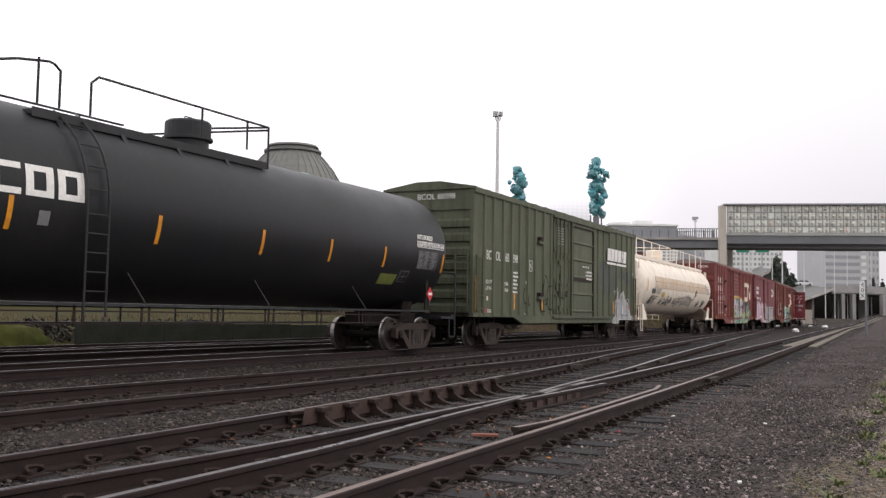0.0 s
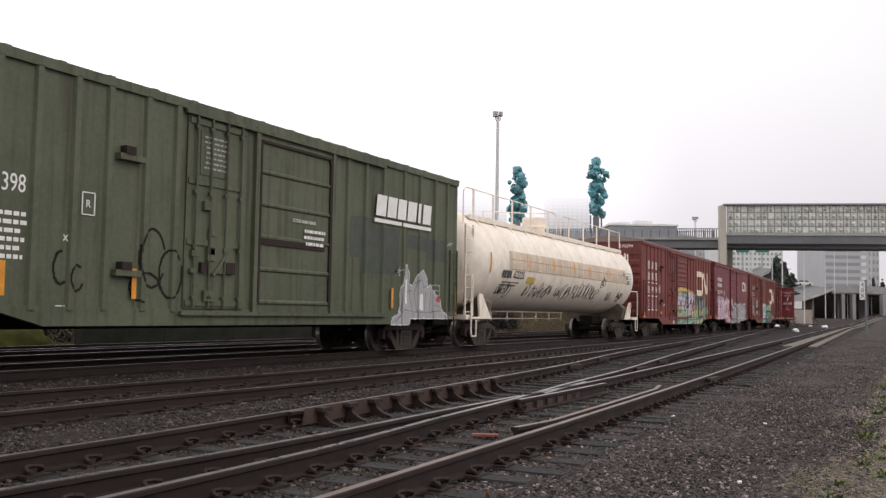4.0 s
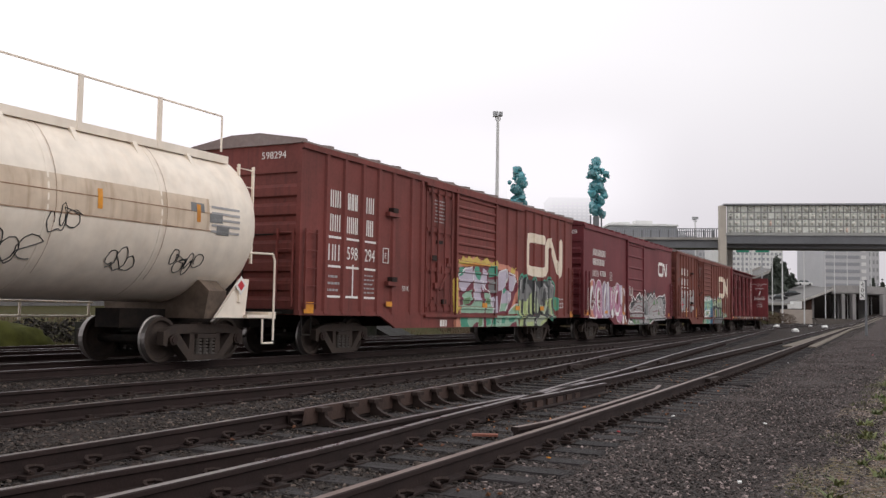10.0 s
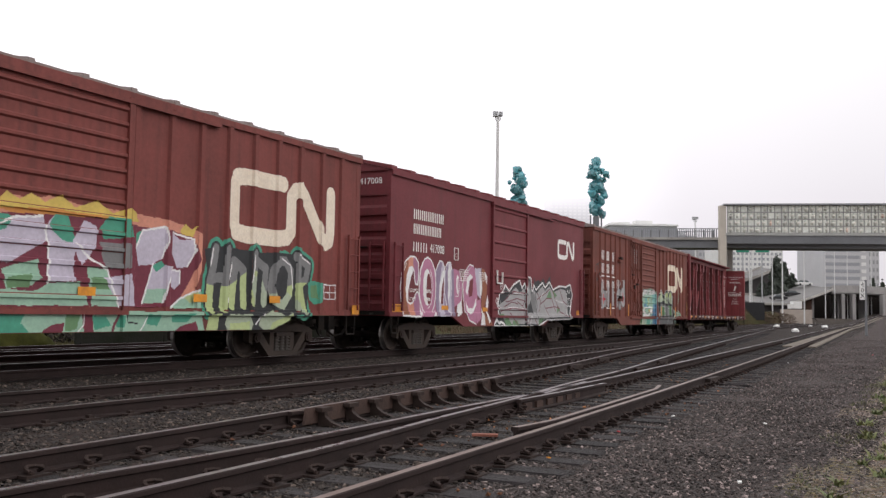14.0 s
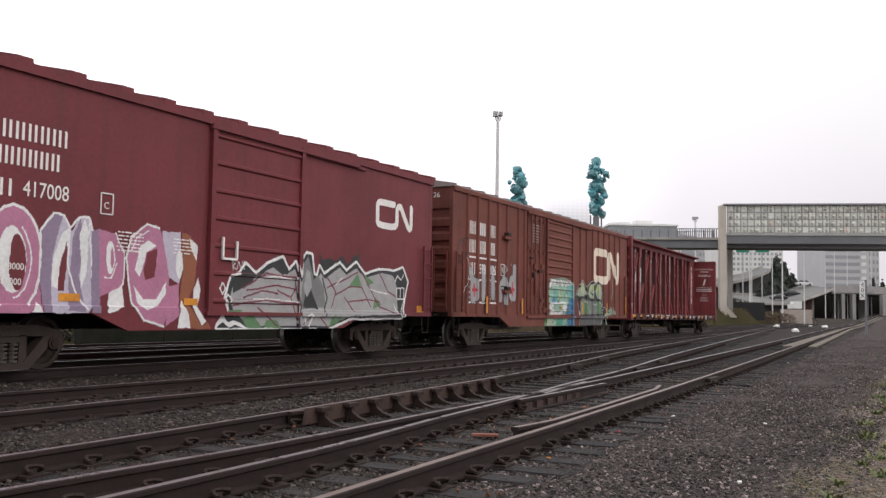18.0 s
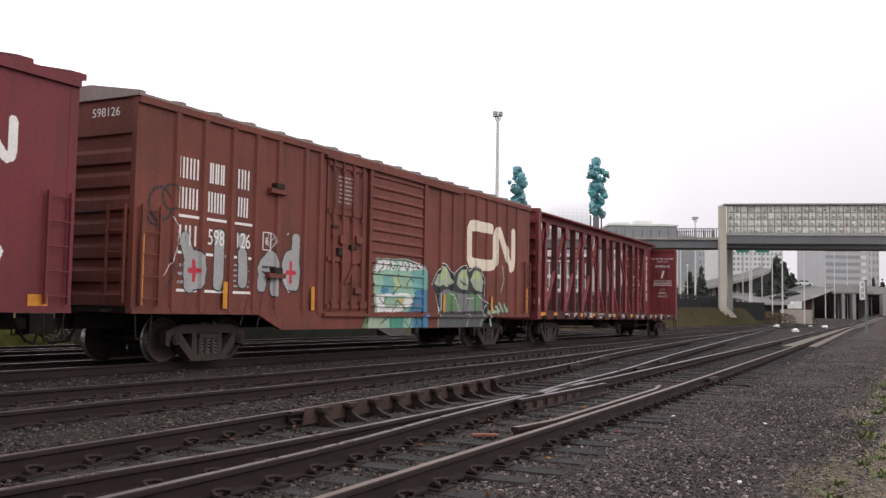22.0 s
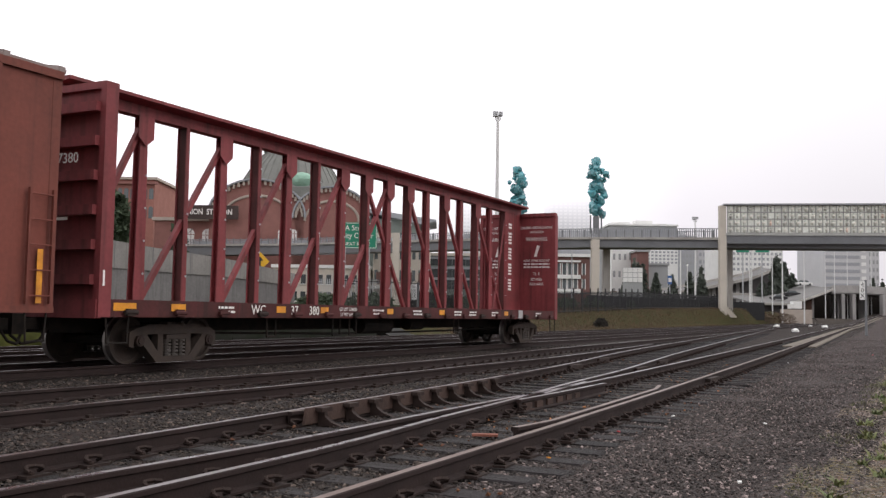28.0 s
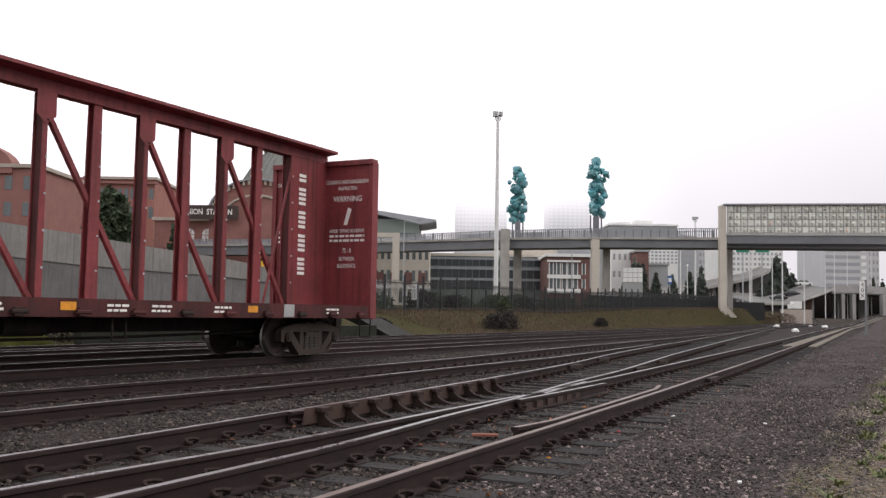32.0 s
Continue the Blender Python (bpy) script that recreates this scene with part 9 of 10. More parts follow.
part("placard_holder", bx(-0.04, 0.04, 0.004, 0.1, -0.32, -0.1), "ivory", wp)
for k in range(5):
    tank_patch("data_stencil", wt_car, XW(59.75), XW(60.55), 8 - k * 4.2, 9.6 - k * 4.2, 1.54, 2.80, "spray_silver", "", 2)
for u, a in ((59.2, 10), (59.7, 4), (59.9, -4)):
    tank_patch("stencil_panel", wt_car, XW(u), XW(u) + 0.35, a - 6, a, 1.54, 2.80, "spray_grey")
scr = random.Random(3)
ctr = 0
for u, w in ((45.9, 1.2), (48.2, 0.5), (48.9, 1.1), (50.1, 0.7), (51.2, 0.7), (52.1, 2.4), (54.6, 1.9), (57.6, 0.8), (59.0, 0.9), (56.2, 0.7)):
    bm = bmesh.new()
    x, zz = XW(u), -15
    pts = []
    for j in range(max(2, int(w / (0.34 if w > 1.5 else 0.21)))):
        base = ((-30 if w > 1.5 else -33) if u != 56.2 else -11) + scr.uniform(-4, 4)
        rx, ra, ph = (scr.uniform(0.16, 0.30), scr.uniform(8, 14), scr.uniform(0, 6.3)) if w > 1.5 else (scr.uniform(0.07, 0.2), scr.uniform(5, 11), scr.uniform(0, 6.3))
        for k in range(scr.choice((9, 13, 17))):
            q = ph + k * 0.62
            grow = 1 - 0.03 * k
            t = radians(base + ra * grow * math.sin(q) + scr.uniform(-0.8, 0.8))
            pts.append((x + (0.34 if w > 1.5 else 0.21) * j + rx * grow * math.cos(q) + scr.uniform(-0.015, 0.015), -1.532 * math.cos(t), 2.80 + 1.532 * math.sin(t)))
    fine = []
    for p, q in zip(pts, pts[1:]):
        for s in range(4):
            f = s / 4
            y, z = p[1] + (q[1] - p[1]) * f, p[2] + (q[2] - p[2]) * f - 2.80
            h = math.hypot(y, z) / 1.536
            fine.append((p[0] + (q[0] - p[0]) * f, y / h, 2.80 + z / h))
    pipe(bm, fine, 0.009, 3)
    part("scrawl", bm, "spray_black", wt_car, "black spray scrawl")

# black tank car
bk_car, bc = tank_car(4.4, 23.66, "glossy black gas tank car with white lettering and orange strips", "black_tank", "iron", 1.58, 2.82, (6.1, 22.3), (9.9, 15.75), (14.45,), ((10.66, 60),), (0.86, 1.17))
XB = lambda u: u - bc
zt = 2.82 + 1.58
rail_frame(bk_car, [[(XB(11.05), -0.98, zt - 0.1), (XB(11.05), -0.98, zt + 0.45), (XB(11.2), -0.98, zt + 0.58), (XB(15.8), -0.98, zt + 0.58), (XB(15.8), -0.98, zt - 0.3)],
                    [(XB(11.05), 0.9, zt - 0.1), (XB(14.0), 0.9, zt + 0.25), (XB(15.8), -0.98, zt + 0.52)], [(XB(15.1), 0.6, zt), (XB(15.1), 0.6, zt + 0.55), (XB(15.8), -0.98, zt + 0.58)],
                    [(XB(8.9), -0.98, zt + 0.30), (XB(9.6), -0.98, zt + 0.50), (XB(10.2), -0.98, zt + 0.60), (XB(10.3), -0.98, zt + 0.58), (XB(10.42), -0.98, zt + 0.5), (XB(10.42), -0.98, zt - 0.1)],
                    [(XB(9.5), 0.9, zt - 0.1), (XB(9.5), 0.9, zt + 0.3), (XB(9.7), 0.9, zt + 0.36), (XB(13.6), 0.9, zt + 0.36)],
                    [(XB(13.75), -0.98, zt), (XB(13.75), -0.98, zt + 0.58)], [(XB(15.1), -0.98, zt), (XB(15.1), -0.98, zt + 0.58)], [(XB(10.0), -0.98, zt - 0.1), (XB(10.0), -0.98, zt + 0.62)], [(XB(12.5), 0.9, zt - 0.1), (XB(12.5), 0.9, zt + 0.36)]], 0.022, "iron")
for u in (6.4, 9.15, 12.12, 14.98, 17.4, 19.75, 22.85):
    tank_patch("reflector", bk_car, XB(u) - 0.045, XB(u) + 0.045, -21, -3, 1.586, 2.82, "orange")
# side rail below the shell, on pairs of raking stays
part("side_rail", bx(XB(5.6), XB(22.05), -1.57, -1.53, 1.18, 1.22), "iron", bk_car)
for u in (8.6, 11.9, 15.3, 18.95):
    part("rail_stay", rod(bmesh.new(), (XB(u), -1.55, 1.19), (XB(u) - 0.14, -1.22, 1.74), 0.016, 6), "black_tank", bk_car)
for z in (0.9, 1.09):
    part("side_rail", bx(XB(7.4), XB(20.8), -1.51, -1.48, z - 0.012, z + 0.012), "rust", bk_car)
for u in (8.9, 10.43, 11.85, 13.6, 15.3, 17.0, 18.7):
    for o in (0, 0.17):
        part("rail_post", bx(XB(u + o) - 0.02, XB(u + o) + 0.02, -1.505, -1.485, 0.86, 1.18), "rust", bk_car)


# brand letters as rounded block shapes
def block_ring(x, w, t, gap):
    runs = [(x, x + t, 0.2, 0.8), (x, x + w, 0.8, 1.0), (x, x + w, 0.0, 0.2)]
    if not gap:
        runs.append((x + w - t, x + w, 0.2, 0.8))
    return runs


for u, gap in ((8.80, 1), (9.38, 0), (9.96, 0)):
    for x0, x1, f0, f1 in block_ring(XB(u), 0.5, 0.14, gap):
        tank_patch("emblem_block", bk_car, x0, x1, -2 + 17 * f0, -2 + 17 * f1, 1.588, 2.82, "white", "white block of the painted emblem", 4)
tank_patch("plate_mark", bk_car, XB(9.65), XB(9.85), -17, -9, 1.588, 2.82, "spray_grey")
tank_patch("yellow_label", bk_car, XB(19.8), XB(20.6), -38, -27, 1.588, 2.82, "label_olive", "faded olive-yellow label")
def stencil_frame(u0, u1, a0, a1, rows, cols):
    """A ruled stencil on the shell: an outline, row lines and column lines."""
    for k in range(rows + 1):
        a = a0 + (a1 - a0) * k / rows
        tank_patch("stencil_line", bk_car, XB(u0), XB(u1), a - 0.25, a + 0.25, 1.588, 2.82, "spray_grey", "", 2)
    for k in range(cols + 1):
        x = XB(u0) + (u1 - u0) * k / cols
        tank_patch("stencil_line", bk_car, x - 0.008, x + 0.008, a0, a1, 1.588, 2.82, "spray_grey", "", 8)


stencil_frame(20.72, 21.15, -34, -23, 2, 2)
stencil_frame(21.45, 22.5, -19, -2.5, 9, 3)
rr = random.Random(9)
for k in range(9):
    for j in range(3):
        x = XB(21.47) + j * 0.35
        a = -19 + 16.5 * (k + 0.5) / 9
        tank_patch("stencil_entry", bk_car, x, x + rr.uniform(0.12, 0.3), a - 0.42, a + 0.42, 1.588, 2.82, "spray_grey", "", 2)
for t, u0, u1, z, size in (("NOT ODORIZED", 21.36, 22.21, 3.11, 0.16), ("LIQUEFIED PETROLEUM GAS", 21.33, 22.86, 2.94, 0.17)):
    o = words("lettering", t, size, pose(XB((u0 + u1) / 2), -1.566 if z > 3 else -1.582, z), "white", bk_car, bold=0.006)
    xs = [v.co.x for v in o.data.vertices]
    o.data.transform(Matrix.Diagonal(((u1 - u0) / (max(xs) - min(xs)), 1, 1, 1)))
part("lettering_underline", bx(XB(21.33), XB(22.86), -1.585, -1.581, 2.845, 2.862), "white", bk_car)
pl = part("hazard_placard", prism(bmesh.new(), [(-0.19, 0), (0, 0.19), (0.19, 0), (0, -0.19)], -0.004, 0.004), "red", bk_car, "red diamond hazard placard")
pl.matrix_local = pose(XB(22.25), -1.49, 1.65)
part("placard_holder", bx(-0.05, 0.05, 0.004, 0.14, -0.3, -0.1), "iron", pl)
part("placard_mark", bx(-0.09, 0.09, -0.007, -0.004, -0.03, 0.04), "white", pl)

# ---- centre-beam flat car ----
bl = car(116.5, 137.6, "centrebeam_flatcar", "empty dark red centre-beam lumber flatcar with open steel truss", 0.15)
uc7 = (116.5 + 137.6) / 2
L7 = (137.6 - 116.5) / 2
X7 = lambda u: u - uc7
part("deck", bx(-L7, L7, -1.40, 1.40, 1.16, 1.26), "beamred", bl)
for s in (-1, 1):
    part("side_sill", bx(-L7, L7, s * 1.40 - 0.05, s * 1.40 + 0.05, 1.0, 1.29), "beamshade_grime", bl)
    for k in range(18):
        x = -L7 + 0.6 + k * (2 * L7 - 1.2) / 17
        bm = bx(x - 0.09, x + 0.09, s * 1.46 - 0.06, s * 1.46 + 0.06, 1.02, 1.14)
        rod(bm, (x - 0.14, s * 1.5, 1.08), (x + 0.14, s * 1.5, 1.08), 0.04, 8)
        part("tie_down_winch", bm, "beamshade_grime" if k % 3 else "rust", bl)
part("centre_sill", bx(-L7, L7, -0.3, 0.3, 0.72, 1.16), "under", bl)
TOP7, CAP7 = 5.06, 4.84
part("top_chord", prism(bmesh.new(), [(-0.42, TOP7 - 0.06), (-0.42, TOP7), (0.42, TOP7), (0.42, TOP7 - 0.06), (0.12, TOP7 - 0.1), (0.12, TOP7 - 0.3), (-0.12, TOP7 - 0.3), (-0.12, TOP7 - 0.1)], -L7 + 0.1, L7 - 0.1, "x"), "beamred", bl)
P7 = [117.52 + 1.1575 * k for k in range(17)]
for k, u in enumerate(P7):
    # flat-faced posts take turns with deep channels whose open side has shade painted in
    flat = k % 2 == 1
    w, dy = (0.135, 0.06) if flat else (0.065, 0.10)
    post = part("post", prism(bmesh.new(), [(X7(u) - 0.02, 1.26), (X7(u) - 0.02, TOP7 - 0.28), (X7(u) + 0.02, TOP7 - 0.28), (X7(u) + 0.02, 1.26)], -dy, dy), "beamred" if flat else "beamshade_grime", bl)
    for y in (-dy - 0.025, dy):
        part("flange", prism(bmesh.new(), [(X7(u) - w, 1.26), (X7(u) - w * 0.65, TOP7 - 0.28), (X7(u) + w * 0.65, TOP7 - 0.28), (X7(u) + w, 1.26)], y, y + 0.025), "beamred", post)
    for z in np.arange(1.8, TOP7 - 0.4, 0.62):
        rod_bm = rod(bmesh.new(), (X7(u) + w * 0.55, -dy - 0.04, z), (X7(u) + w * 0.55, -dy - 0.02, z), 0.022, 6)
        part("cable_hole_ring", rod_bm, "steel", post)
# diagonals climb away from both ends and cross near the middle
for a, b in [(P7[k] if k > 0 else 116.8, P7[k + 2]) for k in (-1, 1, 3, 5, 7)] + [(P7[k], P7[k - 2]) for k in (10, 12, 14, 16)]:
    xa, xb = X7(a), X7(b)
    t = 0.10 if b > a else -0.10
    part("diagonal", prism(bmesh.new(), [(xa + t - 0.055, 1.3), (xa + t + 0.055, 1.3), (xb - t * 0.3 + 0.055, TOP7 - 0.5), (xb - t * 0.3 - 0.055, TOP7 - 0.5)], -0.054 if t > 0 else -0.046, 0.05 if t > 0 else 0.044), "beamred", bl)
    part("gusset", prism(bmesh.new(), [(xb - 0.2, TOP7 - 0.7), (xb - 0.2, TOP7 - 0.29), (xb + 0.2, TOP7 - 0.29), (xb + 0.2, TOP7 - 0.7), (xb, TOP7 - 0.86)], -0.14, -0.132), "beamred", bl)
part("diagonal", rod(bmesh.new(), (X7(135.1), -0.1, 1.3), (X7(136.1), -0.1, TOP7 - 0.4), 0.03, 6), "beamred", bl, "thin end brace")
for s in (-1, 1):
    x = s * (L7 - 0.06)
    bh = part("bulkhead", bx(x - 0.06, x + 0.06, -1.40, 1.40, 1.26, CAP7 - 0.08), "beamred", bl)
    part("bulkhead_cap", bx(x - 0.14, x + 0.14, -1.46, 1.46, CAP7 - 0.14, CAP7 - 0.02), "beamred", bh)
    for y in (-1.42, 1.42):
        part("bulkhead_post", bx(x - 0.13 + s * 0.02, x + 0.13 + s * 0.02, y - 0.06, y + 0.06, 1.0, CAP7 - 0.1), "beamred", bh)
    for k in range(6):
        z = 1.6 + k * 0.56
        part("bulkhead_rib", bx(min(x + s * 0.06, x + s * 0.24), max(x + s * 0.06, x + s * 0.24), -1.36, 1.36, z - 0.08, z + 0.08), "beamred", bh)
    coupler(bl, s * L7, s)
    part("end_sill", bx(min(s * L7, s * (L7 + 0.12)), max(s * L7, s * (L7 + 0.12)), -1.45, 1.45, 0.98, 1.28), "beamred", bl)
    stirrup(bl, s * (L7 - 0.35), -1.45, 1.0, "under", 0.5)
    truck(bl, X7(118.6 if s < 0 else 135.6))
part("brake_reservoir", rod(bmesh.new(), (X7(125.4), -0.75, 0.82), (X7(126.8), -0.75, 0.82), 0.2, 12), "under", bl)
part("brake_cylinder", rod(bmesh.new(), (X7(127.9), -0.7, 0.84), (X7(128.7), -0.7, 0.84), 0.16, 12), "under", bl)
part("brake_rod", pipe(bmesh.new(), [(X7(119.5), -0.5, 0.70), (X7(124.6), -0.6, 0.62), (X7(130.5), -0.6, 0.64), (X7(134.6), -0.5, 0.70)], 0.025, 6), "under", bl)
for u in (121.0, 123.4, 124.1, 129.6):
    part("hanger", pipe(bmesh.new(), [(X7(u), -1.3, 1.0), (X7(u), -1.3, 0.62), (X7(u + 0.3), -1.3, 0.62), (X7(u + 0.3), -1.3, 1.0)], 0.022, 5), "under", bl)
words("lettering", "37", 0.26, pose(X7(121.72), -1.46, 1.15), "white", bl)
words("lettering", "380", 0.26, pose(X7(122.44), -1.46, 1.15), "white", bl)
words("lettering", "LD LMT 224600", 0.11, pose(X7(123.8), -1.46, 1.2), "white", bl)
words("lettering", "LT WT 61400", 0.11, pose(X7(123.8), -1.46, 1.08), "white", bl)
words("lettering", "WC", 0.26, pose(X7(120.52), -1.46, 1.15), "white", bl)
words("lettering", "CAUTION", 0.15, pose(-L7 - 0.24, 0.75, CAP7 - 0.08, 0, 0, -90), "white", bl)
words("lettering", "WC 37380", 0.24, pose(-L7 - 0.26, -0.55, 3.55, 0, 0, -90), "white", bl)
bars_end = part("stencil_panel", bx(-L7 - 0.262, -L7 - 0.258, -0.9, 0.3, 2.55, 2.6), "white", bl)
for u, w in ((117.0, 0.5), (118.26, 0.36), (121.26, 0.3), (122.84, 0.3), (125.72, 0.3), (128.55, 0.3), (133.05, 0.3)):
    strip(bl, X7(u), 1.17, w, 0.13, -1.456)
for k, u in enumerate((119.3, 124.9, 126.9, 129.3, 130.3, 131.9, 135.6)):
    bars(bl, X7(u), 1.23, 0.5, 0.16, 2, -1.456, seed=30 + k)
# warning text on the inner face of the far bulkhead and along the truss end
xb = L7 - 0.13
for z, t, sz in ((4.30, "LOADING AND UNLOADING", 0.14), (4.14, "INSTRUCTION", 0.12), (3.88, "WARNING", 0.20), (3.10, "AVOID TIPPING ACCIDENT", 0.12), (2.62, "72 - 0", 0.15), (2.42, "BETWEEN", 0.14), (2.25, "BULKHEADS", 0.14)):
    for y in (-0.75, 0.78):
        words("warning_text", t, sz, pose(xb, y, z, 0, 0, -90), "white", bl, squeeze=0.68 if sz < 0.16 else 0.85)
for y in (-0.75, 0.78):
    m = part("warning_figure", prism(bmesh.new(), [(-0.10, 0), (0.02, 0.42), (0.12, 0.38), (0.0, 0)], -0.004, 0.004), "white", bl)
    m.matrix_local = pose(xb, y, 3.25, 0, 0, -90)
    for k, z in enumerate((2.98, 2.87)):
        rr = random.Random(50 + k)
        p = -0.5
        while p < 0.5:
            q = min(p + rr.uniform(0.05, 0.2), 0.5)
            o = part("warning_bar", bx(p, q, -0.004, 0.0, -0.028, 0.028), "white", bl)
            o.matrix_local = pose(xb, y, z, 0, 0, -90)
            p = q + 0.035
rows = bmesh.new()
for k in range(22):
    if k % 5 != 4:
        box(rows, X7(136.35), X7(136.62), -0.12, -0.113, 2.0 + k * 0.11, 2.07 + k * 0.11)
part("vertical_stencil", rows, "white", bl)
part("panel_end", bx(X7(136.1), L7 - 0.1, -0.11, 0.11, 1.26, TOP7 - 0.3), "beamred", bl)
part("panel_end", bx(-L7 + 0.1, X7(117.2), -0.11, 0.11, 1.26, TOP7 - 0.3), "beamred", bl)
part("plate_frame", bx(-L7 - 0.02, -L7 + 0.02, -1.485, -1.482, 1.5, 1.75), "white", bl)
box_plate = part("notice_plate", bx(X7(134.05), X7(134.4), -1.475, -1.456, 1.02, 1.28), "spray_silver", bl)


# ---- ties, fastenings, guard rails ----
M["rustplate"] = surface("brown_rusted_plate", (0.070, 0.042, 0.034), 0.75, 0.1, spec=0.3, spot=(0.040, 0.026, 0.022), amount=0.8, big=4, fine=50, bump=0.25)
M["tan"] = surface("tan_crossing_plank", (0.16, 0.135, 0.105), 0.9, spot=(0.11, 0.09, 0.07), amount=0.7, big=0.5, fine=12, bump=0.2)
def tie_mesh(length, name, parent, x, y, seed):
    rr = random.Random(seed)
    bm = bx(-0.115, 0.115, -length / 2, length / 2, -0.15, 0.022)
    bmesh.ops.bevel(bm, geom=[e for e in bm.edges if abs(e.verts[0].co.z - e.verts[1].co.z) < 0.01 and e.verts[0].co.z > 0], offset=0.02, segments=1, affect="EDGES")
    for v in bm.verts:
        v.co.x += rr.uniform(-0.012, 0.012)
        v.co.z += rr.uniform(-0.008, 0.004)
    return part(name, bm, "tie", parent)


rnd = random.Random(21)
clip_bm, clip_src, clip_n = bmesh.new(), None, 0


def clip_shape(bm, x, y):
    """A tie plate with a looped spring clip on each side of the rail."""
    box(bm, x - 0.1, x + 0.1, y - 0.17, y + 0.17, 0.015, 0.036)
    for s in (-1, 1):
        ring = [(x + 0.06 * math.cos(w), y + s * (0.115 + 0.03 * math.sin(2 * w)), 0.066 + 0.026 * math.sin(w)) for w in np.linspace(-0.6, 4.3, 8)]
        pipe(bm, ring + [(x - 0.02, y + s * 0.05, 0.05)], 0.015, 5)
    return bm


def fasten(x, y, parent):
    global clip_src, clip_n
    if 3 < x < 32 and clip_n < 300:
        clip_n += 1
        if clip_src is None:
            clip_src = part("rail_clip", clip_shape(bmesh.new(), 0, 0), "rust", parent)
            clip_src.matrix_local = pose(x, y, 0)
        else:
            share("rail_clip", clip_src, parent, pose(x, y, 0, 0, 0, rnd.uniform(-3, 3)))
    else:
        clip_shape(clip_bm, x, y)


long_ties = {}
for k in range(-6, 150):
    x = 0.2 + 0.53 * k + rnd.uniform(-0.03, 0.03)
    yp, yq, yl, yr = y_p(x), y_q(x), y_pl(x), y_qr(x)
    spread = x < 17
    y0 = yp - 0.62 + rnd.uniform(-0.08, 0.1)
    y1 = (yq + 0.55 if spread else yl + 0.55) + rnd.uniform(-0.1, 0.1)
    kind = (spread, rnd.randrange(3))
    n = round((y1 - y0) * 4) / 4
    key = (n, kind[1])
    if key not in long_ties:
        long_ties[key] = tie_mesh(n, "tie", track_p, x, 0, k)
        long_ties[key].matrix_local = pose(x, y0 + n / 2, rnd.uniform(-0.006, 0.006), 0, 0, rnd.uniform(-1.5, 1.5))
    else:
        share("tie", long_ties[key], track_p, pose(x, y0 + n / 2, rnd.uniform(-0.006, 0.006), 0, 0, rnd.uniform(-1.5, 1.5)))
    if x < 45:
        rails_y = [yp, yl] + ([yq, yr] if spread else [])
        for y in rails_y:
            fasten(x, y, track_p)
    if not spread and x < 75:
        share("tie", long_ties[key], track_q, pose(x, (yq + yr) / 2, rnd.uniform(-0.006, 0.006), 0, 0, rnd.uniform(-1.5, 1.5)))
        if x < 40:
            for y in (yq, yr):
                fasten(x, y, track_q)
tagged(part("rail_fastenings", clip_bm, "rust", track_p, "rusty rail clips and tie plates"), kind="stuff")
tn = None
for k in range(-4, 90):
    x = 0.4 + 0.55 * k + rnd.uniform(-0.04, 0.04)
    m = pose(x, (y_n(x) + y_nl(x)) / 2 + rnd.uniform(-0.05, 0.05), -0.012 + rnd.uniform(-0.01, 0.004), 0, 0, rnd.uniform(-2, 2))
    if tn is None:
        tn = tie_mesh(2.6, "tie", track_n, x, 0, 99)
        tn.matrix_local = m
    else:
        share("tie", tn, track_n, m)
plate = None
for k in range(-2, 60):
    x = 0.4 + 0.55 * k
    for y in (y_n(x), y_nl(x)):
        if plate is None:
            bm = bx(-0.09, 0.09, -0.16, 0.16, 0.005, 0.036)
            for s in (-1, 1):
                box(bm, -0.03, 0.03, s * 0.1 - 0.03, s * 0.1 + 0.03, 0.03, 0.065)
            plate = part("tie_plate", bm, "rust", track_n)
            plate.matrix_local = pose(x, y, 0)
        else:
            share("tie_plate", plate, track_n, pose(x, y, 0, 0, 0, rnd.uniform(-3, 3)))


def guard(fy, x0, x1, parent, label):
    def g(x):
        e = min(x - x0, x1 - x)
        return fy(x) + (0.10 * max(0, 0.7 - e) / 0.7)
    xs = [x0 + (x1 - x0) * i / 24 for i in range(25)]
    return sweep_rail("guard_rail", g, xs, parent, label, "rail_brown")


guard(lambda x: y_p(x) + 0.14, 7.7, 13.6, track_p, "short brown guard rail beside the running rail")
guard(lambda x: y_q(x) - 0.15, 7.6, 12.9, track_q, "raised guard rail held by braces")
part("guard_plate", run_of(bmesh.new(), [(x, y_q(x) - 0.225, 0.05) for x in (7.62, 9.0, 10.4, 11.7, 12.9)], [(x, y_q(x) - 0.225, 0.205) for x in (7.66, 9.0, 10.4, 11.7, 12.86)], 0.03), "rustplate", track_q, "brown steel guard plate bolted to the braces")
brace = None
for k in range(10):
    x = 7.9 + k * 0.55
    if brace is None:
        bm = prism(bmesh.new(), [(0, 0.02), (0, 0.19), (-0.06, 0.19), (-0.08, 0.11), (-0.15, 0.06), (-0.28, 0.02)], -0.03, 0.03, "x")
        prism(bm, [(0.0, 0.16), (0.0, 0.2), (-0.09, 0.2), (-0.09, 0.16)], -0.09, 0.09, "x")
        brace = part("rail_brace", bm, "rust", track_q)
        brace.matrix_local = pose(x, y_q(x) - 0.226, 0)
    else:
        share("rail_brace", brace, track_q, pose(x, y_q(x) - 0.226, 0))
# wing rails and point of the frog where the two tracks cross
xs = [7.2 + 0.3 * k for k in range(8)]
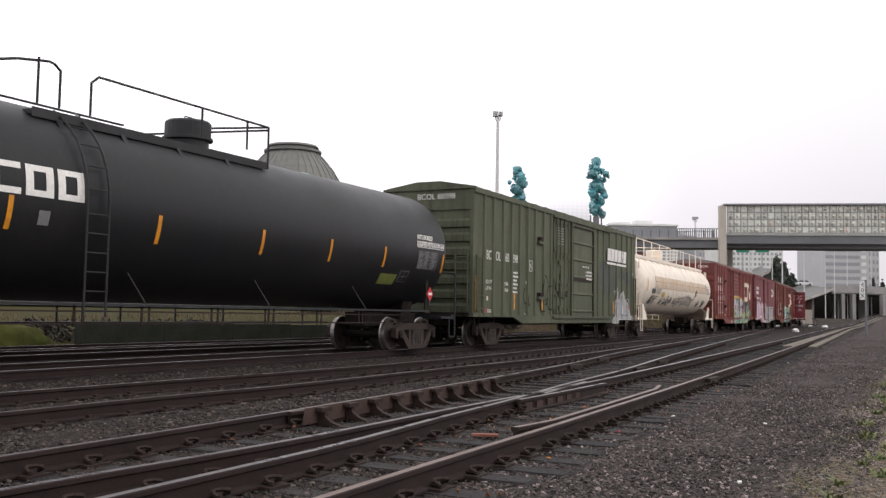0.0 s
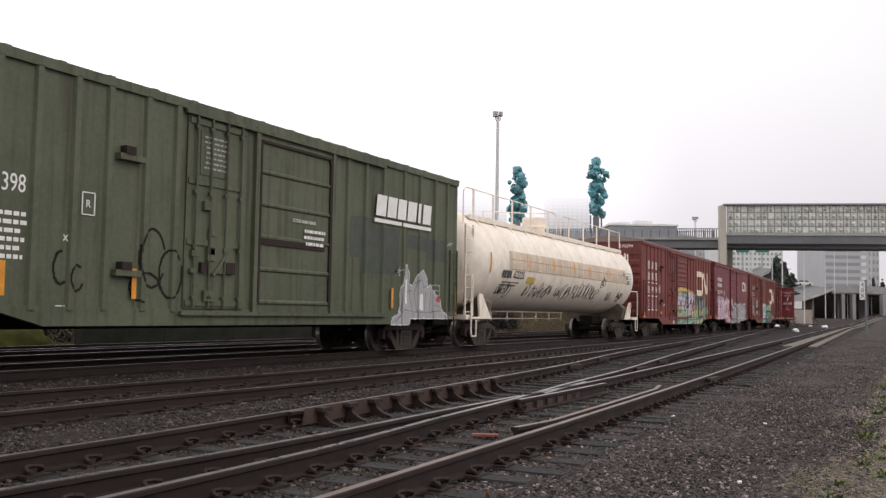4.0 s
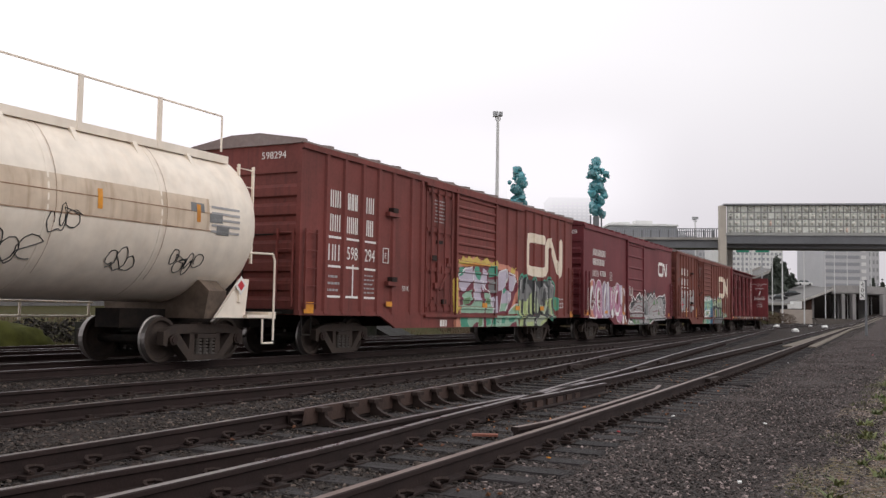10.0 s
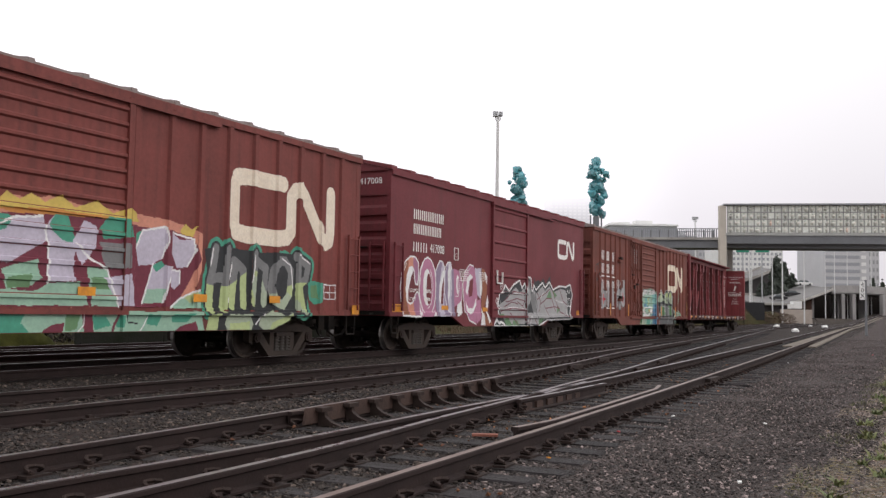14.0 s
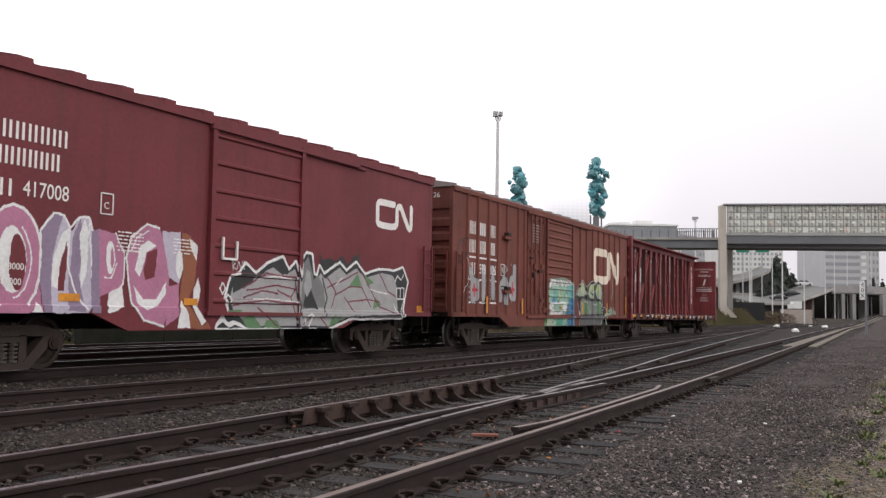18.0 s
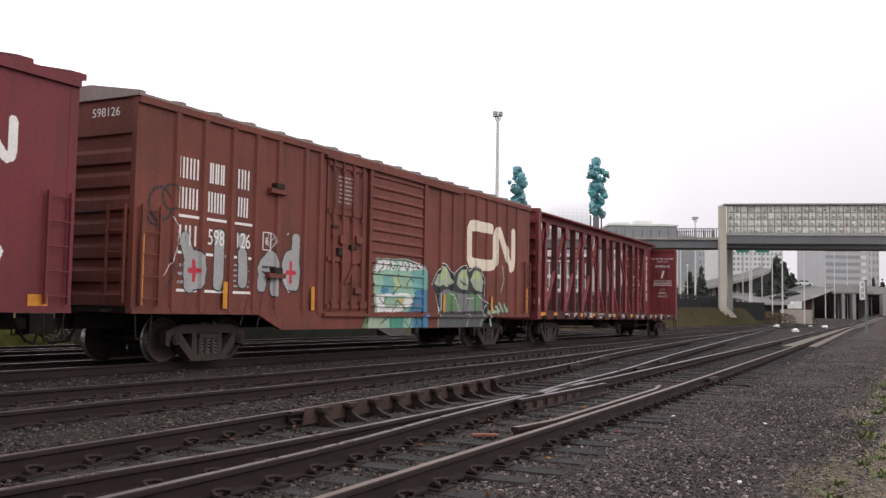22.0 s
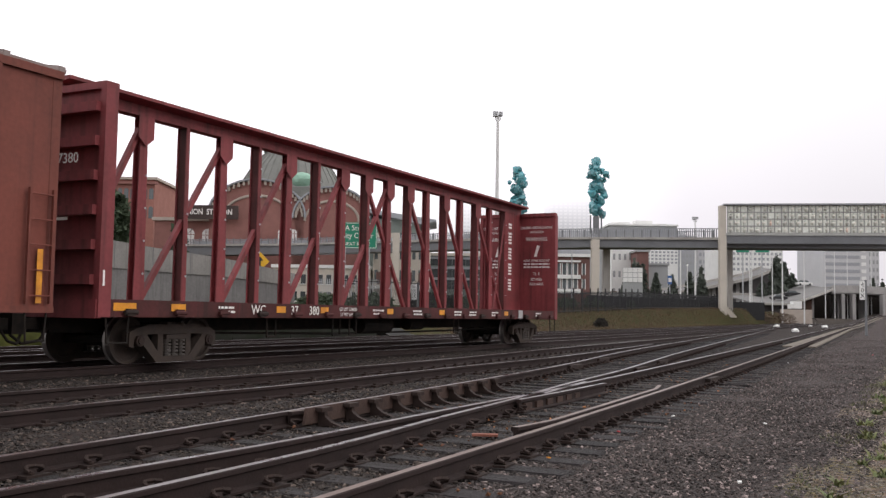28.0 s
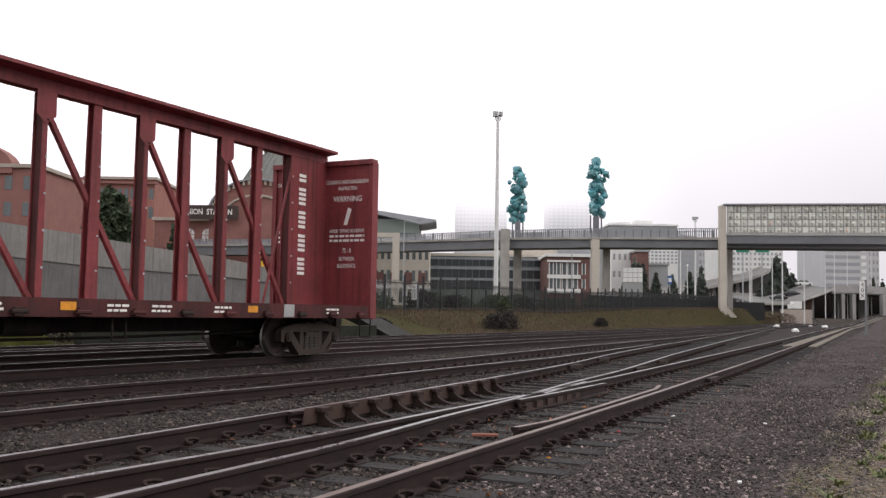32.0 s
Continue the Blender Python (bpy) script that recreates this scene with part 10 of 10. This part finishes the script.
sweep_rail("wing_rail", lambda x: y_pl(x) - 0.12 - 0.02 * (x - 7.2), [10.2 + 0.3 * k for k in range(12)], track_p, "worn wing rail of the frog")
sweep_rail("wing_rail", lambda x: y_qr(x) - 0.13, [11.2 + 0.3 * k for k in range(9)], track_p, "worn wing rail of the frog")
frog = bmesh.new()
box(frog, 9.6, 12.6, y_pl(11) - 0.16, y_pl(11) + 0.16, 0.01, 0.05)
for k in range(9):
    x = 10.3 + 0.36 * k
    part("filler_block", bx(x, x + 0.2, y_pl(x) - 0.235, y_pl(x) - 0.155, 0.03, 0.12), "rustplate", track_p)
part("frog_plate", frog, "rust", track_p, "rusty base plate of the frog")
for x in (18.6, 22.0):
    part("joint_bar", bx(x - 0.4, x + 0.4, y_q(x) - 0.13, y_q(x) - 0.04, 0.05, 0.14), "rust", track_q)
    part("joint_bar", bx(x - 0.4, x + 0.4, y_qr(x) - 0.13, y_qr(x) - 0.04, 0.05, 0.14), "rust", track_q)
part("joint_bar", bx(16.0, 16.8, y_p(16.4) - 0.12, y_p(16.4) - 0.04, 0.05, 0.14), "rust", track_p)


# ---- loose stones ----
def scatter(name, spots, size, material, label, parent=None, seed=3):
    """Many small stones as one mesh: each a squashed, uneven octahedron."""
    g = np.random.RandomState(seed)
    n = len(spots)
    base = np.array([(1, 0, 0), (0, 0.9, 0), (-1, 0, 0), (0, -0.9, 0), (0.2, 0.1, 0.75), (0, 0, -0.65)])
    tri = np.array([(0, 1, 4), (1, 2, 4), (2, 3, 4), (3, 0, 4), (1, 0, 5), (2, 1, 5), (3, 2, 5), (0, 3, 5)])
    v = base[None] * g.uniform(0.6, 1.3, (n, 6, 3))
    for i, j in ((0, 1), (1, 2), (0, 1)):
        a = g.uniform(0, 6.28, n)
        c, s = np.cos(a)[:, None], np.sin(a)[:, None]
        v[:, :, i], v[:, :, j] = v[:, :, i] * c - v[:, :, j] * s, v[:, :, i] * s + v[:, :, j] * c
    sz = g.uniform(size[0], size[1], n) * (1 + 0.7 * (g.rand(n) > 0.95))
    v = v * np.array([1, 1, 0.75]) * sz[:, None, None] + np.asarray(spots)[:, None, :]
    me = bpy.data.meshes.new(name)
    me.from_pydata(v.reshape(-1, 3).tolist(), [], (tri[None] + 6 * np.arange(n)[:, None, None]).reshape(-1, 3).tolist())
    me.materials.append(M[material])
    ob = new(name, me)
    tagged(ob, label, "leaf litter" if "leaves" in name else "gravel", kind="stuff")
    return ob


def stone_material(name, lo, hi):
    m = surface(name, hi, 0.85, spot=lo, amount=0.5, big=6, fine=60, bump=0.2)
    nt = m.node_tree
    geo = nt.nodes.new("ShaderNodeNewGeometry")
    ramp = nt.nodes.new("ShaderNodeValToRGB")
    ramp.color_ramp.elements[0].color, ramp.color_ramp.elements[1].color = (*lo, 1), (*hi, 1)
    e = ramp.color_ramp.elements.new(0.85)
    e.color = (*[h * 0.8 for h in hi], 1)
    ramp.color_ramp.elements[-1].color = (*[min(1, h * 3.0) for h in hi], 1)
    nt.links.new(geo.outputs["Random Per Island"], ramp.inputs["Fac"])
    nt.links.new(ramp.outputs["Color"], nt.nodes["Principled BSDF"].inputs["Base Color"])
    M[name] = m


stone_material("gravel_stone", (0.018, 0.0147, 0.0138), (0.105, 0.083, 0.077))
stone_material("ballast_stone", (0.011, 0.008, 0.007), (0.060, 0.045, 0.037))
g = np.random.RandomState(5)
spots = []
while len(spots) < 112000:
    d = 2.4 + 58 * g.rand() ** 2.4
    a = radians(g.uniform(-2, 30))
    x, y = d * math.cos(a), d * math.sin(a)
    if 0.35 < y < y_p(x) - 0.1:
        spots.append((x, y, ground_height(x, y) + g.uniform(-0.008, 0.010)))
scatter("gravel_stones", spots, (0.009, 0.021), "gravel_stone", "loose grey crushed gravel beside the track", seed=3)
spots = []
while len(spots) < 75000:
    d = 3.5 + 34 * g.rand() ** 1.5
    a = radians(g.uniform(8, 58))
    x, y = d * math.cos(a), d * math.sin(a)
    if y_p(x) - 0.1 < y < 12.2:
        spots.append((x, y, g.uniform(-0.01, 0.016)))
scatter("ballast_stones", spots, (0.012, 0.028), "ballast_stone", "dark brown track ballast between the rails", seed=4)

stone_material("verge_stone", (0.045, 0.035, 0.028), (0.19, 0.155, 0.13))
spots = []
while len(spots) < 26000:
    x, y = 2.6 + 26 * g.rand() ** 1.7, g.uniform(-1.0, 1.05)
    if y < 0.72 + 0.30 * noise.noise((x * 0.8, y * 0.8, 11)) + g.uniform(-0.25, 0.2):
        spots.append((x, y, ground_height(x, y) + g.uniform(-0.008, 0.008)))
scatter("verge_stones", spots, (0.006, 0.018), "verge_stone", "pale brown pebbles on the dirt verge", seed=6)

stone_material("fallen_leaf", (0.10, 0.035, 0.018), (0.20, 0.085, 0.035))
spots = []
while len(spots) < 420:
    x = 3.5 + 22 * g.rand() ** 1.4
    y = g.uniform(y_p(x) - 0.6, y_p(x) + 3.4)
    if noise.noise((x * 0.6, y * 0.9, 9)) > 0.0:
        spots.append((x, y, 0.03 + g.uniform(0, 0.01)))
scatter("fallen_leaves", spots, (0.010, 0.026), "fallen_leaf", "russet fallen leaves caught between the rails", seed=12)


# ---- weeds and bank grass ----
def blades(name, spots, size, material, label, seed, width=0.012, lean=0.5):
    g = np.random.RandomState(seed)
    n = len(spots)
    p = np.asarray(spots)
    a = g.uniform(0, 6.28, n)
    h = g.uniform(size[0], size[1], n)
    d = np.stack([np.cos(a), np.sin(a), np.zeros(n)], -1)
    side = np.stack([-np.sin(a), np.cos(a), np.zeros(n)], -1) * (width * g.uniform(0.6, 1.5, n))[:, None]
    ln = g.uniform(0.1, lean, n)[:, None]
    up = np.array([0, 0, 1.0])
    v = np.stack([p - side, p + side, p + d * ln * h[:, None] * 0.4 + up * h[:, None] * 0.6 + side * 0.8, p + d * ln * h[:, None] * 0.4 + up * h[:, None] * 0.6 - side * 0.8, p + d * ln * h[:, None] + up * h[:, None] * 0.95], 1)
    me = bpy.data.meshes.new(name)
    q = (np.array([0, 1, 2, 3])[None] + 5 * np.arange(n)[:, None]).tolist()
    t = (np.array([3, 2, 4])[None] + 5 * np.arange(n)[:, None]).tolist()
    me.from_pydata(v.reshape(-1, 3).tolist(), [], q + t)
    me.materials.append(M[material])
    return tagged(new(name, me), label, "grass", kind="stuff")


M["weed"] = surface("weed_green", (0.075, 0.085, 0.035), 0.8, spot=(0.11, 0.095, 0.05), amount=0.9, big=4, fine=20, bump=0.0)
M["straw"] = surface("dead_grass", (0.140, 0.083, 0.052), 0.9, spot=(0.085, 0.058, 0.036), amount=0.9, big=0.5, fine=20, bump=0.0)
M["bankgreen"] = surface("bank_grass", (0.078, 0.080, 0.038), 0.9, spot=(0.105, 0.070, 0.040), amount=0.9, big=0.4, fine=20, bump=0.0)
spots = []
while len(spots) < 7500:
    x = 3.0 + 40 * g.rand() ** 1.6
    y = g.uniform(-1.0, 0.85)
    if noise.noise((x * 1.3, y * 2.2, 2)) > 0.16 + 0.25 * max(y - 0.45, 0):
        spots.append((x, y, ground_height(x, y) - 0.005))
blades("weeds", spots, (0.012, 0.045), "weed", "sparse low green weeds on the gravel verge", 8, 0.006, 1.6)
M["fresh_weed"] = surface("fresh_weed_green", (0.115, 0.150, 0.055), 0.75, spot=(0.20, 0.17, 0.06), amount=0.9, big=5, fine=20, bump=0.0)
spots = []
pg = random.Random(77)
for _ in range(150):
    cx, cy = 4.2 + 22 * pg.random() ** 1.4, pg.uniform(-1.0, 0.55)
    r = pg.uniform(0.03, 0.12)
    for _ in range(int(260 * r) + 14):
        a, q = pg.uniform(0, 6.3), r * pg.random() ** 0.7
        x, y = cx + q * math.cos(a), cy + q * math.sin(a)
        spots.append((x, y, ground_height(x, y) - 0.004))
blades("verge_weeds", spots, (0.02, 0.09), "fresh_weed", "bright green leafy weeds in clumps on the verge", 15, 0.011, 1.8)
spots = []
while len(spots) < 95000:
    x = 12 + 190 * g.rand() ** 1.5
    y = toe(x) + g.uniform(-0.6, 9.5)
    if x < 46 and g.rand() > 0.10:
        continue
    if noise.noise((x * 0.35, y * 0.5, 5)) > -0.75:
        spots.append((x, y, ground_height(x, y) - 0.02))
k = len(spots) // 2
blades("bank_grass", spots[:k], (0.08, 0.30), "bankgreen", "rough green grass on the bank", 9, 0.013, 0.9)
blades("dead_bank_grass", spots[k:], (0.08, 0.34), "straw", "brown dead grass on the bank", 10, 0.013, 0.9)


# ---- bushes and trees ----
def clump_tree(name, m, label, category, parts, n, size, material, trunk=None, seed=1, group=""):
    """A tree or bush: a trunk with limbs, and a crown of many small leaf clumps in a ragged outline."""
    rr = random.Random(seed)
    ob = thing(name, m, label, category, group)
    if trunk:
        bm = rod(bmesh.new(), (0, 0, -0.2), (0, 0, trunk[0]), trunk[1], 8, trunk[1] * 0.4)
        for k in range(5):
            z = trunk[0] * rr.uniform(0.3, 0.9)
            a = rr.uniform(0, 6.3)
            rod(bm, (0, 0, z), (math.cos(a) * trunk[0] * 0.2, math.sin(a) * trunk[0] * 0.2, z + trunk[0] * 0.15), trunk[1] * 0.35, 5, 0.03)
        part("trunk", bm, "brush", ob)
    vs, fs = [], []
    for (cx, cy, cz, rx, ry, rz, cone) in parts:
        for _ in range(n):
            while True:
                p = Vector((rr.uniform(-1, 1), rr.uniform(-1, 1), rr.uniform(-1, 1)))
                if 0.25 < p.length < 1:
                    break
            w = 1 - cone * (p.z + 1) / 2
            rag = 1 + 0.3 * noise.noise(p * 3 + Vector((seed, 0, 0)))
            c = Vector((cx + p.x * rx * w * rag, cy + p.y * ry * w * rag, cz + p.z * rz))
            for _ in range(3):
                d1 = Vector((rr.uniform(-1, 1), rr.uniform(-1, 1), rr.uniform(-1, 1))) * size
                d2 = Vector((rr.uniform(-1, 1), rr.uniform(-1, 1), rr.uniform(-0.6, 0.6))) * size
                i = len(vs)
                vs += [c + d1, c + d2, c - d1 * 0.6, c - d2 * 0.7]
                fs.append((i, i + 1, i + 2, i + 3))
    me = bpy.data.meshes.new("crown")
    me.from_pydata([tuple(v) for v in vs], [], fs)
    me.materials.append(M[material])
    c = new("crown", me)
    c.parent = ob
    return ob


def site_tree(x, y, h, w, label, seed, cone=0.9, material="dark_leaf", n=420, group="conifers behind the yard"):
    return clump_tree("conifer" if cone > 0.5 else "tree", SITE @ pose(x, y, 0), label, "tree", [(0, 0, h * 0.55, w, w, h * 0.47, cone)], n, w * 0.22, material, (h * 0.9, w * 0.09), seed, group)


site_tree(-46.3, 130, 17.3, 3.7, "broad dark green conifer behind the ramp wall", 1, 0.25, n=2400)
site_tree(-42.29, 150, 15.11, 3.0, "dark green conifer before the station", 2, 0.7)
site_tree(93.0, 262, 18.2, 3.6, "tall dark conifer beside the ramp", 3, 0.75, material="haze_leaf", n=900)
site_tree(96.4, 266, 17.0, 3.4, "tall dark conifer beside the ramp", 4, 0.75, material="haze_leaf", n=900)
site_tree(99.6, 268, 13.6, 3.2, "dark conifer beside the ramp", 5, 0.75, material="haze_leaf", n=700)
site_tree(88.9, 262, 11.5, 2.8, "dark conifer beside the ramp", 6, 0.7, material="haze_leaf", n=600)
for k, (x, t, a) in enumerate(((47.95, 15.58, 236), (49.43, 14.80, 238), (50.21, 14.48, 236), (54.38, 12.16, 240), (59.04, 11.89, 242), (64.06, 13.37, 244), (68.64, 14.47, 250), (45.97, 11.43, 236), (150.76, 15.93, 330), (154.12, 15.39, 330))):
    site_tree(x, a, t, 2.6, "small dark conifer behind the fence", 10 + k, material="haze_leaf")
for k, (x, y, s) in enumerate(((((54.2, 22.9)), 0, 0.95), (((55.9, 23.0)), 0, 1.1), (((80.5, 24.3)), 0, 0.75), (((86.84, 28.95)), 0, 0.9), (((96.50, 29.39)), 0, 0.8), (((39.40, 22.44)), 0, 0.7))):
    clump_tree("bush", pose(x[0], x[1] + 0.8, 0), "dark leafless bramble bush on the bank", "bush", [(0, 0, 0.55 * s, 1.4 * s, 0.9 * s, 0.75 * s, 0.2)], 1100, 0.075, "brush", None, 40 + k, "bushes on the bank")
for k, (x, a, s) in enumerate(((-1.42, 63, 1.0), (0.71, 68, 0.8), (4.20, 72, 1.0), (7.06, 80, 1.0))):
    clump_tree("bush", SITE @ pose(x, a, crest(60) if a < 100 else 0.5), "low scrubby bush behind the fence" if a < 100 else "russet scrub below the overpass", "bush", [(0, 0, 0.6 * s, 1.3 * s, 1.0 * s, 0.8 * s, 0.3)], 360, 0.11 * max(1, s * 0.8), "leaf" if k == 2 else ("brush" if a < 100 else "russet"), None, 60 + k, "bushes on the bank")
heap = bmesh.new()
bmesh.ops.create_icosphere(heap, subdivisions=4, radius=1.0)
for v in heap.verts:
    k = 1 + 0.16 * noise.noise(v.co * 2.3) + 0.06 * noise.noise(v.co * 7)
    v.co = (v.co.x * 1.9 * k, v.co.y * 0.8 * k, max(v.co.z, -0.1) * 0.72 * k)
o = link("earth_mound", heap, "mossleaf", smooth=True)
o.matrix_world = pose(16.9, 21.7, 0.02, 0, 0, 6)
tagged(o, "mossy yellow-green earth mound beside the far track", "mound")
for k in range(8):
    x = 14 + k * 1.7
    clump_tree("bush", pose(x, toe(x) + 1.2 + (k % 3) * 0.4, 0.1), "dark weedy shrub below the bank" if k > 2 else "yellow-green weedy shrub below the bank", "bush", [(0, 0, 0.3, 1.0, 0.6, 0.42, 0.2)], 300, 0.07, "mossleaf" if k < 3 else "brush", None, 80 + k, "bushes on the bank")


for k in range(11):
    f = k / 10
    w = fence.matrix_world @ Vector((2 + f * 62, 2.2 + 0.8 * (k % 2), 0))
    clump_tree("bush", pose(w.x, w.y, ground_height(w.x, w.y) - 0.1), "dark green hedge bush behind the iron fence", "bush", [(0, 0, 0.55, 3.2, 1.0, 0.65 + 0.12 * (k % 3), 0.1)], 800, 0.12, "dark_leaf", None, 120 + k, "hedge behind the fence")


# ---- litter ----
def bag(x, y, s, label, seed):
    rr = random.Random(seed)
    bm = bmesh.new()
    bmesh.ops.create_icosphere(bm, subdivisions=2, radius=s)
    for v in bm.verts:
        v.co *= 1 + 0.35 * noise.noise(v.co * 5 / s * 0.3 + Vector((seed, 0, 0)))
        v.co.z = max(v.co.z * 0.6, -0.3 * s) + 0.3 * s
    ob = link("plastic_bag", bm, "white_wall")
    ob.matrix_world = pose(x, y, 0.0, 0, 0, rr.uniform(0, 360))
    tagged(ob, label, "litter", "litter on the yard")


for k, (q, s) in enumerate((((130.41, 16.83), 0.42), ((87.60, 9.76), 0.34), ((136.66, 11.50), 0.42), ((150.0, 14.6), 0.3))):
    bag(q[0], q[1], s, "crumpled white plastic bag beside the track", k)
for k, q in enumerate(((9.02, 2.63), (7.06, 2.62), (25.38, 3.01), (59.27, 5.61), (10.77, 2.51), (6.51, 1.08), (10.36, 1.46), (32.57, 1.35), (67.47, 6.03))):
    bm = bx(-0.018, 0.018, -0.012, 0.012, 0, 0.01)
    o = link("paper_scrap", bm, "red" if k in (0, 7) else ("orange" if k == 1 else "white_wall"))
    o.matrix_world = pose(q[0], q[1], 0.03 + ground_height(q[0], q[1]), 8, 5, 40 * k)
    tagged(o, "small scrap of coloured litter on the gravel", "litter", "litter on the yard")
M["terracotta"] = surface("reddish_board", (0.25, 0.085, 0.055), 0.8, spot=(0.22, 0.08, 0.05), amount=0.7, big=8, fine=40, bump=0.2)
bk = link("broken_board", bx(-0.12, 0.12, -0.04, 0.04, 0, 0.02), "terracotta")
bq = (8.00, 3.59)
bk.matrix_world = pose(bq[0], bq[1], 0.03, 0, 0, -66)
tagged(bk, "broken reddish board lying between the rails", "debris", "litter on the yard")
bp = on_site("concrete_crossing", 0, 0, 0, "pale concrete crossing panels between the rails", "pavement", kind="structure")
bp.matrix_world = Matrix()
for x0, x1 in ((40, 50), (50, 62), (62, 80), (80, 110), (110, 135), (135, 165), (165, 185), (185, 205), (205, 225), (225, 250)):
    for lo, hi in ((0.35, 0.75), (-0.5, -0.2)):
        bm = bmesh.new()
        v = [bm.verts.new((x, y_p(x) + o, z + lift(x))) for z in (0.0, 0.07) for x, o in ((x0, lo), (x1 - 0.1, lo), (x1 - 0.1, hi), (x0, hi))]
        for f in ((0, 1, 2, 3), (4, 5, 6, 7), (0, 1, 5, 4), (1, 2, 6, 5), (2, 3, 7, 6), (3, 0, 4, 7)):
            bm.faces.new([v[i] for i in f])
        part("panel", bm, "tan", bp)


M["darkslab"] = surface("dark_stained_concrete", (0.035, 0.034, 0.032), 0.95, spot=(0.02, 0.02, 0.018), amount=0.9, big=1.5, fine=14, bump=0.6, spec=0.2)
# ---- dark concrete headwalls at the foot of the bank ----
for (xa, ya), (xb, yb), h in (((35.89, 20.44), (39.55, 21.29), 0.9),):
    hw_ob = thing("headwall", Matrix(), "dark stained concrete slope wall at the foot of the bank", "wall", "", "structure")
    dx, dy = xb - xa, yb - ya
    bm = bmesh.new()
    v = [bm.verts.new(p) for p in ((xa, ya, 0), (xb, yb, 0), (xb, yb + 0.5, 0), (xa, ya + 0.5, 0), (xa - dx * 0.25, ya + 1.4, h), (xa + dx * 0.7, yb + 1.4, h * 0.95), (xa + dx * 0.7, yb + 2.2, h * 0.95), (xa - dx * 0.25, ya + 2.2, h))]
    for f in ((0, 1, 2, 3), (4, 5, 6, 7), (0, 1, 5, 4), (1, 2, 6, 5), (2, 3, 7, 6), (3, 0, 4, 7)):
        bm.faces.new([v[i] for i in f])
    part("slope_slab", bm, "darkslab", hw_ob)

low_wall = thing("retaining_wall", Matrix(), "low dark mossy concrete wall at the foot of the bank", "wall", "", "structure")
M["mossy"] = surface("mossy_concrete", (0.026, 0.026, 0.022), 0.95, spot=(0.016, 0.020, 0.011), amount=0.9, big=1.2, fine=12, bump=0.5, spec=0.2)
for k in range(5):
    x = 19.4 + 3.1 * k
    p = part("wall_panel", bx(0, 3.09, 0, 0.3, -0.1, 0.74 - 0.04 * k), "mossy", low_wall)
    p.matrix_local = pose(x, toe(x) - 0.5, 0, 0, 0, math.degrees(math.atan2(toe(x + 3.1) - toe(x), 3.1)))
for k, (x, a, s) in enumerate(((52.54, 168, 1.5), (55.85, 172, 1.6), (59.26, 176, 1.5), (62.87, 180, 1.7), (66.69, 184, 1.5))):
    clump_tree("bush", SITE @ pose(x, a, 0.2), "russet dead scrub beside the far tracks", "bush", [(0, 0, 0.6 * s, 1.9 * s, 1.0 * s, 0.8 * s, 0.2)], 420, 0.14, "russet", None, 140 + k, "scrub beside the far tracks")
for k in range(6):
    f = k / 5
    clump_tree("bush", SITE @ pose(51.2 + f * 17.8, 280 + 0.5 * k, 5.4 + 1.5 * f), "russet scrub above the freeway ramp", "bush", [(0, 0, 1.9, 2.7, 1.2, 1.3, 0.2)], 420, 0.24, "russet", None, 160 + k, "scrub above the ramp")


# ---- motion: the train rolls by and slows down ----
TRAVEL = [(0, 0.0), (1, 4.74), (2, 9.47), (3, 14.16), (5.5, 25.98), (6, 28.3), (7, 32.85), (8, 37.4), (9, 41.99), (10, 46.53), (11, 50.81), (12, 54.56), (13, 58.13), (14, 61.6), (14.5, 63.3),
          (16.5, 69.72), (17, 71.31), (18, 74.39), (19, 77.45), (20, 80.48), (21, 83.42), (22, 86.32), (23, 89.19), (24, 92.34), (25, 95.76), (25.5, 97.5), (27.5, 104.04), (28, 105.65), (29, 108.86),
          (30, 112.03), (31, 115.13), (32, 118.35)]


def rolled(t):
    """Metres rolled at t seconds, by a smooth curve through the table."""
    n = len(TRAVEL)
    i = max(k for k in range(n - 1) if TRAVEL[k][0] <= t + 1e-9)
    (t0, s0), (t1, s1) = TRAVEL[i], TRAVEL[i + 1]
    v = (s1 - s0) / (t1 - t0)
    va = v if i == 0 else (s1 - TRAVEL[i - 1][1]) / (t1 - TRAVEL[i - 1][0])
    vb = v if i == n - 2 else (TRAVEL[i + 2][1] - s0) / (TRAVEL[i + 2][0] - t0)
    h, f = t1 - t0, (t - t0) / (t1 - t0)
    return (2 * f**3 - 3 * f**2 + 1) * s0 + (f**3 - 2 * f**2 + f) * h * va + (3 * f**2 - 2 * f**3) * s1 + (f**3 - f**2) * h * vb


def on_track(u):
    """A pose on the main track, which bends slowly."""
    q = max(u - BEND_FROM, 0)
    return pose(u, MAIN + BEND * q * q, 0, 0, 0, math.degrees(2 * BEND * q))


def motions():
    times = [k / 2 for k in range(65)]
    for ob in CARS:
        u = ob.location.x
        walk(ob, [(t, on_track(u - rolled(t))) for t in times])
    turns = [k / 10 for k in range(321)]
    angle = [-math.degrees(rolled(t) / 0.42) for t in turns]
    for w, x in WHEELSETS:
        walk(w, [(t, pose(x, 0, 0.59, 0, a, 0)) for t, a in zip(turns, angle)])


motions()
